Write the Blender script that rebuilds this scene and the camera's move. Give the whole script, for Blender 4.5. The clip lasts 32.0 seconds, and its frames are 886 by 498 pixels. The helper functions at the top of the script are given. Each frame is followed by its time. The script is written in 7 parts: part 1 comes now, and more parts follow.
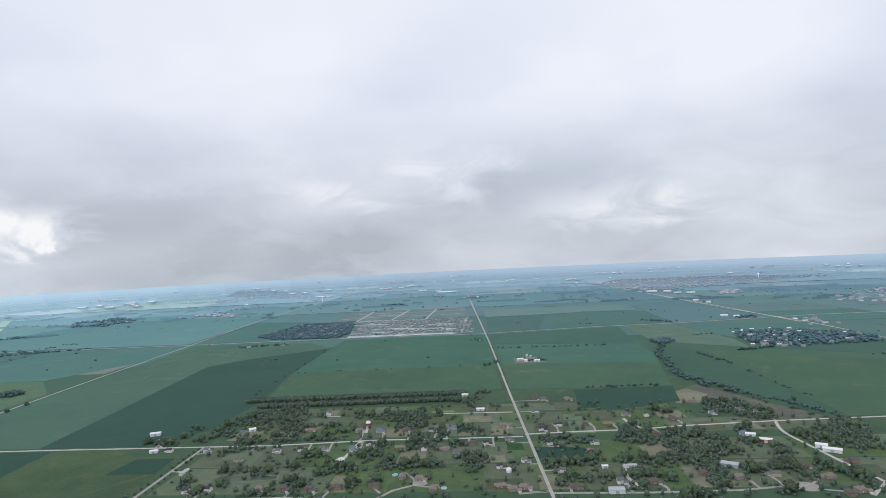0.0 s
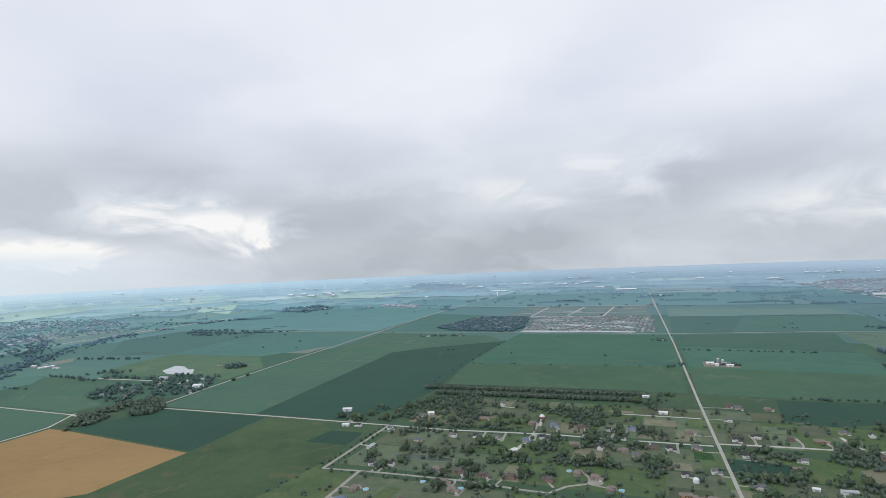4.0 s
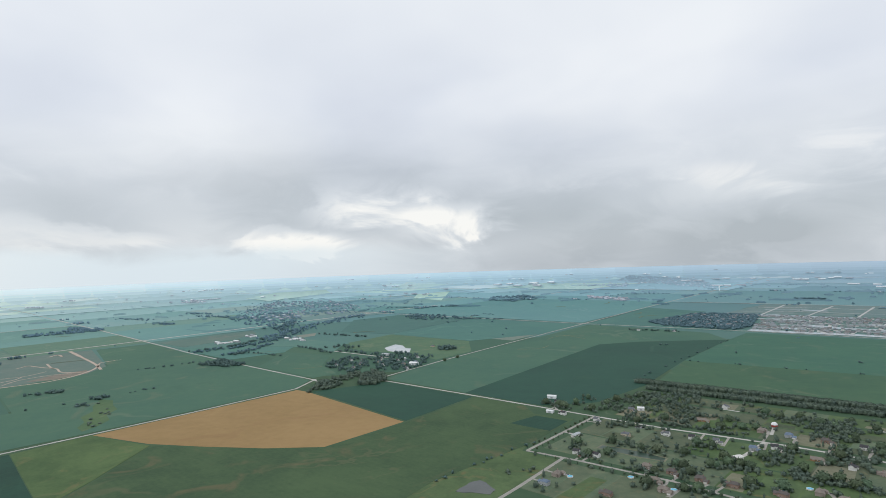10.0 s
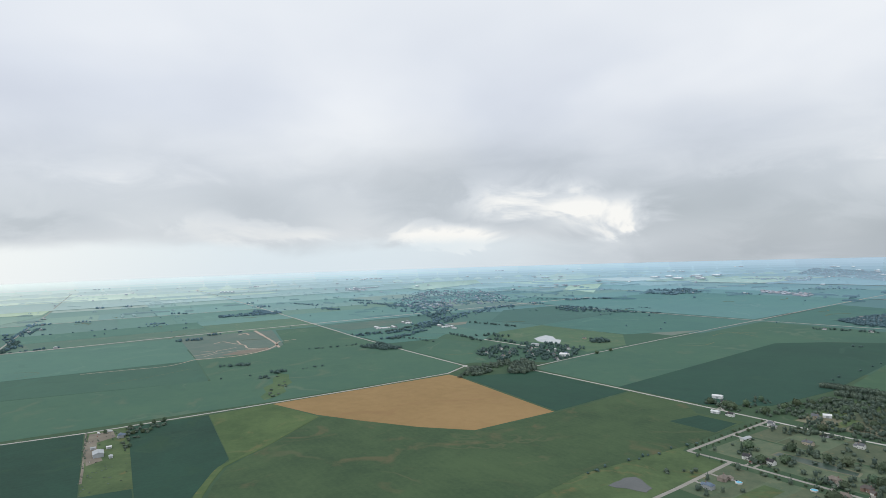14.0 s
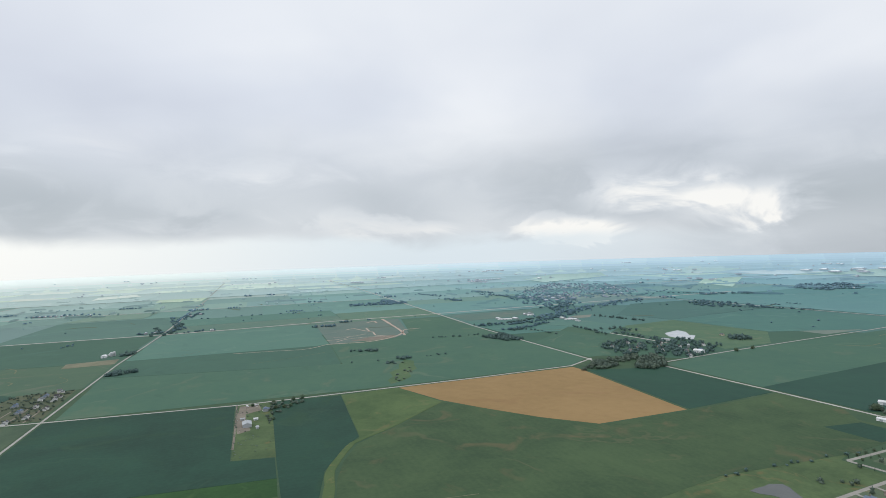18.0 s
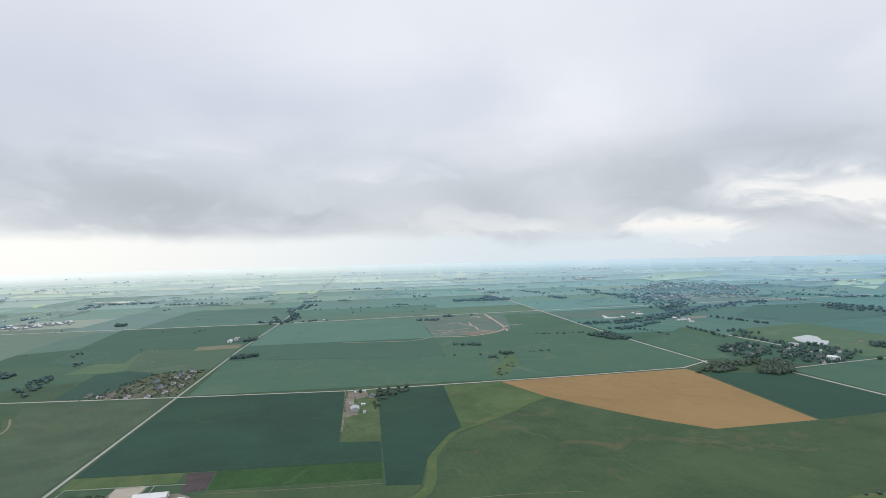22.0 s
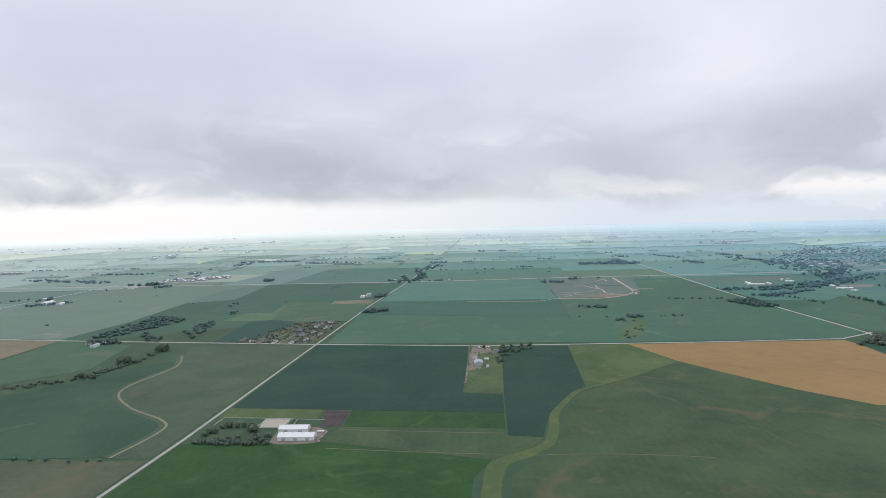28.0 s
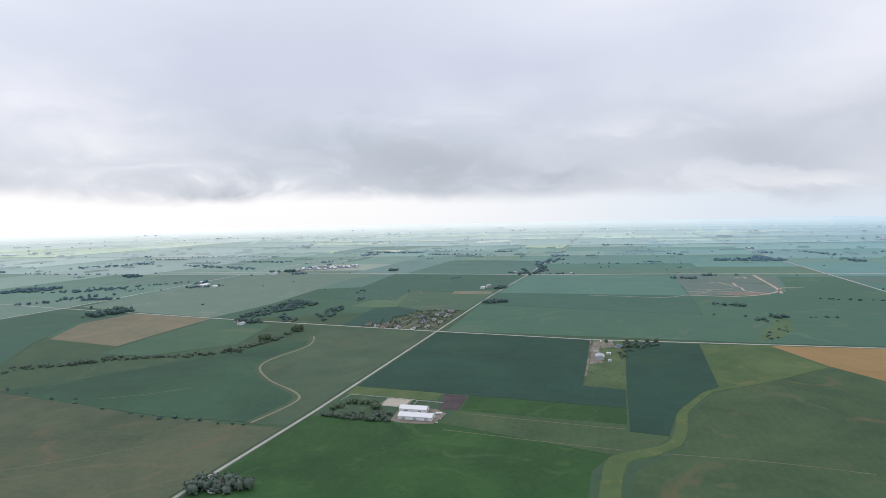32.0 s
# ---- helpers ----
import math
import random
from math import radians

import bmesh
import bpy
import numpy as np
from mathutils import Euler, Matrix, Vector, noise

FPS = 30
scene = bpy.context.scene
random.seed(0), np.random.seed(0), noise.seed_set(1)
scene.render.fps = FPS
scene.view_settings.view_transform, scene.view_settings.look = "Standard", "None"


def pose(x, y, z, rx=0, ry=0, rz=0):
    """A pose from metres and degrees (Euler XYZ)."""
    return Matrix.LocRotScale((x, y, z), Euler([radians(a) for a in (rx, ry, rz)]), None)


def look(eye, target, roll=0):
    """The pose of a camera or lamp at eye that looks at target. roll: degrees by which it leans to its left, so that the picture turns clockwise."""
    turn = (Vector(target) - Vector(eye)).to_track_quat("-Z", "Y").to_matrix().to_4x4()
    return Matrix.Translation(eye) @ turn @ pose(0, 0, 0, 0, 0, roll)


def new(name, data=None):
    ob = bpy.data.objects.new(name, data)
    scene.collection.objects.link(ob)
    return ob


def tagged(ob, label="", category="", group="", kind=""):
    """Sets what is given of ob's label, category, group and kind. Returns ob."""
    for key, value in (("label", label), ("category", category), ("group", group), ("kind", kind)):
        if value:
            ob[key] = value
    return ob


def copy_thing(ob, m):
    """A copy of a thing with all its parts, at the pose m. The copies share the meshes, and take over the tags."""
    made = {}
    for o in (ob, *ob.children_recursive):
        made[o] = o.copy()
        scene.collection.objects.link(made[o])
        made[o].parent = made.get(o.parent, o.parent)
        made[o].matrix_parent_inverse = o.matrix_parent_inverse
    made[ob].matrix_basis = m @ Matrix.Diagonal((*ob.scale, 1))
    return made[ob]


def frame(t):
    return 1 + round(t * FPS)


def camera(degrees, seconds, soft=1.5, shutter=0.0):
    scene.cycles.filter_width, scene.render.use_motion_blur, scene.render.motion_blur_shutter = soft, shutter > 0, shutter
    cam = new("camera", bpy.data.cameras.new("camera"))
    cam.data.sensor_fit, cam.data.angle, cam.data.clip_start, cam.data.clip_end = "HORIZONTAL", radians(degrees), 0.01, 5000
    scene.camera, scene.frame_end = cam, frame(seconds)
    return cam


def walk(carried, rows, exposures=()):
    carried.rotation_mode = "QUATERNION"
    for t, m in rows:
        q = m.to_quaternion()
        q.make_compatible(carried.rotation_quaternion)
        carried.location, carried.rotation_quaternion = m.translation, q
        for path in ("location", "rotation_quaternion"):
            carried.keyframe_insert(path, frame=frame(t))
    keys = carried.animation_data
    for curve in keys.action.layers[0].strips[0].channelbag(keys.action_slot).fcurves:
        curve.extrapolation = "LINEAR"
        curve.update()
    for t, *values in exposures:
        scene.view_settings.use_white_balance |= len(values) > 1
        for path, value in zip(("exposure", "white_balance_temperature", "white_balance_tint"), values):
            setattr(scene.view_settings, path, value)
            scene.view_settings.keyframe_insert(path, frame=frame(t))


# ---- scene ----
import collections

SCALE = 1.55  # metres for one unit of the plan: the section roads lie a mile apart

cam = camera(75.17, 32.0, soft=0.8)
walk(cam, [
    (0.0, pose(0.00, 0.00, 403.00, 90.830, 2.816, 4.976)),
    (0.5, pose(-0.00, 1.32, 401.64, 90.888, 2.687, 6.843)),
    (1.0, pose(-0.02, 2.57, 400.29, 90.994, 2.568, 10.120)),
    (1.5, pose(-0.05, 3.78, 398.94, 91.100, 2.464, 13.700)),
    (2.0, pose(-0.08, 4.94, 397.61, 91.180, 2.343, 16.707)),
    (2.5, pose(-0.12, 6.04, 396.26, 91.205, 2.265, 18.825)),
    (3.0, pose(-0.19, 7.10, 394.92, 91.233, 2.283, 19.900)),
    (3.5, pose(-0.26, 8.11, 393.61, 91.235, 2.365, 20.885)),
    (5.5, pose(-0.65, 11.66, 388.34, 91.296, 2.236, 27.121)),
    (6.0, pose(-0.78, 12.43, 387.03, 91.299, 2.189, 28.325)),
    (6.5, pose(-0.91, 13.18, 385.72, 91.277, 2.197, 29.565)),
    (7.0, pose(-1.05, 13.87, 384.42, 91.275, 2.246, 31.086)),
    (7.5, pose(-1.21, 14.54, 383.11, 91.261, 2.173, 32.674)),
    (8.0, pose(-1.36, 15.16, 381.83, 91.235, 2.176, 34.161)),
    (8.5, pose(-1.53, 15.75, 380.53, 91.246, 2.085, 35.932)),
    (9.0, pose(-1.71, 16.31, 379.24, 91.249, 2.014, 38.004)),
    (9.5, pose(-1.89, 16.82, 377.94, 91.242, 1.973, 40.294)),
    (10.0, pose(-2.09, 17.31, 376.65, 91.247, 1.913, 42.552)),
    (10.5, pose(-2.28, 17.78, 375.36, 91.217, 1.813, 44.948)),
    (11.0, pose(-2.50, 18.20, 374.08, 91.198, 1.743, 47.318)),
    (11.5, pose(-2.70, 18.60, 372.79, 91.162, 1.791, 49.459)),
    (12.0, pose(-2.91, 18.99, 371.50, 91.116, 1.717, 51.618)),
    (12.5, pose(-3.15, 19.33, 370.20, 91.093, 1.776, 53.701)),
    (13.0, pose(-3.36, 19.67, 368.92, 91.026, 1.782, 55.263)),
    (13.5, pose(-3.60, 19.96, 367.63, 90.984, 1.775, 56.455)),
    (15.5, pose(-4.57, 21.00, 362.47, 90.796, 1.870, 60.704)),
    (16.0, pose(-4.84, 21.22, 361.17, 90.793, 1.862, 62.567)),
    (16.5, pose(-5.08, 21.42, 359.88, 90.774, 1.820, 64.289)),
    (17.0, pose(-5.35, 21.61, 358.58, 90.718, 1.799, 66.111)),
    (17.5, pose(-5.61, 21.79, 357.28, 90.681, 1.837, 67.813)),
    (18.0, pose(-5.87, 21.96, 355.97, 90.637, 1.876, 69.442)),
    (18.5, pose(-6.15, 22.12, 354.66, 90.640, 1.875, 70.961)),
    (19.0, pose(-6.42, 22.27, 353.35, 90.617, 1.744, 72.519)),
    (19.5, pose(-6.68, 22.41, 352.04, 90.616, 1.702, 73.965)),
    (20.0, pose(-6.96, 22.55, 350.72, 90.612, 1.552, 75.494)),
    (20.5, pose(-7.22, 22.69, 349.40, 90.632, 1.482, 76.683)),
    (21.0, pose(-7.50, 22.82, 348.07, 90.687, 1.438, 77.570)),
    (21.5, pose(-7.78, 22.96, 346.74, 90.708, 1.402, 78.532)),
    (22.0, pose(-8.04, 23.10, 345.40, 90.673, 1.398, 79.694)),
    (22.5, pose(-8.32, 23.23, 344.07, 90.639, 1.365, 80.939)),
    (23.0, pose(-8.59, 23.37, 342.72, 90.595, 1.300, 82.140)),
    (23.5, pose(-8.87, 23.51, 341.37, 90.535, 1.360, 83.021)),
    (24.0, pose(-9.13, 23.67, 340.01, 90.018, 1.381, 83.692)),
    (24.5, pose(-9.41, 23.82, 338.64, 88.969, 1.417, 84.320)),
    (25.0, pose(-9.67, 23.99, 337.28, 88.234, 1.414, 85.276)),
    (25.5, pose(-9.94, 24.16, 335.90, 87.817, 1.446, 86.546)),
    (27.5, pose(-10.96, 24.99, 330.32, 87.464, 1.335, 90.903)),
    (28.0, pose(-11.21, 25.23, 328.91, 87.399, 1.340, 92.045)),
    (28.5, pose(-11.45, 25.50, 327.48, 87.353, 1.309, 93.299)),
    (29.0, pose(-11.69, 25.79, 326.06, 87.301, 1.313, 94.547)),
    (29.5, pose(-11.92, 26.09, 324.62, 87.268, 1.244, 95.966)),
    (30.0, pose(-12.15, 26.41, 323.18, 87.229, 1.223, 97.493)),
    (30.5, pose(-12.37, 26.77, 321.72, 87.197, 1.260, 99.154)),
    (31.0, pose(-12.59, 27.14, 320.25, 87.135, 1.277, 100.952)),
    (31.5, pose(-12.80, 27.53, 318.77, 87.105, 1.223, 102.832)),
    (32.0, pose(-13.00, 27.96, 317.28, 87.067, 1.155, 104.077)),
], exposures=[(0.0, 0.0, 6200, 10), (3.5, 0.0, 6300, 9), (7.0, 0.0, 6400, 7), (24.0, 0.0, 6400, 9), (28.0, 0.0, 6300, 11.5), (32.0, 0.0, 6250, 12)])

# world: broken overcast above a thin strip of open sky
world = bpy.data.worlds.new("overcast_sky")
scene.world = world
world.use_nodes = True


class Nodes:
    """A short way to write node trees."""

    def __init__(self, tree):
        self.tree = tree
        tree.nodes.clear()

    def add(self, kind, **sets):
        node = self.tree.nodes.new(kind)
        for key, value in sets.items():
            if key == "inputs":
                for name, v in value.items():
                    if hasattr(v, "is_output"):
                        self.tree.links.new(v, node.inputs[name])
                    else:
                        node.inputs[name].default_value = v
            else:
                setattr(node, key, value)
        return node

    def math(self, op, a, b=0.0, clamp=False):
        return self.add("ShaderNodeMath", operation=op, use_clamp=clamp, inputs={0: a, 1: b}).outputs[0]

    def mix(self, fac, a, b, blend="MIX"):
        return self.add("ShaderNodeMix", data_type="RGBA", blend_type=blend, inputs={0: fac, 6: a, 7: b}).outputs[2]

    def noise(self, vec, scale, detail=4.0, rough=0.55, dist=0.0):
        return self.add("ShaderNodeTexNoise", inputs={"Vector": vec, "Scale": scale, "Detail": detail, "Roughness": rough, "Distortion": dist}).outputs[0]

    def ramp(self, fac, stops):
        node = self.add("ShaderNodeValToRGB", inputs={0: fac})
        el = node.color_ramp.elements
        while len(el) < len(stops):
            el.new(0.5)
        for e, (p, c) in zip(el, stops):
            e.position, e.color = p, (*c, 1)
        return node.outputs[0]

    def smooth(self, v, lo, hi):
        return self.add("ShaderNodeMapRange", interpolation_type="SMOOTHSTEP", inputs={0: v, 1: lo, 2: hi, 3: 0.0, 4: 1.0}).outputs[0]


SUN_EL, SUN_TURN = radians(42), radians(140)  # the sun's height, and its turn to the left of north
SUN_WAY = Vector((-math.sin(SUN_TURN) * math.cos(SUN_EL), math.cos(SUN_TURN) * math.cos(SUN_EL), math.sin(SUN_EL)))
n = Nodes(world.node_tree)
way = n.add("ShaderNodeTexCoord").outputs["Generated"]
xyz = n.add("ShaderNodeSeparateXYZ", inputs={0: way})
up = xyz.outputs[2]
lift = n.math("ADD", n.math("MAXIMUM", up, 0.0), 0.30)
flat = n.add("ShaderNodeCombineXYZ", inputs={0: n.math("DIVIDE", xyz.outputs[0], lift), 1: n.math("DIVIDE", xyz.outputs[1], lift), 2: 0.4}).outputs[0]
big = n.noise(flat, 0.80, 1.5, 0.40, 0.15)
mid = n.noise(flat, 1.9, 3.0, 0.45, 0.15)
puff_at = n.add("ShaderNodeVectorMath", operation="MULTIPLY", inputs={0: way, 1: (1.0, 1.0, 2.4)}).outputs[0]
low = n.noise(puff_at, 2.4, 2.0, 0.40, 0.15)
heap = n.noise(puff_at, 7.0, 5.0, 0.55, 0.6)
turn_of = n.math("MULTIPLY", n.math("ARCTAN2", n.math("MULTIPLY", xyz.outputs[0], -1.0), xyz.outputs[1]), 57.2958)
wander = n.math("MULTIPLY", n.math("SUBTRACT", heap, 0.5), 17.0)


def bank(turn, height, wide, tall):
    """A soft-edged bank of cloud, in degrees: 1 in its middle, 0 at its rim."""
    u = n.math("DIVIDE", n.math("ADD", n.math("SUBTRACT", turn_of, turn), wander), wide)
    v = n.math("DIVIDE", n.math("ADD", n.math("SUBTRACT", n.math("MULTIPLY", up, 57.2958), height), n.math("MULTIPLY", wander, 0.35)), tall)
    return n.smooth(n.math("SUBTRACT", 1.0, n.math("ADD", n.math("MULTIPLY", u, u), n.math("MULTIPLY", v, v))), 0.0, 1.0)


def add_up(terms):
    total = 0.0
    for weight, term in terms:
        total = n.math("ADD", n.math("MULTIPLY", term, weight), total)
    return total


body = n.math("ADD", n.math("MULTIPLY", big, 0.62), n.math("MULTIPLY", mid, 0.38))
cloud = n.ramp(body, [(0.36, (0.645, 0.67, 0.76)), (0.48, (0.745, 0.77, 0.85)), (0.62, (0.905, 0.91, 0.95))])
heaps = n.math("ADD", n.math("MULTIPLY", low, 0.72), n.math("MULTIPLY", heap, 0.28))
# sunlit heaps in the north-west, softer ones in the north, and the dark bank in the west
lit = add_up([(0.22, bank(50, 5.9, 9, 3.0)), (0.20, bank(41, 3.8, 8, 2.6)), (0.22, bank(57, 2.1, 7, 1.7)), (0.10, bank(5, 9.0, 9, 4.0)), (0.12, bank(-11, 4.5, 10, 3.0)), (0.08, bank(16, 5.5, 6, 3.0)),
              (0.12, bank(76, 3.0, 8, 1.8)), (0.14, bank(128, 3.5, 12, 3.0)), (-0.17, bank(103, 5.0, 14, 5.5)), (-0.10, bank(82, 5.0, 16, 5.0)), (-0.17, bank(25, 2.0, 17, 6.5))])
under = n.ramp(n.math("ADD", heaps, n.math("MULTIPLY", lit, n.math("ADD", 0.55, n.math("MULTIPLY", n.smooth(heap, 0.36, 0.62), 0.7)))), [(0.34, (0.46, 0.495, 0.54)), (0.47, (0.59, 0.62, 0.67)), (0.58, (0.72, 0.74, 0.78)), (0.70, (0.99, 0.96, 0.935))])
deck = n.mix(n.smooth(up, 0.07, 0.28), under, cloud)
deck = n.mix(n.math("MULTIPLY", n.smooth(up, 0.22, 0.50), 0.70), deck, (0.91, 0.92, 0.96, 1))
sunward = n.add("ShaderNodeVectorMath", operation="DOT_PRODUCT", inputs={0: way, 1: (-math.sin(SUN_TURN), math.cos(SUN_TURN), 0.0)}).outputs["Value"]
glow = n.smooth(sunward, 0.35, 1.0)
strip_top = n.math("ADD", n.math("MULTIPLY", n.smooth(sunward, 0.75, 1.0), 0.022), n.math("ADD", n.math("ADD", -0.012, n.math("MULTIPLY", wander, 0.0022)), n.math("MULTIPLY", low, 0.07)))
strip_sky = n.math("SUBTRACT", 1.0, n.smooth(n.math("SUBTRACT", up, strip_top), -0.012, 0.016))
side = n.smooth(sunward, -0.30, 0.30)
open_sky = n.mix(glow, (0.75, 0.82, 0.88, 1), (1.03, 1.01, 0.98, 1))
sky = n.mix(n.math("MULTIPLY", strip_sky, side), deck, open_sky)
nishita = n.add("ShaderNodeTexSky", sky_type="NISHITA", sun_disc=False, sun_elevation=SUN_EL, sun_rotation=-SUN_TURN)
clear = n.add("ShaderNodeBackground", inputs={0: nishita.outputs[0], 1: 0.10})
cover = n.add("ShaderNodeBackground", inputs={0: sky, 1: 1.0})
both = n.add("ShaderNodeMixShader", inputs={0: 0.94, 1: clear.outputs[0], 2: cover.outputs[0]})
n.add("ShaderNodeOutputWorld", inputs={0: both.outputs[0]})

sun = new("sun", bpy.data.lights.new("sun", "SUN"))
sun.data.energy, sun.data.angle, sun.data.color = 0.6, radians(14), (1.0, 0.96, 0.9)
sun.matrix_world = look(SUN_WAY * 300, (0, 0, 0))


# materials
def surface(name, dark, light, big=90.0, small=5.0, rough=0.9, bump=0.3, rows=0.0, spread=0.35, metal=0.0, per_object=0.0, patch=None, turn=0.0, glow=0.0, wisps=0.0):
    """A matt surface of two tones, with stains of `big` metres and grain of `small` metres; rows: spacing of crop rows; wisps: share of thin winding swales and thin spots in a crop."""
    m = bpy.data.materials.new(name)
    m.use_nodes = True
    n = Nodes(m.node_tree)
    at = n.add("ShaderNodeTexCoord").outputs["Object"]
    a = n.noise(at, 1.0 / big, 5.0, 0.6, 0.5)
    b = n.noise(at, 1.0 / small, 3.0, 0.6)
    f = n.math("ADD", n.math("MULTIPLY", n.math("SUBTRACT", a, 0.5), 2.6), n.math("MULTIPLY", n.math("SUBTRACT", b, 0.5), 1.6 * spread))
    c2 = n.noise(at, 3.7 / big, 3.0, 0.6, 0.8)
    f = n.math("ADD", f, n.math("MULTIPLY", n.math("SUBTRACT", c2, 0.5), 0.8))
    f = n.math("ADD", f, 0.5, clamp=True)
    if rows:
        spun = n.add("ShaderNodeVectorRotate", rotation_type="Z_AXIS", inputs={"Vector": at, "Angle": radians(turn)}).outputs[0]
        w = n.add("ShaderNodeTexWave", inputs={"Vector": spun, "Scale": 0.314 / rows, "Distortion": 0.6, "Detail": 2.0, "Detail Scale": 0.4}).outputs[1]
        f = n.math("ADD", f, n.math("MULTIPLY", n.math("SUBTRACT", w, 0.5), 0.09), clamp=True)
    c = n.mix(f, (*dark, 1), (*light, 1))
    if patch:
        spots = n.smooth(n.noise(at, 1.0 / (big * 0.6), 4.0, 0.6, 1.2), 0.56, 0.74)
        c = n.mix(n.math("MULTIPLY", spots, 0.7), c, (*patch, 1))
    if wisps and patch:
        bent = n.noise(at, 0.55 / big, 4.0, 0.55, 0.7)
        line = n.math("SUBTRACT", 1.0, n.smooth(n.math("ABSOLUTE", n.math("SUBTRACT", bent, 0.5)), 0.002, 0.016))
        here = n.smooth(n.noise(at, 0.9 / big, 2.0, 0.5), 0.50, 0.62)
        bare = n.smooth(n.noise(at, 4.5 / big, 5.0, 0.7, 1.5), 0.63, 0.74)
        c = n.mix(n.math("MULTIPLY", n.math("MAXIMUM", n.math("MULTIPLY", line, here), bare), wisps), c, (*[min(0.6, 1.12 * v + 0.012) for v in patch], 1))
        dips = n.smooth(n.noise(at, 2.6 / big, 4.0, 0.6, 1.0), 0.58, 0.70)
        c = n.mix(n.math("MULTIPLY", dips, 0.45 * wisps), c, (*[0.72 * v for v in dark], 1))
    if per_object:
        r = n.add("ShaderNodeObjectInfo").outputs["Random"]
        hsv = n.add("ShaderNodeHueSaturation", inputs={"Hue": n.math("ADD", 0.5 - per_object * 0.05, n.math("MULTIPLY", r, per_object * 0.1)),
                                                       "Value": n.math("ADD", 1 - per_object * 0.5, n.math("MULTIPLY", r, per_object)), "Color": c})
        c = hsv.outputs[0]
    p = n.add("ShaderNodeBsdfPrincipled", inputs={"Base Color": c, "Roughness": rough, "Metallic": metal, "Specular IOR Level": 0.25})
    if glow:  # emission standing in for bright haze on far land and buildings
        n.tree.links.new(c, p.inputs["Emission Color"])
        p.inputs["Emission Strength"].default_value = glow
    if bump:
        h = n.add("ShaderNodeBump", inputs={"Strength": bump, "Distance": small * 0.15, "Height": b})
        n.tree.links.new(h.outputs[0], p.inputs["Normal"])
    n.add("ShaderNodeOutputMaterial", inputs={0: p.outputs[0]})
    return m


# crops: dark tone, light tone, size of stains, patch tone, turn of the rows
TONES = {
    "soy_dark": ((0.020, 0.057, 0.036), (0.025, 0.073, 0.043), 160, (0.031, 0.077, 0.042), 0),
    "corn_teal": ((0.036, 0.101, 0.055), (0.049, 0.124, 0.064), 150, (0.074, 0.141, 0.071), 90),
    "corn_deep": ((0.033, 0.080, 0.044), (0.043, 0.098, 0.051), 170, (0.042, 0.108, 0.061), 90),
    "corn": ((0.044, 0.098, 0.050), (0.060, 0.120, 0.056), 140, (0.111, 0.132, 0.065), 0),
    "soy": ((0.046, 0.088, 0.039), (0.065, 0.107, 0.044), 120, (0.135, 0.118, 0.064), 90),
    "bean_teal": ((0.034, 0.100, 0.052), (0.047, 0.122, 0.059), 130, (0.090, 0.130, 0.068), 90),
    "vivid": ((0.024, 0.072, 0.021), (0.035, 0.093, 0.024), 90, (0.060, 0.122, 0.040), 0),
    "hay": ((0.062, 0.112, 0.040), (0.090, 0.138, 0.048), 80, (0.150, 0.148, 0.066), 0),
    "olive": ((0.066, 0.094, 0.050), (0.096, 0.114, 0.060), 130, (0.150, 0.122, 0.074), 0),
    "stubble": ((0.270, 0.164, 0.064), (0.325, 0.200, 0.084), 120, (0.264, 0.148, 0.061), 90),
    "red_stubble": ((0.150, 0.122, 0.074), (0.210, 0.165, 0.098), 90, (0.110, 0.130, 0.072), 0),
    # sun patches put into the crop colour as a brighter, yellower tone
    "sun_painted": ((0.290, 0.350, 0.110), (0.420, 0.470, 0.180), 80, (0.450, 0.440, 0.200), 0),
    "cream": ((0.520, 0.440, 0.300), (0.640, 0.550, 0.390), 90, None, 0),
    "tan": ((0.150, 0.155, 0.094), (0.205, 0.200, 0.122), 70, (0.120, 0.150, 0.080), 0),
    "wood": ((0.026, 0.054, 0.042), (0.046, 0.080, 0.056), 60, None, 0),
    "soy_grey": ((0.058, 0.100, 0.056), (0.078, 0.118, 0.062), 110, (0.100, 0.118, 0.066), 0),
    "dark_soil": ((0.055, 0.046, 0.043), (0.080, 0.066, 0.060), 30, None, 0),
    "dirt_crop": ((0.074, 0.092, 0.054), (0.112, 0.114, 0.070), 60, (0.120, 0.105, 0.076), 0),
    "soil": ((0.090, 0.094, 0.076), (0.140, 0.132, 0.103), 60, (0.065, 0.105, 0.068), 0),
    "pasture": ((0.064, 0.108, 0.043), (0.093, 0.140, 0.054), 60, (0.173, 0.136, 0.061), 0),
}
# haze colours mixed into far crops, land, woods and roofs, by turn to the left of north: blue-grey in the north-east,
# pale in the west under the open sky
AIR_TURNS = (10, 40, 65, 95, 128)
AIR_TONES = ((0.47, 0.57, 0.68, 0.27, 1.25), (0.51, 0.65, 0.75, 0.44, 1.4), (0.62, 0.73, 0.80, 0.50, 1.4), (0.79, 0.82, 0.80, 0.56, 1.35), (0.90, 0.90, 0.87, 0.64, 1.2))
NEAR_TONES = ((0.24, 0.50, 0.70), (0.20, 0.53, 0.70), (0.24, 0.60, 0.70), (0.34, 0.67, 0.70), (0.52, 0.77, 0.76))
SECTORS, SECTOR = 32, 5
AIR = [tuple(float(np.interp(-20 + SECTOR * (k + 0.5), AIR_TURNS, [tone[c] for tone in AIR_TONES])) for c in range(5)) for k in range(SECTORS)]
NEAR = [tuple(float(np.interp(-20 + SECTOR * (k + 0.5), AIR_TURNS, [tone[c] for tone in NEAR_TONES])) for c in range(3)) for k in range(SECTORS)]
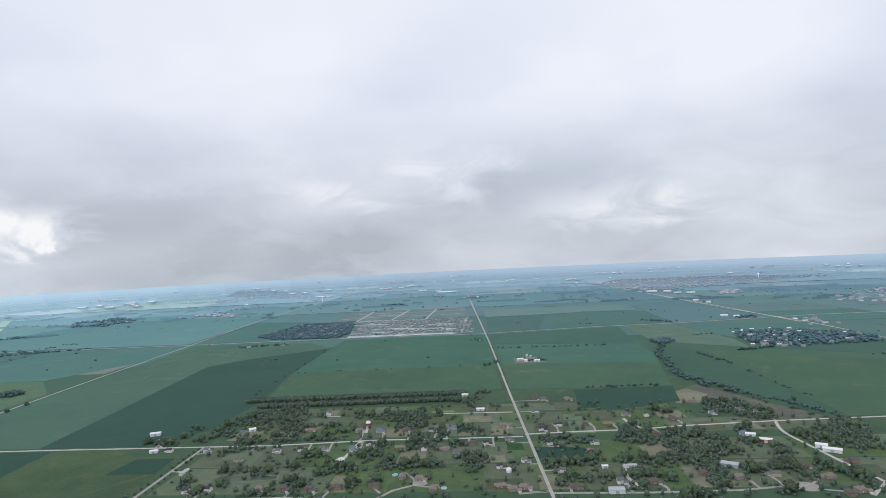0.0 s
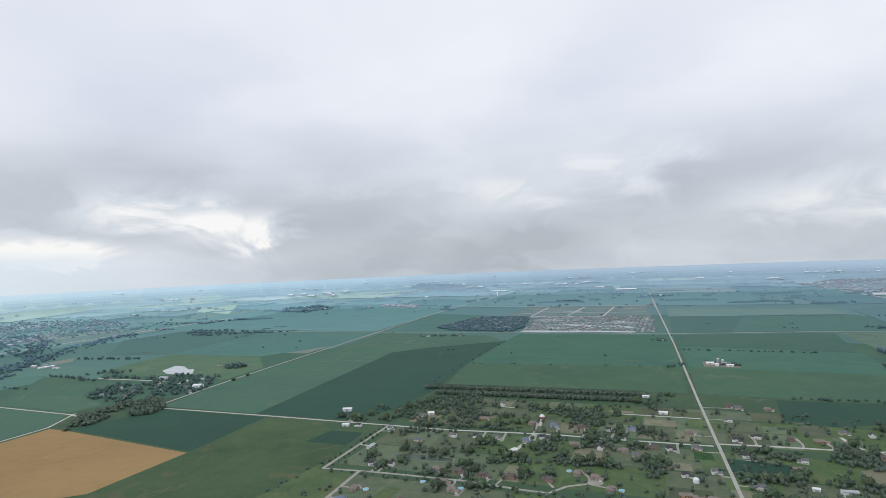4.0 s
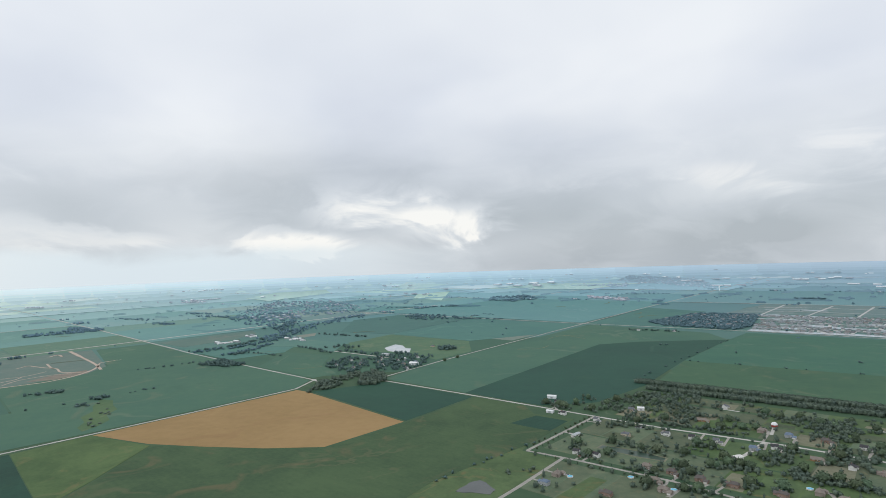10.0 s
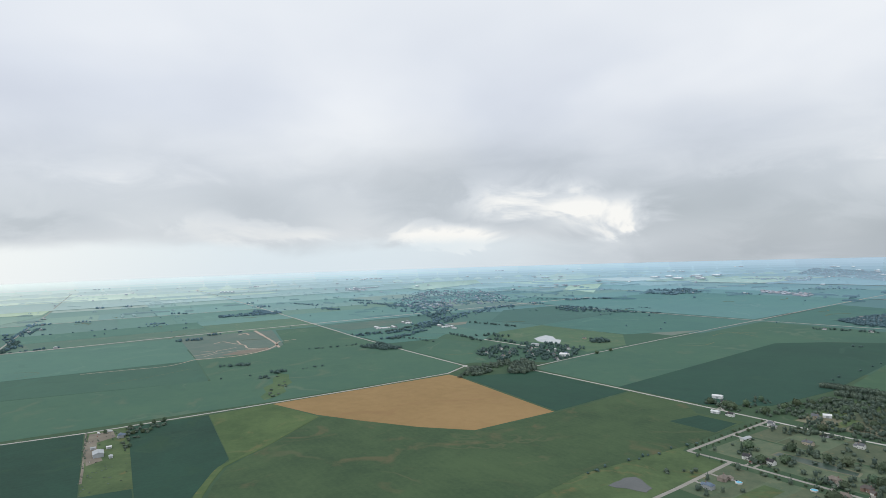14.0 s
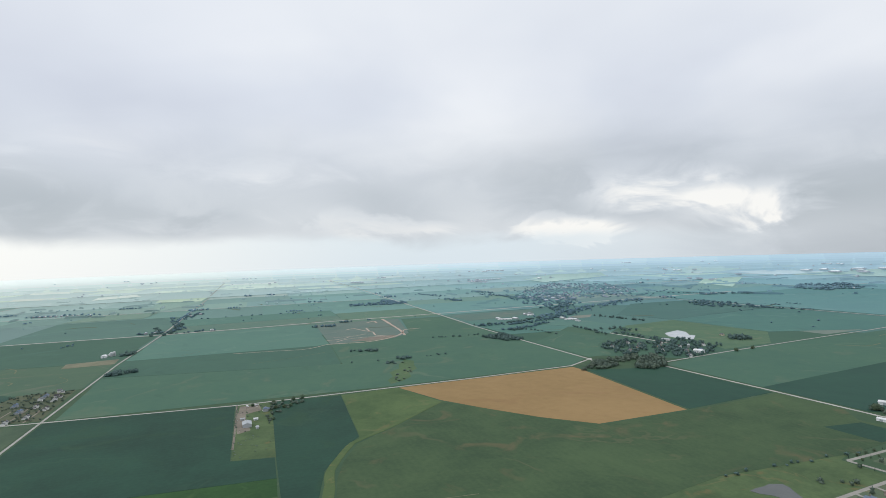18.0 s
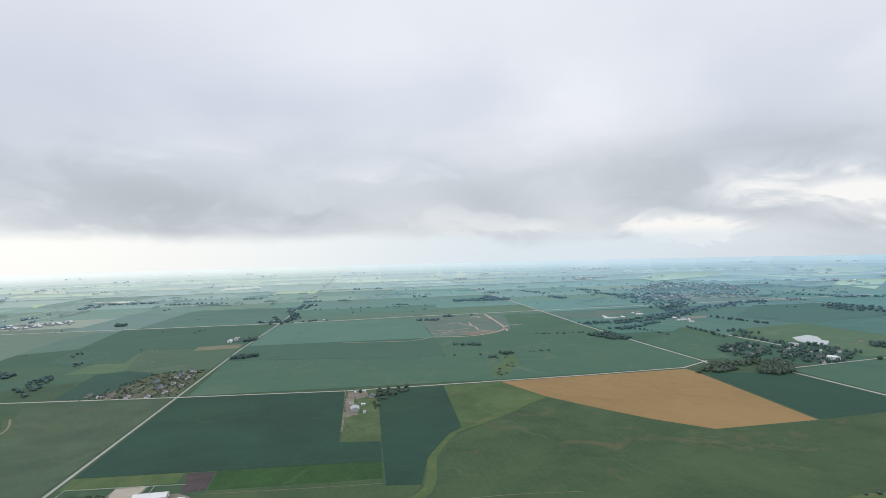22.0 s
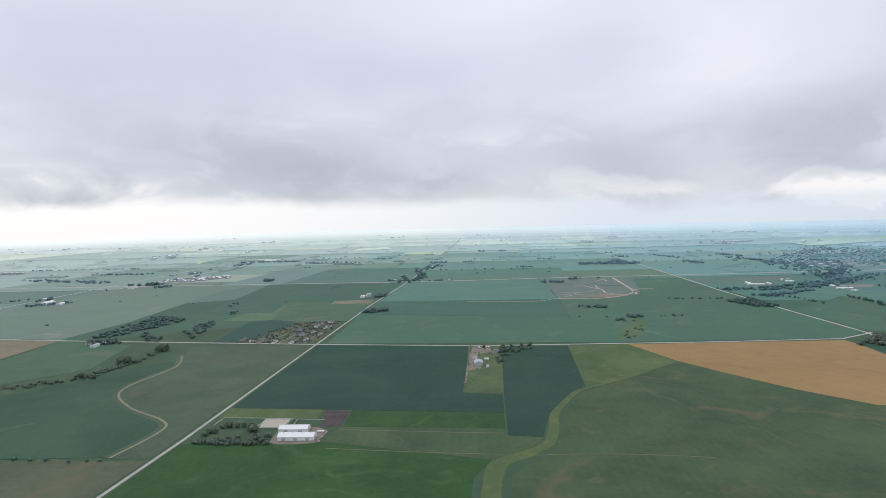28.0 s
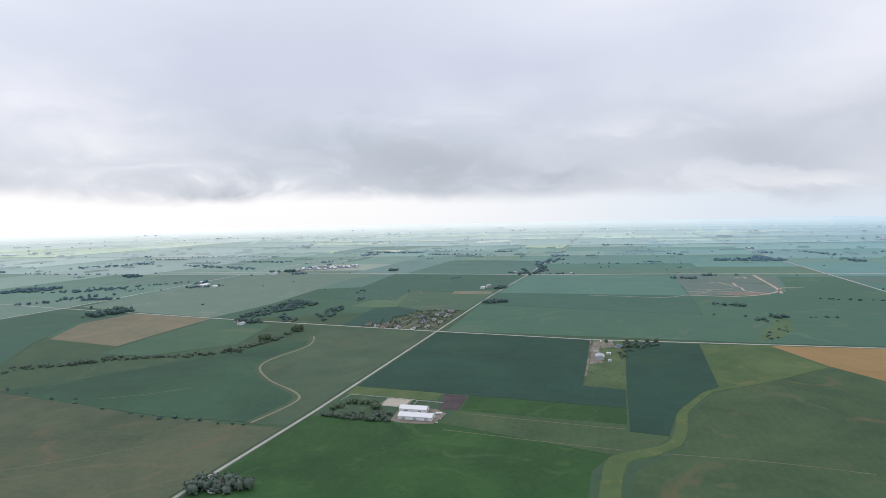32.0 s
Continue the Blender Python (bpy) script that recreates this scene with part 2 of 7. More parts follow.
HAZE_GLOW = [tone[3] for tone in AIR]
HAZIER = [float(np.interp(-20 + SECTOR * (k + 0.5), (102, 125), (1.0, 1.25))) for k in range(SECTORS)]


def sector(x, y):
    a = math.degrees(math.atan2(-x, y))
    return SECTORS - 1 if a < -90 else max(0, min(SECTORS - 1, int((a + 20) // SECTOR)))


# mixes a share m of haze colour into a base colour
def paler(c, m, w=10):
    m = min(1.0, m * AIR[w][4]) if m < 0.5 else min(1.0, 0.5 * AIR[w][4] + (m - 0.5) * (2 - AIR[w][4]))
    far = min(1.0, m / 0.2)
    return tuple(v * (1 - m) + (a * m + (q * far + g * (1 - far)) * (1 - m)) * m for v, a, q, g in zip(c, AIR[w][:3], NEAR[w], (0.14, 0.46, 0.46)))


CROPS = {k: surface(k + "_crop", tuple(g * v for g, v in zip((0.92, 0.92, 1.03), t[0])), tuple(g * v for g, v in zip((1.11, 1.12, 1.25), t[1])), t[2], 5, rows=9 if t[2] > 100 else 0, patch=t[3], turn=t[4], spread=0.6, wisps=0.3) for k, t in TONES.items()}
# share of painted haze from each distance outwards
HAZE_SHARES = ((900, 0.02), (1080, 0.036), (1400, 0.068), (1800, 0.12), (2500, 0.20), (3200, 0.28), (3900, 0.37), (4600, 0.47), (5500, 0.58), (6500, 0.68), (7700, 0.78), (9000, 0.87), (10500, 0.94), (12000, 0.98))
hazed_made = {}


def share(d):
    return max([0.0] + [m for lo, m in HAZE_SHARES if d >= lo])


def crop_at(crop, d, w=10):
    """The crop's material at d metres from the middle of the plan, with haze and its glow put into the colour."""
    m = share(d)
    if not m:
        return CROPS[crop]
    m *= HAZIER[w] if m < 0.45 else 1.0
    if (crop, m, w) not in hazed_made:
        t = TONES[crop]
        hazed_made[crop, m, w] = surface("hazed_%s" % crop, paler(t[0], m, w), paler(t[1], m, w), t[2] * 1.3, 16, bump=0, spread=0.8, patch=paler(t[3], m, w) if t[3] else None, wisps=0.45, per_object=0.10,
                                            glow=HAZE_GLOW[w] * max(0.0, m - 0.12) / 0.88)
    return hazed_made[crop, m, w]


WATERWAY = surface("waterway_grass", (0.072, 0.120, 0.046), (0.096, 0.144, 0.056), 30, 3, patch=(0.17, 0.165, 0.07))
GRASS = surface("meadow_grass", (0.044, 0.090, 0.050), (0.062, 0.110, 0.058), 70, 4, patch=(0.10, 0.14, 0.085))
LAWN = surface("mown_lawn", (0.080, 0.116, 0.072), (0.128, 0.154, 0.096), 26, 3, per_object=0.5, patch=(0.18, 0.165, 0.09))
GRAVEL = surface("pale_gravel_road", (0.40, 0.39, 0.36), (0.54, 0.525, 0.49), 20, 2, bump=0.2)
ASPHALT = surface("worn_pale_asphalt", (0.33, 0.325, 0.30), (0.44, 0.43, 0.40), 25, 2, bump=0.1)
CONCRETE = surface("pale_concrete", (0.27, 0.26, 0.235), (0.37, 0.355, 0.32), 12, 2, bump=0.1)
DIRT = surface("tan_dirt", (0.17, 0.152, 0.122), (0.26, 0.232, 0.19), 30, 3)
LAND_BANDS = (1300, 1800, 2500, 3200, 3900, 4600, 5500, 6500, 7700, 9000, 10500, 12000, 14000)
# ground colours with haze painted in, glowing more the farther they lie
FAR_LAND = [surface("hazed_land", paler((0.040, 0.095, 0.058), m, w), paler((0.062, 0.120, 0.066), m, w), 600, 60, bump=0, glow=HAZE_GLOW[w] * max(0.0, m - 0.12) / 0.88)
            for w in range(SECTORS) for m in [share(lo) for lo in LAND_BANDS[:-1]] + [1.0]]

# the ground: one sheet, which rises softly far off to the line of the horizon
HUB, HUB_Z, FLAT, REACH = Vector((0, 13)), 224.0, 2400.0, 770.0


def place(x, y, z=0.0):
    """Where a point of the plan lies; far land is drawn in towards the viewer along its line of sight."""
    dx, dy = x - HUB.x, y - HUB.y
    d = math.hypot(dx, dy)
    if d <= FLAT:
        return Vector((x, y, z))
    k = (FLAT + REACH * (1 - math.exp((FLAT - d) / REACH))) / d
    return Vector((HUB.x + dx * k, HUB.y + dy * k, HUB_Z * (1 - k) + z * k))


def shrink(x, y):
    d = math.hypot(x - HUB.x, y - HUB.y)
    return 1.0 if d <= FLAT else (FLAT + REACH * (1 - math.exp((FLAT - d) / REACH))) / d


def mesh(name, verts, faces, mats, index=None, smooth=False):
    me = bpy.data.meshes.new(name)
    me.from_pydata([tuple(v) for v in verts], [], faces)
    for m in mats if isinstance(mats, (list, tuple)) else [mats]:
        me.materials.append(m)
    if index is not None:
        me.polygons.foreach_set("material_index", index)
    if smooth:
        me.polygons.foreach_set("use_smooth", [True] * len(me.polygons))
    me.update()
    return me


def part(name, data, parent, label="", at=None):
    """Links a mesh as one object under a thing or a part."""
    ob = new(name, data)
    ob.parent = parent
    if at is not None:
        ob.matrix_basis = at
    if label:
        ob["label"] = label
    return ob


rings = [0, 60, 120, 200, 300, 420, 560, 740, 960, 1300, 1800, 2150, 2400, *range(2500, 3900, 100), 3900, 4100, 4350, 4600, 4850, 5150, 5500, 5800, 6100, 6500, 7000, 7700, 8300, 9000, 9700, 10500, 12000, 14000, 17000]
SPOKES = 180
verts, faces, index = [place(HUB.x, HUB.y)], [], []
for d in rings[1:]:
    for s in range(SPOKES):
        a = 2 * math.pi * s / SPOKES
        verts.append(place(HUB.x + d * math.cos(a), HUB.y + d * math.sin(a), -0.8 if d > FLAT - 60 else 0.0))
for s in range(SPOKES):
    faces.append((0, 1 + s, 1 + (s + 1) % SPOKES))
    index.append(0)
for i in range(len(rings) - 2):
    for s in range(SPOKES):
        a, b, e = 1 + i * SPOKES, 1 + (i + 1) * SPOKES, (s + 1) % SPOKES
        faces.append((a + s, b + s, b + e, a + e))
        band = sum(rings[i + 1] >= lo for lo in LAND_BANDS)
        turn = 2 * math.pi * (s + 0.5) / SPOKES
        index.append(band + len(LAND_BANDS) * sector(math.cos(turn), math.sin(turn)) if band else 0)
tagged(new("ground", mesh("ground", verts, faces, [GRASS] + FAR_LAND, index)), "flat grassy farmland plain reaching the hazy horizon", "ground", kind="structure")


def inset(pts, d):
    """Moves every side of a polygon inwards by d metres."""
    pts = [Vector(p) for p in pts]
    area = sum(a.x * b.y - b.x * a.y for a, b in zip(pts, pts[1:] + pts[:1]))
    if area < 0:
        pts.reverse()
    out = []
    for i, p in enumerate(pts):
        a, b = (p - pts[i - 1]).normalized(), (pts[(i + 1) % len(pts)] - p).normalized()
        na, nb = Vector((-a.y, a.x)), Vector((-b.y, b.x))
        out.append(p + (na + nb) * (d / max(0.35, 1 + na.dot(nb))))
    return out


def slab(pts, low, high, cut=0.0):
    """A flat-topped mesh over a polygon, cut into squares where it must follow the far ground."""
    bm = bmesh.new()
    low, high = -0.05, high * 0.35
    bm.faces.new([bm.verts.new((p[0], p[1], low)) for p in pts])
    bmesh.ops.recalc_face_normals(bm, faces=bm.faces)
    if bm.faces[:][0].normal.z < 0:
        bmesh.ops.reverse_faces(bm, faces=bm.faces)
    if cut:
        for axis in (0, 1):
            lo, hi = min(p[axis] for p in pts), max(p[axis] for p in pts)
            for i in range(int(lo // cut) + 1, int(hi // cut) + 1):
                co = [0, 0, 0]
                no = [0, 0, 0]
                co[axis], no[axis] = i * cut, 1
                bmesh.ops.bisect_plane(bm, geom=bm.verts[:] + bm.edges[:] + bm.faces[:], plane_co=co, plane_no=no)
    top = bmesh.ops.extrude_face_region(bm, geom=bm.faces[:])
    for v in top["geom"]:
        if isinstance(v, bmesh.types.BMVert):
            v.co.z = high
    bmesh.ops.recalc_face_normals(bm, faces=bm.faces)
    if cut:
        for v in bm.verts:
            v.co = place(*v.co)
    return bm


def finish(name, bm, mat):
    me = bpy.data.meshes.new(name)
    bm.to_mesh(me)
    bm.free()
    me.materials.append(mat)
    return me


HEIGHT = {"tan": 0.3, "soy_grey": 0.4, "dark_soil": 0.15, "dirt_crop": 0.25, "bean_teal": 0.45, "sun_painted": 0.4, "cream": 0.3, "soy_dark": 0.5, "corn_teal": 0.6, "corn_deep": 0.6, "corn": 0.6, "soy": 0.4, "vivid": 0.35, "hay": 0.35, "olive": 0.4, "stubble": 0.25, "red_stubble": 0.25, "soil": 0.2, "pasture": 0.3}
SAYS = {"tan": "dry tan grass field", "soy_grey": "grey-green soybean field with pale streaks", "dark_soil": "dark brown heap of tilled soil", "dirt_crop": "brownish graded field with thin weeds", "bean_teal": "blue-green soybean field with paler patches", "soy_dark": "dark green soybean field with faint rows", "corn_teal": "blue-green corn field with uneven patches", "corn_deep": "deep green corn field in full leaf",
        "corn": "mid-green corn field with pale patches", "soy": "mid-green soybean field with yellowish patches", "vivid": "vivid green alfalfa field", "hay": "light green hay meadow",
        "olive": "olive-brown thin crop field", "stubble": "golden-brown harvested wheat field", "red_stubble": "reddish-brown harvested stubble field", "soil": "bare brown tilled soil patch",
        "pasture": "rough yellowish-green pasture"}


field_count = []


def field(crop, pts, margin=5.0, says=""):
    pts = inset(pts, margin) if margin else [Vector(p) for p in pts]
    far = max((p - HUB).length for p in pts) > FLAT - 300
    low = 0.02
    # the field's colour takes on painted haze with its distance
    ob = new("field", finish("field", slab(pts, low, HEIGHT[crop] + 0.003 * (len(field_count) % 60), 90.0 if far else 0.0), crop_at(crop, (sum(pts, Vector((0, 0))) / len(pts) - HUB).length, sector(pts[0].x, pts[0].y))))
    field_count.append(ob)
    return tagged(ob, says or SAYS[crop], "field", "farm fields", "structure")


def smooth_line(pts, steps=6):
    """A curve through the points."""
    pts = [Vector(p) for p in pts]
    out = []
    for i in range(len(pts) - 1):
        a, b, c, d = pts[max(0, i - 1)], pts[i], pts[i + 1], pts[min(len(pts) - 1, i + 2)]
        for s in range(steps):
            t = s / steps
            out.append(0.5 * ((2 * b) + (c - a) * t + (2 * a - 5 * b + 4 * c - d) * t * t + (3 * b - a - 3 * c + d) * t ** 3))
    return out + [pts[-1]]


def strip(pts, widths, low, high, step=60.0):
    """A raised band along a line."""
    pts = [Vector(p) for p in pts]
    if not isinstance(widths, (list, tuple)):
        widths = [widths] * len(pts)
    line, wide = [], []
    for i in range(len(pts) - 1):
        k = max(1, int((pts[i + 1] - pts[i]).length // step))
        for s in range(k):
            line.append(pts[i].lerp(pts[i + 1], s / k))
            wide.append(widths[i] + (widths[i + 1] - widths[i]) * s / k)
    line.append(pts[-1])
    wide.append(widths[-1])
    verts, faces = [], []
    for i, p in enumerate(line):
        d = (line[min(i + 1, len(line) - 1)] - line[max(i - 1, 0)]).normalized()
        s = Vector((-d.y, d.x)) * wide[i] * (0.5 if p.length < 2000 else 0.7 if p.length < 2800 else 0.85)
        for q, z in ((p + s, high), (p - s, high), (p - s * 1.08, low), (p + s * 1.08, low)):
            d = math.hypot(q.x - HUB.x, q.y - HUB.y)
            verts.append(place(q.x, q.y, z * 0.35 + (3.2 if d > 4300 else 0.6 if d > 1900 else 0.0)))
    for i in range(len(line) - 1):
        a, b = 4 * i, 4 * i + 4
        faces += [(a, a + 1, b + 1, b), (a + 1, a + 2, b + 2, b + 1), (a + 3, a, b, b + 3)]
    e = 4 * (len(line) - 1)
    faces += [(3, 2, 1, 0), (e, e + 1, e + 2, e + 3)]
    return verts, faces


def road(name, pts, width, mat, label, curve=False, high=0.30, category="road"):
    v, f = strip(smooth_line(pts) if curve else pts, width * 0.82 if category == "road" else width, 0.02, high)
    return tagged(new(name, mesh(name, v, f, mat)), label, category, kind="structure")


# section roads
road("road", [(75, 300), (50, 636), (19, 1070), (-24, 1727), (-111, 2891), (-190, 4050), (-214, 4280)], 4.8, ASPHALT, "long straight grey asphalt county road", high=0.96)
road("road", [(-2300, 1880), (-1015, 1897), (-530, 1925), (-59, 1915), (345, 1988), (588, 1998), (1083, 2090), (3500, 2160)], 3.8, GRAVEL, "pale gravel section road beside a new subdivision", high=0.95)
road("road", [(-936, 815), (-968, 1047), (-1002, 1376), (-1041, 1829), (-1062, 2050), (-1114, 2560), (-1208, 3600), (-1335, 4950), (-1525, 7000)], 5.0, ASPHALT, "straight pale country road between corn fields", high=0.94)
road("road", [(-1500, -4200), (-1290, -2000), (-1087, -740), (-1020, -252), (-988, 23), (-990, 442), (-1000, 655), (-1047, 735)], 4.8, GRAVEL, "pale gravel country road past a brown field", high=0.93)
road("road", [(200, -300), (-373, -284), (-571, -270), (-1020, -252), (-1521, -232), (-2085, -190), (-3850, -115), (-7000, -20), (-14000, 150)], 4.2, ASPHALT, "long straight asphalt road running to the horizon", high=0.95)
road("road", [(-990, 715), (-1047, 728), (-1309, 734), (-1683, 749), (-2564, 811), (-4500, 950), (-8000, 1150)], 4.8, GRAVEL, "pale straight country road", high=0.92)
road("road", [(-936, 800), (-899, 808), (-677, 811), (-432, 811), (-333, 811), (-179, 826), (-94, 825), (30, 828)], 5.2, GRAVEL, "pale residential road lined with houses", high=0.33)
road("road", [(-2230, 2400), (-2150, 800), (-2128, 300), (-2097, 30), (-2085, -190), (-2100, -801), (-2140, -2200)], 9.0, GRAVEL, "pale gravel section road", high=0.91)
road("road", [(-600, -1230), (-1017, -1270), (-1185, -1264), (-1460, -1285), (-2202, -1330), (-4500, -1400)], 4.8, GRAVEL, "pale country road with farms along it", high=0.90)
road("road", [(1010, 900), (978, 1911), (918, 2426), (891, 2999), (850, 5200)], 4.8, GRAVEL, "pale straight road to a distant town", high=0.90)
road("street", [(-433, 811), (-426, 619)], 5.4, CONCRETE, "wide pale concrete street")
road("street", [(-426, 619), (-376, 624), (-345, 626), (-246, 629), (-165, 622), (-141, 622), (-126, 645), (-104, 659)], 5, CONCRETE, "pale concrete street ending in a turning circle", high=0.26)
road("street", [(-376, 624), (-367, 517), (-360, 380)], 5.4, CONCRETE, "pale concrete street", high=0.29)
road("street", [(-97, 958), (20, 957)], 5, GRAVEL, "narrow pale lane")
road("street", [(33, 838), (92, 844), (165, 848)], 6, GRAVEL, "pale residential lane")
road("street", [(215, 853), (254, 861), (393, 875), (470, 880), (552, 884), (1000, 905)], 5.4, GRAVEL, "pale residential road", high=0.31)
road("street", [(51, 632), (153, 630), (246, 633), (292, 641), (317, 639)], 5, CONCRETE, "pale concrete residential street")
road("street", [(394, 873), (382, 825), (386, 768), (394, 695), (401, 649), (405, 560)], 5, GRAVEL, "winding pale gravel lane", curve=True)

# crops on the home sections
for crop, pts in (
    ("stubble", [(-982, 290), (-988, 650), (-958, 652), (-651, 618), (-650, 470), (-712, 417), (-792, 367), (-867, 326)]),
    ("soy_dark", [(-950, 658), (-897, 803), (-667, 803), (-652, 624)]),
    ("soy", [(-646, 471), (-646, 622), (-660, 803), (-560, 806), (-515, 770), (-450, 780), (-438, 640), (-450, 470), (-420, 300), (-400, 24), (-440, 48),
             (-478, 52), (-500, 66), (-529, 94), (-552, 104), (-611, 116), (-660, 132), (-714, 160), (-770, 234), (-857, 325), (-794, 365), (-713, 415), (-649, 469)]),
    ("pasture", [(-450, 470), (-438, 640), (-430, 615), (-378, 615), (-370, 517), (-362, 380), (-360, 20), (-400, 20), (-420, 300)]),
    ("soy_dark", [(-515, 706), (-507, 763), (-452, 765), (-447, 707)]),
    ("soy_dark", [(-698, 818), (-768, 1470), (-695, 1572), (-507, 1720), (-492, 1341), (-458, 1050), (-470, 890), (-534, 820)]),
    ("corn", [(-925, 818), (-698, 818), (-768, 1470), (-695, 1572), (-507, 1720), (-600, 1840), (-800, 1870), (-1020, 1880), (-985, 1376), (-960, 1021)]),
    ("corn", [(-452, 1090), (-490, 1343), (-8, 1373), (5, 1118)]),
    ("bean_teal", [(-490, 1343), (-505, 1745), (-505, 1890), (-40, 1895), (-8, 1373)]),
    ("corn", [(20, 1116), (320, 1108), (361, 1346), (8, 1376)]),
    ("bean_teal", [(8, 1376), (361, 1346), (380, 1440), (5, 1493)]),
    ("corn_teal", [(2, 1493), (380, 1440), (382, 1610), (-10, 1684)]),
    ("corn_deep", [(-12, 1690), (377, 1616), (405, 1975), (-30, 1895)]),
    ("hay", [(420, 1970), (575, 1990), (641, 1629), (625, 1488), (431, 1640)]),
    ("soy_dark", [(138, 1100), (320, 1106), (300, 998), (194, 955), (129, 972)]),
    ("soil", [(291, 1042), (364, 1115), (417, 1002), (474, 892), (418, 882), (387, 953)]),
    ("corn_deep", [(410, 1560), (500, 1470), (500, 895), (480, 895), (425, 1005), (404, 1090), (350, 1180), (350, 1283)]),
    ("corn", [(504, 1485), (616, 1400), (970, 1200), (990, 905), (505, 890)]),
    ("corn_deep", [(640, 1480), (975, 1280), (975, 1500), (730, 1490)]),
    ("corn_teal", [(650, 1640), (690, 1740), (890, 1800), (975, 1790), (975, 1900), (590, 1990)]),
    ("soy_dark", [(-1014, -247), (-992, 20), (-717, 11), (-708, 60), (-640, 57), (-667, -261)]),
    ("soy_dark", [(-985, 76), (-976, 187), (-742, 167), (-700, 138), (-639, 107), (-600, 98), (-566, 90), (-571, 56), (-709, 61.5)]),
    ("hay", [(-975, 188), (-984, 288), (-858, 324), (-770, 224), (-729, 164), (-742, 168)]),
    ("hay", [(-666, -262), (-657, -150), (-628, -150), (-632, -262)]),
    ("dark_soil", [(-655, -147), (-652, -117), (-602, -118), (-600, -140), (-625, -142)]),
    ("vivid", [(-654, -116), (-639.5, 57), (-590, 54), (-600, -116)]),
    ("soy", [(-600, -116), (-590, 55), (-571, 55), (-566, 89), (-553, 86), (-531, 70), (-512, 38), (-560, -130)]),
    ("vivid", [(-556, -268), (-560, -130), (-512, 36), (-478, 20), (-400, 15), (-250, 10), (-250, -287), (-380, -279)]),
    ("soy_grey", [(-1016, -480), (-1014, -256), (-520, -278), (-521, -316), (-597, -301), (-632, -321), (-680, -391), (-749, -437), (-868, -427), (-940, -452)]),
    ("corn_deep", [(-712, -590), (-856, -512), (-906, -450), (-868, -434), (-752, -446), (-671, -396), (-628, -325), (-600, -312), (-525, -324), (-522, -427), (-560, -700)]),
    ("olive", [(-575, -708), (-519, -440), (-515, -279), (-367, -289), (-200, -293), (-240, -720)]),
    ("corn_deep", [(-1360, -230), (-1262, 240), (-1556, 265), (-1568, -222)]),
    ("corn_teal", [(-1572, -222), (-1558, 265), (-2070, 292), (-2080, -180)]),
    ("dirt_crop", [(-1560, 268), (-1592, 455), (-1668, 520), (-2062, 600), (-2095, 300)]),
    ("corn", [(-1262, 244), (-1355, -232), (-1024, -235), (-1000, 292), (-1004, 660), (-1050, 722), (-1309, 728), (-1683, 743), (-2040, 770), (-2055, 610), (-1670, 525), (-1590, 460), (-1556, 268)]),
    ("soy_dark", [(-1060, -454), (-1045, -395), (-1250, -348), (-1300, -420), (-1272, -470)]),
    ("soy", [(-1255, -345), (-1262, -250), (-1560, -240), (-1600, -480), (-1300, -425)]),
    ("corn_deep", [(-1570, -240), (-2080, -200), (-2095, -700), (-1420, -640), (-1400, -460), (-1600, -480)]),
):
    field(crop, pts, 0.05)

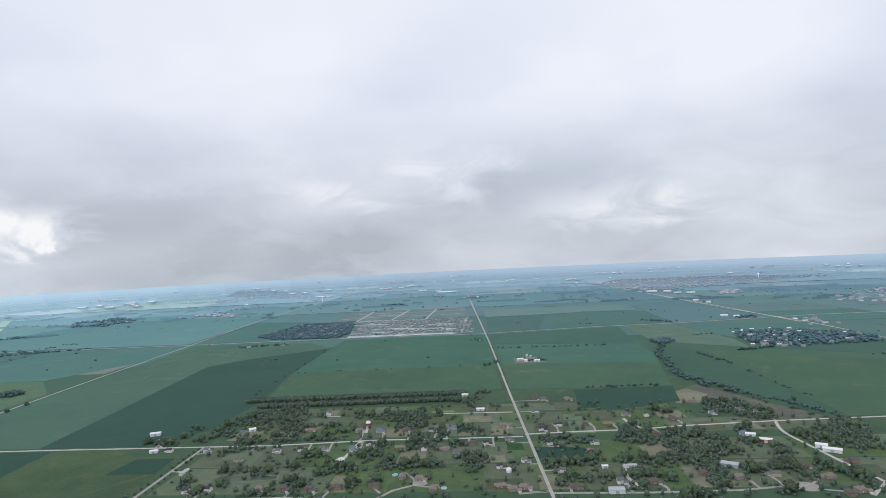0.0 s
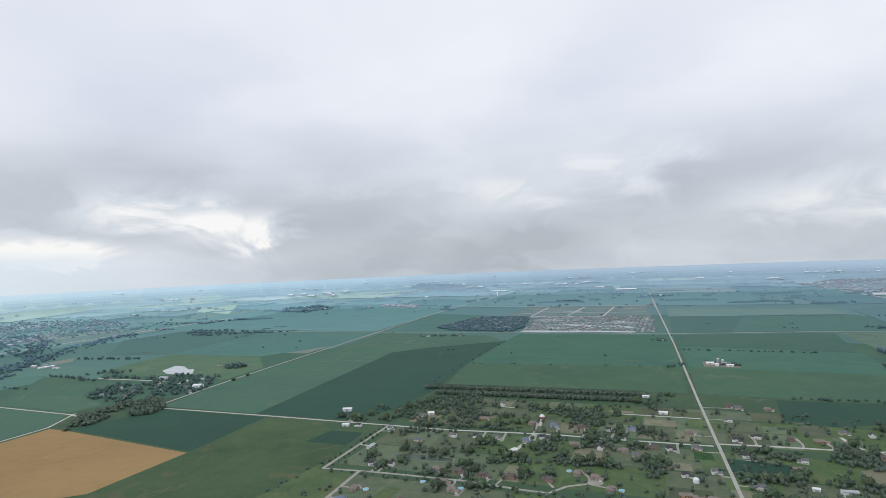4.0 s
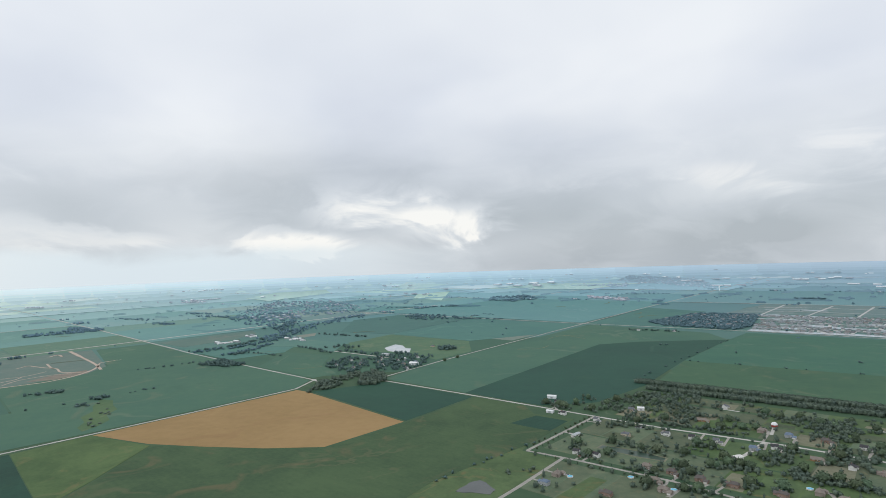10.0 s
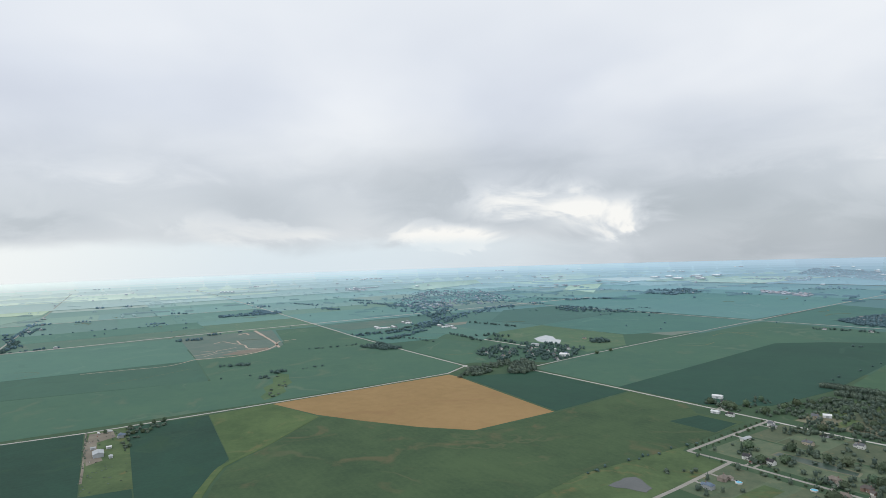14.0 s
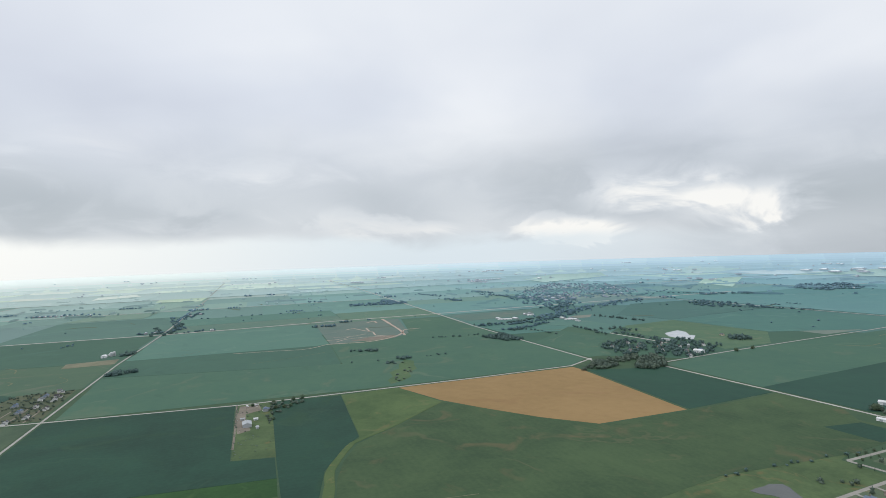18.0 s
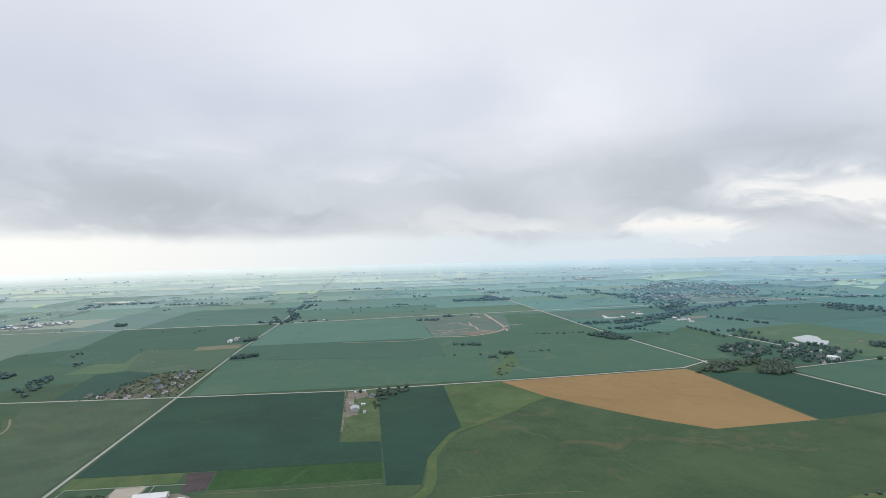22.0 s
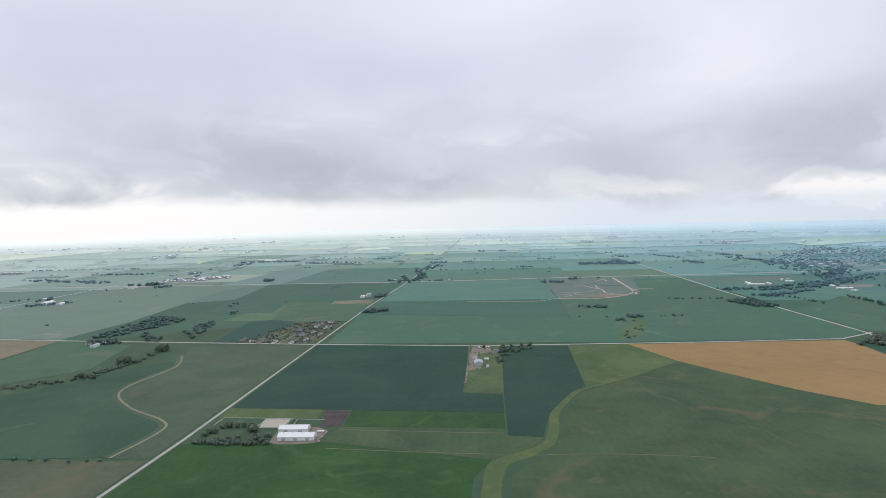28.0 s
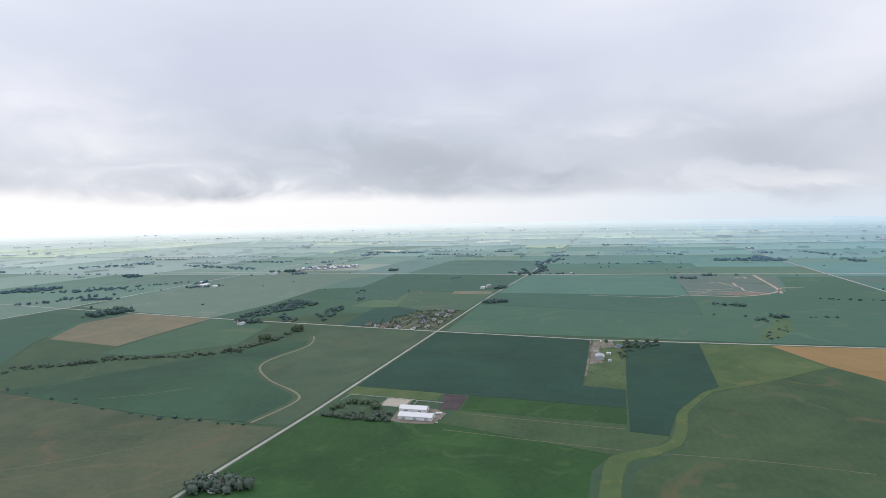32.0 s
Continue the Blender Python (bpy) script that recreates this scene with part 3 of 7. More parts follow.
# more crops: the village section, the western sections and the far sections
for crop, pts in (
    ("hay", [(-1330, 1060), (-1440, 1130), (-1470, 1340), (-1131, 1345), (-1000, 1200), (-990, 1050), (-1117, 1088), (-1257, 1048)]),
    ("corn", [(-1449, 917), (-1284, 950), (-1180, 846), (-1060, 800), (-1062, 738), (-1166, 745), (-1300, 742)]),
    ("corn_teal", [(-1470, 1345), (-1131, 1350), (-1020, 1600), (-1034, 1870), (-1560, 1870)]),
    ("tan", [(-1024, 1419), (-1132, 1419), (-1036, 1608)]),
    ("olive", [(-2040, 790), (-2060, 1150), (-1942, 1105), (-1871, 975), (-1846, 795)]),
    ("corn_teal", [(-1840, 775), (-1700, 765), (-1470, 755), (-1450, 910), (-1520, 985), (-1690, 880)]),
    ("corn", [(-1700, 890), (-1530, 990), (-1330, 990), (-1440, 1120), (-1700, 1110), (-1780, 1040)]),
    ("red_stubble", [(-1758, 1145), (-1758, 1236), (-1694, 1183), (-1688, 1131)]),
    ("soy_dark", [(-2080, 1170), (-2096, 1024), (-2431, 1039), (-2685, 1311), (-2288, 1306)]),
    ("corn_deep", [(-1700, 1300), (-1480, 1345), (-1570, 1870), (-1980, 1870), (-2000, 1600)]),
    ("hay", [(-1290, -540), (-1430, -520), (-1540, -500), (-1513, -318), (-1352, -289), (-1275, -351)]),
    ("red_stubble", [(-846, -940), (-993, -1022), (-1128, -1010), (-1088, -775), (-899, -768), (-815, -762)]),
    ("corn", [(-1080, -760), (-1040, -600), (-860, -560), (-760, -655), (-760, -745), (-900, -760)]),
    ("corn_deep", [(-815, -940), (-846, -955), (-993, -1040), (-1070, -1060), (-1110, -1250), (-700, -1230), (-680, -840)]),
    ("soy", [(-1140, -1000), (-1100, -780), (-1300, -760), (-1900, -800), (-2095, -740), (-2110, -1290), (-1480, -1250), (-1200, -1240)]),
    ("corn_deep", [(-30, 1960), (-45, 2420), (210, 2460), (140, 1965)]),
    ("hay", [(-48, 2430), (-60, 2800), (560, 2750), (560, 2500)]),
    ("corn_teal", [(250, 2460), (590, 2480), (570, 2030), (340, 2010), (180, 1990)]),
    ("corn_deep", [(600, 2020), (610, 2700), (880, 2880), (905, 2400), (950, 2080)]),
    ("corn_teal", [(-520, 1900), (-900, 1890), (-1040, 1900), (-1108, 2600), (-820, 2500), (-880, 2030)]),
):
    field(crop, pts, 0.05)


def x_line(i, y):
    return {0: 50 - 0.066 * (y - 636), -1: -1000 - 0.05 * (y - 500), 1: 985 - 0.055 * (y - 1500)}.get(i, i * 1040 - 0.03 * (y - 500))


def y_line(j, x):
    return {0: -252 - 0.05 * (x + 1020), 1: 735 - 0.05 * (x + 1047), 2: 1925, -1: -1270 - 0.04 * (x + 1100)}.get(j, 1925 + (j - 2) * 1040 if j > 2 else -1270 + (j + 1) * 1040)


rng = random.Random(11)
HOME = {(0, 2), (-1, 0), (-1, 1), (0, 1), (0, 0), (-2, 0), (-1, -1), (-2, 1), (-2, -1), (-1, 2)}
TEAL = ["corn_teal"] * 6 + ["corn_deep"] * 4 + ["corn"] * 5 + ["bean_teal"] * 5 + ["soy_dark"] * 2 + ["hay"] * 3 + ["soy"] * 3 + ["olive"] * 2 + ["tan"]


def seen(x, y):
    """Whether a place lies on the side of the plan that the flight looks at."""
    a = math.degrees(math.atan2(-x, y))
    return -42 < a < 150


def split(u0, v0, u1, v1, depth):
    if depth == 0 or rng.random() < 0.12:
        return [(u0, v0, u1, v1)]
    k = rng.choice((0.33, 0.5, 0.5, 0.62))
    if (u1 - u0) * rng.uniform(0.7, 1.4) > v1 - v0:
        m = u0 + (u1 - u0) * k
        return split(u0, v0, m, v1, depth - 1) + split(m, v0, u1, v1, depth - 1)
    m = v0 + (v1 - v0) * k
    return split(u0, v0, u1, m, depth - 1) + split(u0, m, u1, v1, depth - 1)


def cell_point(i, j, u, v):
    x = y = 0
    for _ in range(4):
        y = y_line(j, x) * (1 - v) + y_line(j + 1, x) * v
        x = x_line(i, y) * (1 - u) + x_line(i + 1, y) * u
    return Vector((x, y))


far_parcels, hedge_lines, farm_spots = [], [], []
for i in range(-15, 12):
    for j in range(-13, 15):
        mid = cell_point(i, j, 0.5, 0.5)
        if (i, j) in HOME or not seen(*mid) or mid.length > 12500:
            continue
        for u0, v0, u1, v1 in split(0, 0, 1, 1, 3 if mid.length < 5000 else 2):
            pts = [cell_point(i, j, u, v) for u, v in ((u0, v0), (u1, v0), (u1, v1), (u0, v1))]
            if mid.length < 4600:
                field(rng.choice(TEAL), pts, 0.3)
            else:
                far_parcels.append((inset(pts, 0.5), mid.length))
            if rng.random() < 0.30:
                hedge_lines.append((pts[0], pts[1] if rng.random() < 0.5 else pts[3]))
        for _ in range(rng.choice((1, 2, 2, 3))):
            side = rng.random()
            farm_spots.append(cell_point(i, j, *rng.choice(((side, 0.04), (side, 0.96), (0.04, side), (0.96, side)))))
        # the section's own two roads
        if mid.length < 9000:
            for name, ends in (("road", ((0, 0), (1, 0))), ("road", ((0, 0), (0, 1)))):
                if (j in (0, 1, 2) and ends[1] == (1, 0)) or (i in (0, -1) and ends[1] == (0, 1)) or rng.random() < 0.45:
                    continue
                v, f = strip([cell_point(i, j, *ends[0]), cell_point(i, j, 0.5 * ends[1][0], 0.5 * ends[1][1]), cell_point(i, j, *ends[1])], 5.0, 0.02, 0.89)
                tagged(new(name, mesh(name, v, f, GRAVEL)), "pale far-off section road between fields", "road", kind="structure")

# far parcels take crop colours with haze and glow mixed in
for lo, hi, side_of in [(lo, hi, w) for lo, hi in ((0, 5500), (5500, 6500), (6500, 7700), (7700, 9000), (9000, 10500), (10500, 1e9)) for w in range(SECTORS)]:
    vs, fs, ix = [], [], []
    kinds = ["corn_teal", "corn", "corn_deep", "soy", "sun_painted", "cream"]
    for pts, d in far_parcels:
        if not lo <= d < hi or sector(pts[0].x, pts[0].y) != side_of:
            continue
        # north-west to south-west gets more parcels with painted sunlight
        sun_painted = 38 < math.degrees(math.atan2(-pts[0].x, pts[0].y)) < 150
        pick = rng.choices(range(6), (5, 5, 3, 4, 6 if sun_painted else 1.2, 0.9 if sun_painted else 0.3))[0]
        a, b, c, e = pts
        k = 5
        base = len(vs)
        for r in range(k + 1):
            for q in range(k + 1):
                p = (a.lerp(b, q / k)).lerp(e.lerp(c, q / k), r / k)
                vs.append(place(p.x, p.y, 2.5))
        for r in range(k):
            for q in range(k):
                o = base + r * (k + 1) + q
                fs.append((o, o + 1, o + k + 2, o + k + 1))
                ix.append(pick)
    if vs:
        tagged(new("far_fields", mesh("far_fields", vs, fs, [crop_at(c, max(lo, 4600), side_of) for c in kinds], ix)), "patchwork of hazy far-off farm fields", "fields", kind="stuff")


# pale parcels and parcels with sunlight put into their colour, far to the west and north-west
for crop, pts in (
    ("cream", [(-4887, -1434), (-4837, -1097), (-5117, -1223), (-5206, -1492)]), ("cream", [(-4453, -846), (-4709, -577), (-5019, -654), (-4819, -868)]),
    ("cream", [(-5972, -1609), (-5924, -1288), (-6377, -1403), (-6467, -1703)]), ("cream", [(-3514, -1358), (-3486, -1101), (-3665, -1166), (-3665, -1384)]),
    ("cream", [(-4809, -2244), (-4816, -2016), (-5145, -2155), (-5134, -2397)]), ("sun_painted", [(-3894, -400), (-3788, -140), (-4282, -109), (-4438, -405)]), ("hay", [(-3064, -333), (-3574, -160), (-3831, -118), (-3722, -368)]),
    ("hay", [(-2767, -629), (-2778, -329), (-3046, -299), (-3080, -551)]), ("sun_painted", [(-3311, -1541), (-3527, -1581), (-3669, -1645), (-3626, -1689)]),
    ("sun_painted", [(-3808, 2255), (-4283, 3161), (-4968, 3597), (-5042, 3073), (-4430, 2403)]), ("cream", [(-4143, 3917), (-3956, 3924), (-4339, 4303), (-4553, 4304)]),
    ("sun_painted", [(-2903, 2851), (-2479, 2681), (-3261, 3634), (-3571, 3611)]), ("sun_painted", [(-4394, 3989), (-3976, 4107), (-4400, 4900), (-5200, 4950)]), ("sun_painted", [(-5113, 4644), (-4553, 4830), (-5181, 5496), (-5804, 5390)]),
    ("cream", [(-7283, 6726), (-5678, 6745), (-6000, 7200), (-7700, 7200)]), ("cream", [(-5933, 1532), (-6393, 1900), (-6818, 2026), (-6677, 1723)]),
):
    ob = field(crop, pts, 0.0, "sunlit pale far-off field" if crop == "cream" else "far-off field coloured yellow-green as if sunlit")
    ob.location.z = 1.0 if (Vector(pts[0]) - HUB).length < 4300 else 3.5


# trees
def foliage(name, dark, light):
    m = surface(name, dark, light, 9.0, 1.2, rough=0.85, bump=0.3, spread=0.7, per_object=0.45)
    return m


LEAVES = [foliage("maple_leaves", (0.090, 0.138, 0.090), (0.138, 0.192, 0.112)), foliage("oak_leaves", (0.096, 0.142, 0.088), (0.148, 0.200, 0.112)),
          foliage("willow_leaves", (0.115, 0.162, 0.104), (0.172, 0.228, 0.134)), foliage("spruce_needles", (0.070, 0.112, 0.084), (0.102, 0.148, 0.102))]
WOODS = surface("woodland_leaves", (0.084, 0.124, 0.106), (0.146, 0.192, 0.140), 13.0, 1.6, rough=0.85, bump=0.2, spread=0.7)
# copies of the woodland leaves with three strengths of haze in the colour
FAR_WOODS = surface("hazed_blue_woods", paler((0.056, 0.086, 0.082), 0.19, 8), paler((0.082, 0.118, 0.104), 0.19, 8), 60, 10, bump=0)
HAZED_WOODS = surface("hazed_dim_woods", paler((0.060, 0.086, 0.098), 0.30), paler((0.085, 0.115, 0.122), 0.30), 100, 20, bump=0)
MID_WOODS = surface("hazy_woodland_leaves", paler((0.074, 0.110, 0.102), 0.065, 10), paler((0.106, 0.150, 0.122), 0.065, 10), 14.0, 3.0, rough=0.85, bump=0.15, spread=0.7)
BARK = surface("grey_brown_bark", (0.06, 0.045, 0.035), (0.12, 0.095, 0.075), 1.0, 0.2)


def ball(level, seed, rough=0.35, freq=1.6):
    """Points and faces of a lumpy ball of radius one."""
    bm = bmesh.new()
    bmesh.ops.create_icosphere(bm, subdivisions=level, radius=1.0)
    off = Vector((seed * 7.3, seed * 3.1, seed * 1.7))
    pts = []
    for v in bm.verts:
        k = 1 + rough * noise.noise(v.co * freq + off) + 0.5 * rough * noise.noise(v.co * freq * 2.7 + off)
        pts.append(v.co * k)
    fs = [tuple(v.index for v in f.verts) for f in bm.faces]
    bm.free()
    return np.array([tuple(p) for p in pts]), fs


NUBS = [ball(1, s + 9, 0.35) for s in range(6)]


def crown_data(seed, kind, count=150):
    """A crown one metre high and one wide: an uneven core of limbs' foliage, bristling with small folded leaf clumps."""
    r = random.Random(seed)
    core, core_faces = ball(2 if count > 130 else 1, seed, 0.55, 2.1)
    vs, fs = [], []
    if kind == "spruce":
        core = np.stack([core[:, 0] * 0.30 * (1.05 - (core[:, 2] * 0.5 + 0.5)), core[:, 1] * 0.30 * (1.05 - (core[:, 2] * 0.5 + 0.5)), 0.5 + core[:, 2] * 0.46], 1)
    else:
        core = core * (0.40, 0.40, 0.37) + (0, 0, 0.5)
    vs.append(core)
    fs += core_faces
    base = len(core)
    for _ in range(count):
        p = core[r.randrange(len(core))]
        out = Vector(p - np.array((0, 0, 0.45))).normalized()
        c = Vector(p) + out * r.uniform(0.0, 0.06) + Vector((r.gauss(0, 0.04), r.gauss(0, 0.04), r.gauss(0, 0.03)))
        a = (out + Vector((r.gauss(0, 0.7), r.gauss(0, 0.7), r.gauss(0, 0.5) + 0.3))).normalized()
        u = a.orthogonal().normalized()
        u = (u * math.cos(r.uniform(0, 6.283)) + a.cross(u) * math.sin(r.uniform(0, 6.283))).normalized()
        w = a.cross(u)
        k = r.uniform(0.05, 0.10) * (0.6 if kind == "spruce" else 1.0)
        pts = [c + u * k, c + w * k * 0.8 + a * k * 0.3, c - u * k, c - w * k * 0.8 - a * k * 0.2]
        vs.append(np.array([tuple(q) for q in pts]))
        fs += [(base, base + 1, base + 2), (base, base + 2, base + 3)]
        base += 4
    return np.concatenate(vs), fs


FINE = [tuple((v - (0, 0, 0.5)) * 2.2 if i == 0 else v for i, v in enumerate(crown_data(60 + k, "oak", 130))) for k in range(6)]
LUMPS = [tuple((v - (0, 0, 0.5)) * 2.2 if i == 0 else v for i, v in enumerate(crown_data(40 + k, "oak", 90))) for k in range(6)]


def trunk_data():
    """A tapered trunk with three limbs, one metre high."""
    vs, fs = [], []
    for (x0, y0, z0, r0), (x1, y1, z1, r1) in (((0, 0, 0, 0.035), (0, 0, 0.55, 0.018)), ((0, 0, 0.3, 0.016), (0.2, 0.05, 0.62, 0.008)),
                                              ((0, 0, 0.36, 0.016), (-0.15, 0.14, 0.66, 0.008)), ((0, 0, 0.4, 0.014), (-0.03, -0.2, 0.64, 0.008))):
        b = len(vs)
        for s in range(6):
            a = s * math.pi / 3
            vs += [(x0 + r0 * math.cos(a), y0 + r0 * math.sin(a), z0), (x1 + r1 * math.cos(a), y1 + r1 * math.sin(a), z1)]
        for s in range(6):
            e = (s + 1) % 6
            fs.append((b + 2 * s, b + 2 * e, b + 2 * e + 1, b + 2 * s + 1))
    return vs, fs


TRUNK = mesh("trunk", *trunk_data(), BARK)
KINDS = [("maple", 0), ("maple", 1), ("oak", 1), ("oak", 0), ("willow", 2), ("spruce", 3)]
CROWNS = []
for k, (kind, leaf) in enumerate(KINDS):
    v, f = crown_data(k + 3, kind, 320)
    CROWNS.append(mesh("crown", v, f, LEAVES[leaf], smooth=True))
TREE_SAYS = ["round-headed dark green maple tree", "spreading mid-green shade tree", "broad oak tree with a lumpy crown", "dense dark green shade tree", "pale grey-green willow tree", "narrow dark green spruce tree"]
tree_rng = random.Random(5)


def tree(x, y, high, kind=None, wide=1.0):
    k = kind if kind is not None else tree_rng.choices(range(6), (4, 4, 3, 4, 1, 2))[0]
    root = new("tree")
    wide = wide * (0.62 if k == 5 else tree_rng.uniform(0.9, 1.25))
    root.matrix_basis = pose(x, y, 0, 0, 0, tree_rng.uniform(0, 360)) @ Matrix.Diagonal((high * wide, high * wide, high, 1))
    part("trunk", TRUNK, root)
    part("crown", CROWNS[k], root)
    return tagged(root, TREE_SAYS[k] + " standing on grass", "tree", "garden trees")


def woods(name, spots, label, mat, low=False, fine=False):
    """Many crowns joined in one mesh: spots of x, y, height, width."""
    vs, fs, base = [], [], 0
    source = NUBS if low else FINE if fine else LUMPS
    for x, y, h, w in spots:
        p, f = tree_rng.choice(source)
        a = tree_rng.uniform(0, 6.283)
        k = shrink(x, y)
        c = place(x, y, 0)
        ca, sa = math.cos(a), math.sin(a)
        q = p * (w * 0.50 * k, w * 0.50 * k, h * 0.48 * k)
        q = np.stack([q[:, 0] * ca - q[:, 1] * sa + c.x, q[:, 0] * sa + q[:, 1] * ca + c.y, q[:, 2] + c.z + h * 0.40 * k], 1)
        vs.append(q)
        fs += [(i + base, j + base, m + base) for i, j, m in f]
        base += len(p)
    if not vs:
        return None
    # crowns farther out take the leaf copy with light haze painted in
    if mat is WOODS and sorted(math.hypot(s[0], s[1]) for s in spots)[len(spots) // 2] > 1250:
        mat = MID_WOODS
    return tagged(new(name, mesh(name, np.concatenate(vs), fs, mat, smooth=True)), label, "trees", kind="stuff")


def along(a, b, gap, jitter, high, wide):
    a, b = Vector(a), Vector(b)
    k = max(1, int((b - a).length / gap))
    out = []
    for i in range(k + 1):
        p = a.lerp(b, (i + tree_rng.uniform(-0.9, 0.9)) / k)
        out.append((p.x + tree_rng.gauss(0, jitter), p.y + tree_rng.gauss(0, jitter), high * tree_rng.uniform(0.6, 1.3), wide * tree_rng.uniform(0.6, 1.4)))
    return out


def inside(p, poly):
    hit, j = False, len(poly) - 1
    for i in range(len(poly)):
        (xi, yi), (xj, yj) = poly[i], poly[j]
        if (yi > p[1]) != (yj > p[1]) and p[0] < (xj - xi) * (p[1] - yi) / (yj - yi) + xi:
            hit = not hit
        j = i
    return hit


def filled(poly, gap, high, wide):
    xs, ys = [p[0] for p in poly], [p[1] for p in poly]
    out = []
    for _ in range(int((max(xs) - min(xs)) * (max(ys) - min(ys)) / gap ** 2)):
        p = (tree_rng.uniform(min(xs), max(xs)), tree_rng.uniform(min(ys), max(ys)))
        if inside(p, poly):
            out.append((*p, high * tree_rng.uniform(0.65, 1.25), wide * tree_rng.uniform(0.75, 1.3)))
    return out


for label, rows_of in (("long dense belt of dark green trees", ((-482, 1076, -66, 1092), (-482, 1066, -66, 1082), (-480, 1071, -68, 1087))),
                       ("second dense belt of dark green trees beside houses", ((-442, 1024, -82, 1040), (-442, 1034, -82, 1050), (-440, 1029, -84, 1045)))):
    woods("tree_belt", [(x, y, 8.6 + 0.08 * h, 6.4 + 0.1 * w) for x0, y0, x1, y1 in rows_of for x, y, h, w in along((x0, y0), (x1, y1), 2.4, 1.6, 9.2, 7.0)], label, WOODS, fine=True)
woods("woodland", filled([(-917, 746), (-983, 806), (-1009, 862), (-949, 843), (-902, 804), (-890, 756)], 6.5, 11, 8.5), "dense dark grove at a road corner", WOODS)
woods("woodland", filled([(-948, 649), (-935, 718), (-975, 748), (-986, 805), (-1021, 833), (-1012, 725), (-985, 690)], 8, 9, 8), "dark tree belt beside a brown field", WOODS)
woods("woodland", [s for s in filled([(-1158, 838), (-1228, 913), (-1204, 957), (-1145, 972), (-1170, 1075), (-1032, 1081), (-962, 1014), (-952, 936), (-973, 898), (-1018, 836), (-1076, 811)], 13.5, 8.5, 7.5)
                   if not inside(s, [(-1052, 853), (-1069, 908), (-1000, 871), (-997, 819)])], "loose woodland round village houses", WOODS)
woods("woodland", filled([(-1101, 1168), (-1115, 1227), (-1058, 1208), (-1065, 1179)], 8, 11, 10), "small isolated grove in a hay field", WOODS)
woods("woodland", filled([(-1470, 665), (-1475, 735), (-1359, 742), (-1350, 700)], 9, 10, 9), "grove beside a country road", WOODS)
woods("hedgerow", along((-1709, 761), (-1702, 887), 7, 5, 9, 8) + along((-1702, 887), (-1784, 1049), 7, 7, 9, 8) + along((-1538, 808), (-1530, 842), 6, 6, 10, 9)
      + along((-1511, 998), (-1309, 973), 10, 3, 8, 8) + along((-1517, 854), (-1393, 869), 14, 3, 7, 7) + along((-1717, 1216), (-1501, 1257), 10, 5, 8, 8)
      + along((-1320, 1010), (-1140, 1020), 9, 8, 9, 8) + along((-1420, 1040), (-1330, 1080), 9, 12, 9, 8), "lines of trees along hedges and lanes", WOODS)
woods("woodland", along((-1784, 1049), (-1946, 1322), 6, 22, 10, 10) + along((-1946, 1322), (-2156, 1747), 6, 26, 10, 10) + along((-3001, 1372), (-2513, 1434), 8, 14, 10, 10)
      + along((-2760, 1070), (-2657, 1087), 9, 9, 10, 10) + filled([(-2633, 1349), (-2822, 1491), (-2710, 1714), (-2152, 1462), (-2035, 1251), (-2292, 1250)], 30, 9, 10), "creek woods round a distant town", HAZED_WOODS)
woods("hedgerow", along((-660, -800), (-688, -733), 7, 4, 5, 7) + along((-688, -733), (-740, -690), 6, 3, 6, 7) + along((-740, -690), (-775, -565), 8, 4, 5, 6)
      + along((-775, -565), (-860, -522), 7, 4, 5, 6) + along((-860, -522), (-985, -512), 7, 4, 5, 6) + along((-560, -870), (-688, -739), 7, 5, 3.5, 5) + along((-688, -739), (-741, -661), 4, 5, 4, 5) + along((-741, -661), (-805, -535), 5, 4, 3.5, 5) + along((-805, -535), (-908, -514), 4, 5, 4, 6), "scrubby bushes along a creek", WOODS)
woods("thicket", filled([(-1106, -719), (-1265, -737), (-1383, -740), (-1315, -629), (-1241, -645), (-1157, -672), (-1110, -690)], 12, 6, 10) + along((-1150, -640), (-1071, -570), 5, 6, 6, 8),
      "overgrown thicket in a field corner", WOODS)
woods("farm_trees", filled([(-1072, -705), (-1078, -650), (-1048, -628), (-1040, -690)], 8, 8, 8), "shade trees round a pale farmhouse", WOODS)
woods("thicket", filled([(-1080, -509), (-1170, -569), (-1249, -574), (-1287, -551), (-1190, -524), (-1106, -511)], 12, 6, 9), "shrubby thicket", WOODS)
woods("woodland", filled([(-1075, -1109), (-1067, -1055), (-1159, -1035), (-1185, -1090)], 9, 11, 10), "grove beside a farmhouse", WOODS)
woods("woodland", filled([(-1402, -1759), (-1462, -1664), (-1571, -1690), (-1500, -1800)], 12, 10, 11) + along((-1446, -1549), (-1562, -1438), 9, 12, 9, 10)
      + along((-1200, -1420), (-1400, -1380), 9, 14, 9, 9) + filled([(-1930, -1800), (-1980, -1800), (-1980, -1760), (-1930, -1760)], 9, 10, 10), "dark woods along a far creek", FAR_WOODS)
woods("woodland", filled([(-2190, -1220), (-2130, -1200), (-2140, -1160), (-2200, -1170)], 10, 11, 11) + filled([(-2260, -770), (-2205, -770), (-2205, -735), (-2260, -735)], 9, 10, 10), "small dark groves in open fields", WOODS)
woods("woodland", filled([(-870, 2037), (-829, 2406), (-601, 2430), (-530, 2037), (-553, 1935), (-768, 1950)], 10.5, 9, 10), "wooded old neighbourhood beside a subdivision", FAR_WOODS)
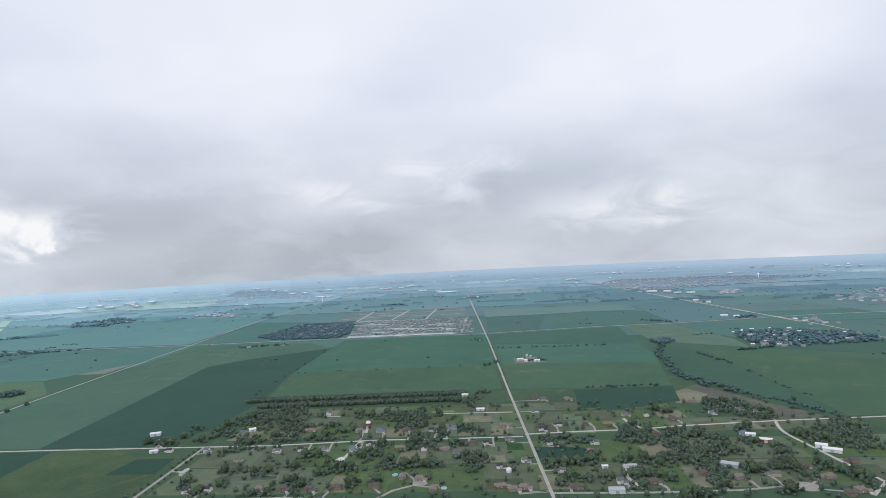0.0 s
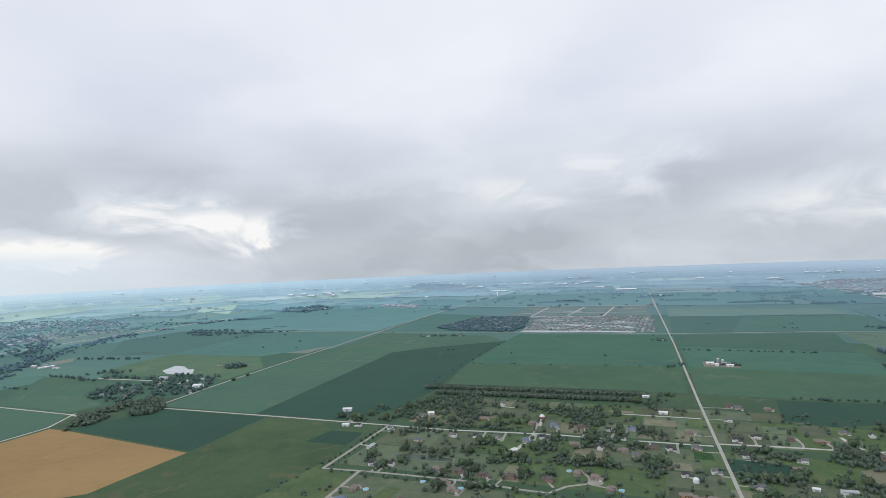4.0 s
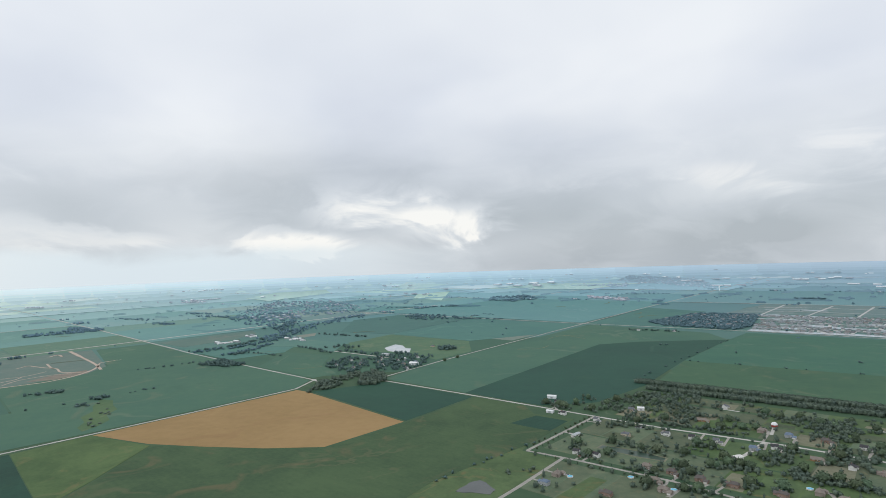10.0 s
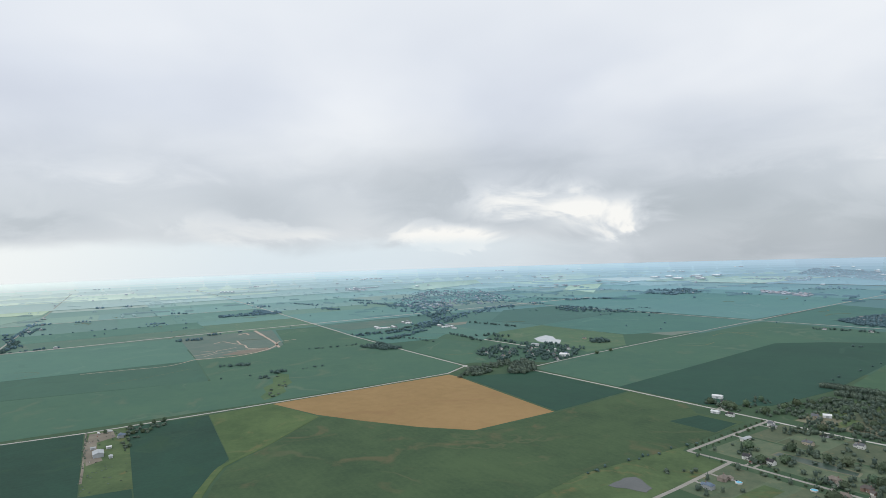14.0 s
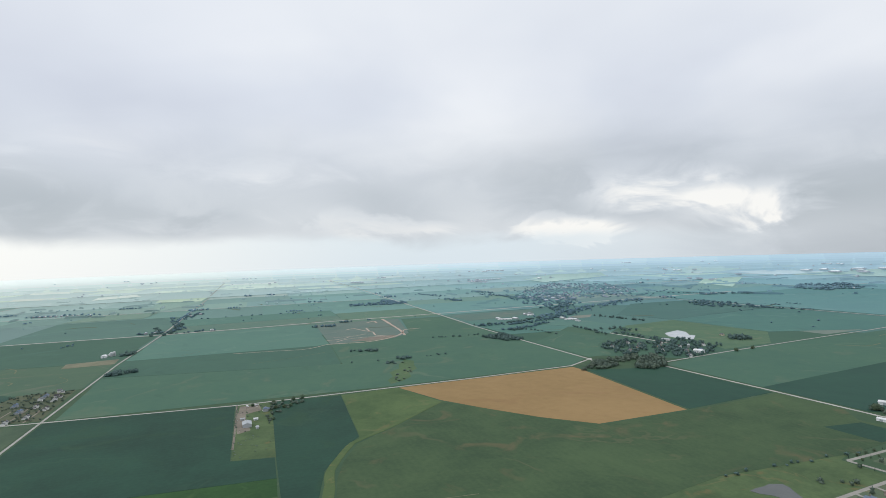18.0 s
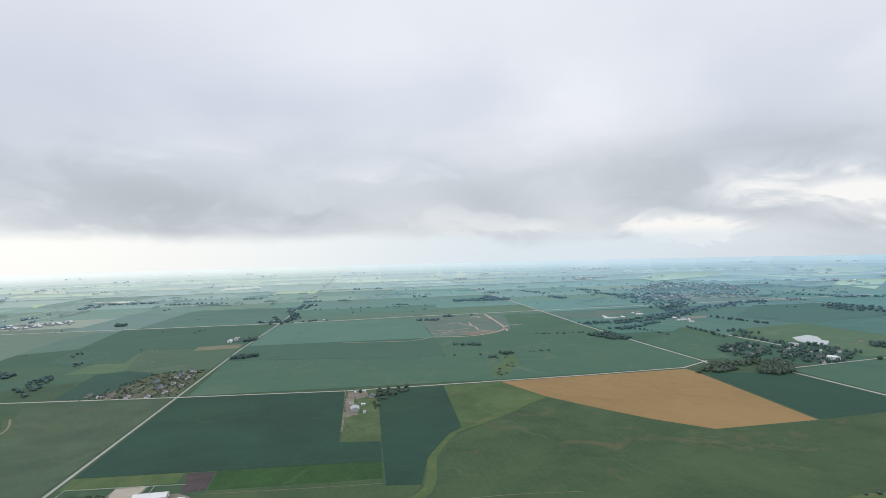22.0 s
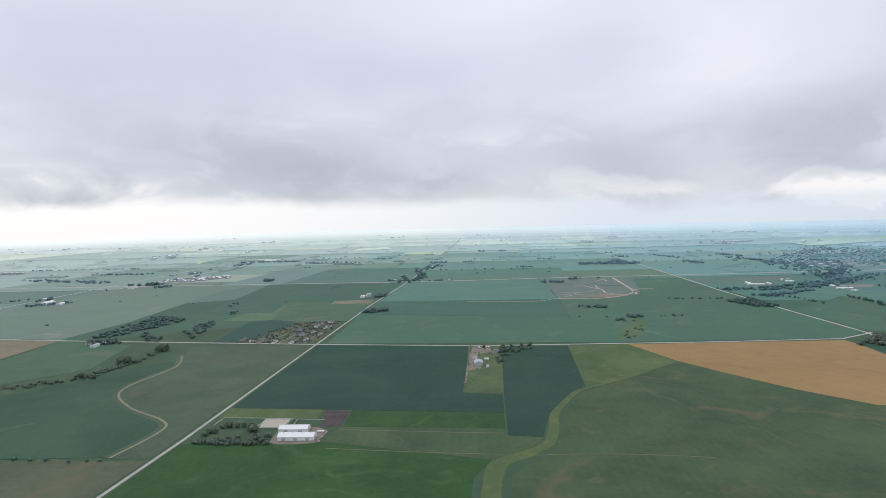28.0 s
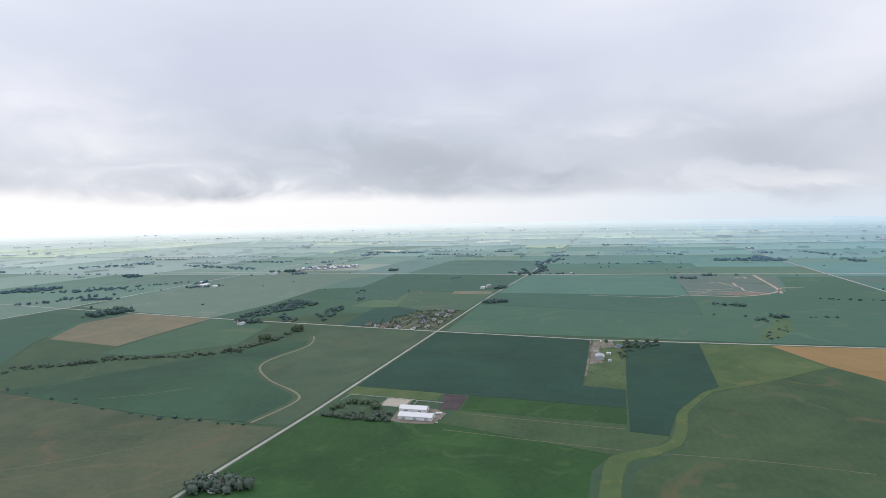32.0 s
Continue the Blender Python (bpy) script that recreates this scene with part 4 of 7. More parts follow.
woods("hedgerow", along((-20, 1610), (301, 1602), 13, 2, 5, 6) + along((169, 1110), (302, 1118), 9, 3, 6, 7) + along((448, 1602), (386, 1433), 8, 6, 8, 8) + along((386, 1433), (358, 1174), 6, 6, 7, 8)
      + along((358, 1174), (420, 1040), 5, 9, 8, 9) + along((479, 1442), (500, 1312), 9, 3, 6, 7) + along((500, 1312), (513, 1002), 30, 3, 5, 6) + along((430, 1020), (500, 895), 7, 4, 6, 7)
      + along((585, 1459), (682, 1484), 6, 3, 8, 8) + along((-36, 1366), (-1, 1399), 7, 3, 8, 8) + along((-490, 1343), (-60, 1372), 40, 2, 4, 5) + along((-495, 1100), (-505, 1740), 55, 2, 5, 6), "hedges and creek trees between fields", WOODS)
woods("woodland", filled([(675, 1730), (851, 1764), (989, 1643), (954, 1513), (710, 1478), (652, 1553)], 14, 10, 11) + filled([(430, 1590), (480, 1600), (480, 1660), (420, 1650)], 9, 11, 11), "tree-covered neighbourhood among fields", FAR_WOODS)
spots = []
for a, b in hedge_lines:
    if a.length < 4100 and b.length < 4300:
        spots += [s for s in along(a, b, tree_rng.choice((18, 40, 70, 120)), 4, 6, 8)]
# the farther hedge trees get the more strongly hazed leaf colour
for lo, hi, mat in ((0, 2600, FAR_WOODS), (2600, 9999, HAZED_WOODS)):
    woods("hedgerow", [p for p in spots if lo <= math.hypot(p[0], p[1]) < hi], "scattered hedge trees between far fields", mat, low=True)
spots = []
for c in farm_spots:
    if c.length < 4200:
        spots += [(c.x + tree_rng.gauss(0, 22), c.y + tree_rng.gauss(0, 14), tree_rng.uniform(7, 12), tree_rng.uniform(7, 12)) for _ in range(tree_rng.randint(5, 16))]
for lo, hi, mat in ((0, 2600, FAR_WOODS), (2600, 9999, HAZED_WOODS)):
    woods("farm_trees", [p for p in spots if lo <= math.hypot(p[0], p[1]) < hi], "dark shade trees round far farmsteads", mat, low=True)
# woods and tree lines of the middle distance
woods("woodland", filled([(-1807, 1724), (-1728, 1729), (-1614, 1815), (-1557, 1858), (-1713, 1926), (-1989, 1916)], 22, 9, 11) + along((-1614, 1815), (-1420, 1905), 9, 4, 7, 8), "low dark woods beside a field road", FAR_WOODS)
woods("woodland", filled([(-2147, 2749), (-1956, 2745), (-1973, 3011), (-2243, 3282), (-2357, 3048)], 30, 10, 16), "grove painted hazy blue beside a white farm", HAZED_WOODS)
woods("hedgerow", along((-2366, 2112), (-2219, 2221), 13, 7, 8, 10) + along((-2219, 2221), (-2031, 2377), 9, 12, 9, 11) + along((-1687, 759), (-1666, 888), 6, 9, 9, 9) + along((-1666, 888), (-1714, 1026), 7, 9, 9, 9)
      + along((-1714, 1026), (-1835, 1209), 6, 14, 10, 10) + along((-1558, 783), (-1566, 860), 6, 8, 10, 10) + along((-1566, 860), (-1640, 985), 8, 8, 9, 9) + along((-2022, 1234), (-2180, 1409), 6, 24, 10, 11)
      + along((-1835, 1209), (-2022, 1234), 7, 20, 10, 11), "creek woods winding towards a small town", FAR_WOODS)
woods("woodland", filled([(-2997, 1595), (-2344, 1486), (-2350, 1801), (-2571, 2127), (-3331, 2458), (-3728, 2273)], 36, 5.5, 9) + along((-2997, 1595), (-3728, 2273), 26, 60, 5.5, 9) + along((-2350, 1801), (-2571, 2500), 20, 60, 5.5, 9), "trees of a small wooded town, painted hazy blue", HAZED_WOODS, low=True)
woods("hedgerow", filled([(-2857, 741), (-2656, 826), (-2824, 848), (-3025, 784)], 17, 9, 13) + along((-3344, 1100), (-3062, 1126), 16, 14, 8, 11) + along((-2782, 1092), (-2680, 1108), 9, 10, 9, 11) + along((-3257, 1418), (-3090, 1470), 10, 9, 9, 11)
      + along((-2669, 264), (-2652, 324), 8, 6, 9, 11) + filled([(-2833, 578), (-2740, 560), (-2680, 790), (-2726, 837), (-2860, 800)], 20, 9, 13) + along((-3183, 432), (-3134, 486), 9, 8, 9, 11), "dark groves among far fields", HAZED_WOODS)
woods("farm_trees", along((-1987, 282), (-1977, 347), 4, 7, 9, 9) + along((-2068, 383), (-2078, 426), 5, 6, 9, 9) + along((-2145, -267), (-2138, -195), 5, 8, 9, 9) + along((-2150, -170), (-2240, -140), 5, 10, 9, 9)
      + along((-2240, -150), (-2529, -186), 13, 9, 8, 9) + along((-2529, -186), (-2858, -120), 12, 16, 9, 11) + along((-2101, -110), (-2119, -28), 9, 6, 7, 8), "shade trees along a road through farms", FAR_WOODS)
woods("woodland", along((-2263, -2360), (-2556, -2192), 8, 26, 10, 13) + along((-2439, -1858), (-2273, -1412), 10, 18, 9, 12) + along((-2693, -1724), (-2672, -1474), 10, 18, 9, 12) + along((-3393, -1301), (-3395, -974), 11, 14, 9, 13)
      + along((-3178, -877), (-3245, -677), 18, 12, 9, 12) + along((-3202, -839), (-3205, -645), 20, 12, 9, 12) + along((-3463, -530), (-3452, -422), 12, 8, 9, 12), "hazy woods along far farm lanes", HAZED_WOODS)
woods("woodland", filled([(-1898, -1765), (-1945, -1760), (-1945, -1715), (-1895, -1720)], 11, 10, 11) + along((-1436, -1613), (-1569, -1484), 8, 9, 8, 9) + along((-1569, -1484), (-1752, -1364), 12, 6, 7, 8) + along((-1600, -1245), (-1665, -1150), 7, 9, 8, 9)
      + along((-2143, -1254), (-2186, -1153), 6, 10, 9, 10) + along((-1313, -1337), (-1336, -1263), 4, 9, 9, 9) + along((-661, 3336), (-535, 3329), 7, 8, 9, 12) + along((518, 2110), (610, 2050), 7, 9, 8, 10) + along((836, 2092), (895, 2114), 5, 8, 9, 10)
      + along((1040, 3000), (1110, 2900), 8, 8, 9, 11), "single groves and creek trees", FAR_WOODS)
far_rng = random.Random(77)
streaks = collections.defaultdict(list)
for _ in range(1150):
    a, d = radians(far_rng.uniform(-42, 150)), 3000 * math.exp(far_rng.uniform(0, 1.2))
    x, y = -math.sin(a) * d, math.cos(a) * d
    long, deep = far_rng.choice((40, 60, 90, 140, 300)) * far_rng.uniform(0.6, 1.4), far_rng.uniform(9, 34)
    if d < 4500:
        long, deep = long * 0.6, deep * 0.5
    lean = far_rng.choice((0, 0, 90, 90, far_rng.uniform(0, 180))) + far_rng.uniform(-6, 6)
    band = max([0] + [lo for lo, _ in HAZE_SHARES if d >= lo])
    streaks[band, sector(x, y)].append((x, y, long, deep, radians(lean)))
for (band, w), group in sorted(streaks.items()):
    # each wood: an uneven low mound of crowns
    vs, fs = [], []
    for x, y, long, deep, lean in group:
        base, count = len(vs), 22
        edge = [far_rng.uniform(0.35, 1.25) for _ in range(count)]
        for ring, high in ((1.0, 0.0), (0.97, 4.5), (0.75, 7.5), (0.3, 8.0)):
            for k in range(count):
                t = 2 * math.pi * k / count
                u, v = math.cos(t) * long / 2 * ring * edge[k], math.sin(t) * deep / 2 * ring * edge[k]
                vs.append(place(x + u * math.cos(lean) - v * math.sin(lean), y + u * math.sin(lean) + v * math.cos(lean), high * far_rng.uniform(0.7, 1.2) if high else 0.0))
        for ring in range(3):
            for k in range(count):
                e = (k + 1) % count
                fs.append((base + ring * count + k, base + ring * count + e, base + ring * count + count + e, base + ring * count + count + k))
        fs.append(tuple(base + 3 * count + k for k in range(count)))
    # the band's haze is mixed into the wood colour, a little stronger than for crops
    tagged(new("far_woods", mesh("far_woods", vs, fs, crop_at("wood", max(band, 2500) * 1.3, w))), "distant woods and tree lines painted hazy blue", "woods", kind="stuff")

# buildings
def paint(name, c, rough=0.7, vary=0.12, metal=0.0, small=0.6):
    return surface(name, tuple(v * (1 - vary) for v in c), tuple(min(0.85, v * (1 + vary)) for v in c), 6.0, small, rough=rough, bump=0.15, metal=metal)


WALLS = [paint("red_brick_wall", (0.27, 0.19, 0.155)), paint("tan_siding", (0.50, 0.44, 0.35)), paint("white_siding", (0.74, 0.74, 0.72)), paint("grey_siding", (0.40, 0.42, 0.44)),
         paint("orange_brick_wall", (0.36, 0.22, 0.13)), paint("brown_brick_wall", (0.33, 0.28, 0.25))]
ROOFS = [paint("brown_shingles", (0.120, 0.108, 0.102), small=0.3), paint("grey_shingles", (0.145, 0.155, 0.17), small=0.3), paint("dark_shingles", (0.060, 0.060, 0.066), small=0.3),
         paint("slate_blue_roof", (0.15, 0.20, 0.27), small=0.3), paint("weathered_tan_roof", (0.225, 0.195, 0.17), small=0.3)]
WHITE_METAL = paint("white_metal_cladding", (0.78, 0.79, 0.80), 0.45, 0.04)
GREY_METAL = paint("grey_metal_roof", (0.42, 0.45, 0.47), 0.4, 0.08)
RED_PAINT = paint("barn_red_paint", (0.33, 0.06, 0.05))
GLASS = surface("dark_window_glass", (0.02, 0.025, 0.03), (0.04, 0.05, 0.06), 3, 1, rough=0.08, bump=0)
DOOR = paint("white_painted_door", (0.68, 0.67, 0.64))
STEEL = paint("galvanised_steel", (0.55, 0.57, 0.58), 0.35, 0.06, 0.6)


def box_mesh(name, x0, y0, z0, x1, y1, z1, mat):
    v = [(x, y, z) for z in (z0, z1) for y in (y0, y1) for x in (x0, x1)]
    return mesh(name, v, [(0, 2, 3, 1), (4, 5, 7, 6), (0, 1, 5, 4), (2, 6, 7, 3), (0, 4, 6, 2), (1, 3, 7, 5)], mat)


def wall_mesh(name, x0, y0, x1, y1, eave, ridge, mat):
    """Walls with gables in the x ends; the ridge runs along x."""
    ym = (y0 + y1) / 2
    v = [(x0, y0, 0), (x0, y1, 0), (x0, y1, eave), (x0, ym, ridge), (x0, y0, eave), (x1, y0, 0), (x1, y1, 0), (x1, y1, eave), (x1, ym, ridge), (x1, y0, eave)]
    return mesh(name, v, [(0, 4, 3, 2, 1), (5, 6, 7, 8, 9), (0, 5, 9, 4), (1, 2, 7, 6), (0, 1, 6, 5)], mat)


def roof_mesh(name, x0, y0, x1, y1, eave, ridge, mat, over=0.5, thick=0.22, hip=0.0):
    """A pitched roof with eaves, as a closed shell; hip: how far the ridge ends draw in."""
    ym, drop = (y0 + y1) / 2, (ridge - eave) / ((y1 - y0) / 2) * over
    v = []
    for lift in (0.03, thick):
        v += [(x0 - over, y0 - over, eave - drop + lift), (x1 + over, y0 - over, eave - drop + lift), (x1 + over, y1 + over, eave - drop + lift), (x0 - over, y1 + over, eave - drop + lift),
              (x0 - over + hip, ym, ridge + lift), (x1 + over - hip, ym, ridge + lift)]
    top = [(0, 1, 5, 4), (1, 2, 5), (2, 3, 4, 5), (3, 0, 4)]
    f = [tuple(i + 6 for i in q) for q in top] + [tuple(reversed(q)) for q in top]
    if not hip:
        f = [tuple(i + 6 for i in q) for q in (top[0], top[2])] + [tuple(reversed(q)) for q in (top[0], top[2])]
        f += [(0, 4, 10, 6), (4, 3, 9, 10), (1, 7, 11, 5), (5, 11, 8, 2)]
    f += [(0, 6, 7, 1), (2, 8, 9, 3)] + ([(1, 7, 8, 2), (3, 9, 6, 0)] if hip else [])
    return mesh(name, v, f, mat)


HOUSE_SAYS = ["red-brick house with a brown shingle roof", "tan house with a grey shingle roof", "white house with a dark shingle roof", "grey house with a slate-blue roof",
              "low orange-brick house with a tan roof", "brown-brick house with a weathered roof", "white farmhouse with a grey roof"]
HOUSE_LOOK = [(0, 0, 2.6), (1, 1, 0.0), (2, 2, 0.0), (3, 3, 2.2), (4, 4, 0.0), (5, 4, 3.0), (2, 1, 0.0)]
house_first = {}


def house(x, y, turn, style, grow=1.0):
    at = pose(x, y, 0, 0, 0, turn)
    if (style, grow) in house_first:
        return copy_thing(house_first[style, grow], at)
    w, r, hip = HOUSE_LOOK[style]
    tall = (5.6, 5.2, 5.6, 5.8, 3.4, 5.2, 5.8)[style]
    long, deep = (13.5, 12.5, 11.5, 12.5, 18.0, 14.5, 10.0)[style] * grow, (9.0, 8.5, 8.0, 9.0, 8.5, 9.5, 8.0)[style] * grow
    root = new("house")
    root.matrix_basis = at @ Matrix.Scale(0.71, 4)
    tagged(root, HOUSE_SAYS[style] + " and garage", "house", "houses")
    part("wall", wall_mesh("wall", -long / 2, -deep / 2, long / 2, deep / 2, tall, tall + (0.2 if hip else 2.6), WALLS[w]), root)
    part("roof", roof_mesh("roof", -long / 2, -deep / 2, long / 2, deep / 2, tall, tall + 3.0, ROOFS[r], hip=hip * 1.4), root)
    g = long / 2
    part("garage", wall_mesh("garage", g - 0.4, -deep / 2 - 3.5, g + 6.2, deep / 2 - 3.0, 3.0, 4.6, WALLS[w]), root)
    part("garage_roof", roof_mesh("garage_roof", g - 0.4, -deep / 2 - 3.5, g + 6.2, deep / 2 - 3.0, 3.0, 4.9, ROOFS[r]), root)
    part("front_gable", wall_mesh("front_gable", -long / 4 - 2, -deep / 2 - 2.2, -long / 4 + 2.4, deep / 2 - 1, tall - 0.6, tall + 0.9, WALLS[w]), root)
    part("gable_roof", roof_mesh("gable_roof", -long / 4 - 2, -deep / 2 - 2.2, -long / 4 + 2.4, deep / 2 - 1, tall - 0.6, tall + 1.1, ROOFS[r], over=0.35), root)
    part("chimney", box_mesh("chimney", long * 0.28, 0.6, tall, long * 0.28 + 1.0, 1.7, tall + 4.1, WALLS[0]), root, "brick chimney")
    part("garage_door", box_mesh("garage_door", g + 0.5, -deep / 2 - 3.58, 0.05, g + 5.3, -deep / 2 - 3.48, 2.4, DOOR), root, "white garage door")
    part("front_door", box_mesh("front_door", 0.6, -deep / 2 - 0.08, 0.2, 1.6, -deep / 2 + 0.02, 2.3, DOOR), root)
    for k in range(4):
        for side in (-1, 1):
            wx = -long / 2 + 1.4 + k * (long - 3.6) / 3
            if side < 0 and abs(wx + long / 4) < 2.6:
                continue
            y0 = side * (deep / 2 + 0.03)
            win = part("window", box_mesh("window", wx, y0 - 0.05, 1.0, wx + 1.3, y0 + 0.05, 2.3, DOOR), root)
            part("pane", box_mesh("pane", wx + 0.1, y0 - 0.07, 1.1, wx + 1.2, y0 + 0.07, 2.2, GLASS), win)
    house_first[style, grow] = root
    return root


def shed(name, x, y, turn, long, deep, eave, rise, walls, roof, label, doors=1, lights=0):
    """A plain farm building with a pitched roof."""
    root = new(name)
    root.matrix_basis = pose(x, y, 0, 0, 0, turn)
    tagged(root, label, name.replace("_", " "))
    part("wall", wall_mesh("wall", -long / 2, -deep / 2, long / 2, deep / 2, eave, eave + rise - 0.1, walls), root)
    part("roof", roof_mesh("roof", -long / 2, -deep / 2, long / 2, deep / 2, eave, eave + rise, roof, over=0.4), root)
    for k in range(doors):
        c = -long / 2 + (k + 0.5) * long / doors
        part("sliding_door", box_mesh("sliding_door", c - 1.9, -deep / 2 - 0.12, 0.05, c + 1.9, -deep / 2 - 0.02, eave * 0.8, GREY_METAL if walls is WHITE_METAL else DOOR), root)
    part("end_door", box_mesh("end_door", long / 2 + 0.02, -1.6, 0.05, long / 2 + 0.12, 1.6, eave * 0.8, GREY_METAL), root)
    for k in range(lights):
        c = -long / 2 + (k + 0.5) * long / lights
        part("roof_vent", box_mesh("roof_vent", c - 0.5, -0.35, eave + rise, c + 0.5, 0.35, eave + rise + 0.55, GREY_METAL), root)
    return root


def round_mesh(name, profile, mat, sides=20):
    """A turned shape from (radius, height) pairs."""
    v, f = [], []
    for r, z in profile:
        v += [(r * math.cos(2 * math.pi * s / sides), r * math.sin(2 * math.pi * s / sides), z) for s in range(sides)]
    for i in range(len(profile) - 1):
        for s in range(sides):
            e = (s + 1) % sides
            f.append((i * sides + s, i * sides + e, (i + 1) * sides + e, (i + 1) * sides + s))
    f.append(tuple(range((len(profile) - 1) * sides, len(profile) * sides)))
    return mesh(name, v, f, mat)


def silo(x, y, r, h, body, cap, label, name="silo"):
    root = new(name)
    root.matrix_basis = pose(x, y, 0)
    tagged(root, label, name.replace("_", " "))
    part("drum", round_mesh("drum", [(r, 0), (r, h)], body), root)
    part("dome", round_mesh("dome", [(r * 1.03, h), (r * 0.92, h + r * 0.35), (r * 0.6, h + r * 0.7), (r * 0.15, h + r * 0.85)], cap), root)
    part("ladder", box_mesh("ladder", r, -0.25, 0.3, r + 0.15, 0.25, h, STEEL), root)
    return root


def water(name, pts, label, mat, high=0.12):
    return tagged(new(name, finish(name, slab([Vector(p) for p in pts], 0.02, high), mat)), label, "pond", kind="structure")


WATER = surface("still_pond_water", (0.05, 0.06, 0.06), (0.08, 0.09, 0.085), 30, 3, rough=0.06, bump=0.02)
# pale base colour stands in for white sky reflected off the water
BRIGHT_WATER = surface("sky_pale_water", (0.46, 0.49, 0.50), (0.57, 0.59, 0.59), 30, 3, rough=0.12, bump=0.02)
POOL = surface("pool_water", (0.10, 0.42, 0.62), (0.16, 0.52, 0.70), 4, 1, rough=0.05, bump=0.02)
water("pond", [(-1254, 1114), (-1279, 1181), (-1242, 1176), (-1195, 1143), (-1179, 1148), (-1130, 1094), (-1170, 1080), (-1205, 1084)], "pale village pond in a hay field, sky reflection in its colour", BRIGHT_WATER, 1.0)
water("pond", [(-360, 682), (-360, 694), (-313, 698), (-279, 694), (-277, 684), (-308, 680)], "long narrow garden pond behind houses", surface("weedy_pond_water", (0.030, 0.060, 0.045), (0.050, 0.085, 0.060), 12, 2, rough=0.4, bump=0.05), 0.2)
water("pond", [(-412, 466), (-414, 476), (-414, 486), (-416, 495), (-411, 506), (-402, 505), (-393, 500), (-381, 495), (-380, 488), (-378, 482), (-387, 478), (-396, 475), (-404, 468)], "small grey retention pond by a field edge", WATER, 0.8)
for x, y in ((-356, 799), (196, 812)):
    water("pond", [(x + 7 * math.cos(a), y + 11 * math.sin(a)) for a in [k * 0.5236 for k in range(12)]], "small dark round pond among trees", WATER, 0.2)

# the old residential strip
house_rng = random.Random(3)
homes = []


def home(spots, styles, grow=1.0):
    for x, y in spots:
        homes.append((x, y, house_rng.choice(styles), house_rng.choice((0, 0, 180, 90, 8, -8, 172)), grow))


home([(-520, 847), (-476, 792), (-419, 790), (-402, 871), (-352, 747), (-311, 780), (-280, 786), (-251, 788), (-294, 967), (-371, 647), (-346, 650)], (1, 2, 5, 6))
home([(-284, 651), (-255, 650), (-224, 648), (-191, 651), (-147, 654), (-121, 681), (-99, 675), (-80, 643), (9, 640), (21, 645)], (0, 1, 5, 5))
home([(-145, 866), (-185, 864), (-105, 861), (-72, 870), (-107, 778), (-76, 776), (-207, 784), (-188, 804), (-219, 867), (2, 878), (58, 855), (-41, 798), (-23, 797)], (0, 1, 2, 3, 5))
home([(8, 810), (-5, 709), (26, 728), (61, 1037), (75, 1025), (58, 949), (64, 792), (77, 1029), (116, 1026), (86, 874), (123, 875), (191, 920), (222, 915)], (0, 1, 2, 5, 6))
home([(316, 989), (255, 891), (320, 916), (211, 822), (125, 788), (69, 691), (128, 657), (81, 643), (163, 655), (224, 677), (366, 931), (386, 915), (325, 814)], (0, 1, 3, 5, 6))
home([(258, 665), (300, 670), (352, 662), (362, 626), (347, 617), (404, 707), (341, 695), (-61, 762), (-352, 569), (-348, 539), (-283, 553), (-261, 616), (-243, 597)], (1, 3, 5, 0))
home([(-298, 876), (-141, 787), (-5, 651), (156, 875)], (4,))
home([(-1100, 900), (-1130, 930), (-1085, 950), (-1010, 960), (-1000, 990), (-1120, 985), (-1060, 985), (-1075, 860)], (2, 6, 1, 3))
home([(-1162, 921), (-1177, 878), (-1044, 921), (-964, 924), (-1048, 1044), (-1138, 858), (-1143, 1201), (-799, 1799), (-696, 1820), (-53, 1776)], (2, 6, 1))
home([(-1069, -402), (-1053, -382), (-1069, -367), (-1039, -363), (-1043, -333), (-1037, -300), (-1050, -689), (-1092, -1094), (-388, -259)], (2, 6, 1))
home([(-1189, -296), (-1219, -294), (-1206, -275), (-1135, -287), (-1107, -302), (-1062, -280), (-1251, -281), (-1158, -322), (-1112, -267), (-1178, -271), (-932, 63), (73, 1440)], (2, 3, 6))
for x, y, style, turn, grow in homes:
    house(x, y, turn, style, grow)

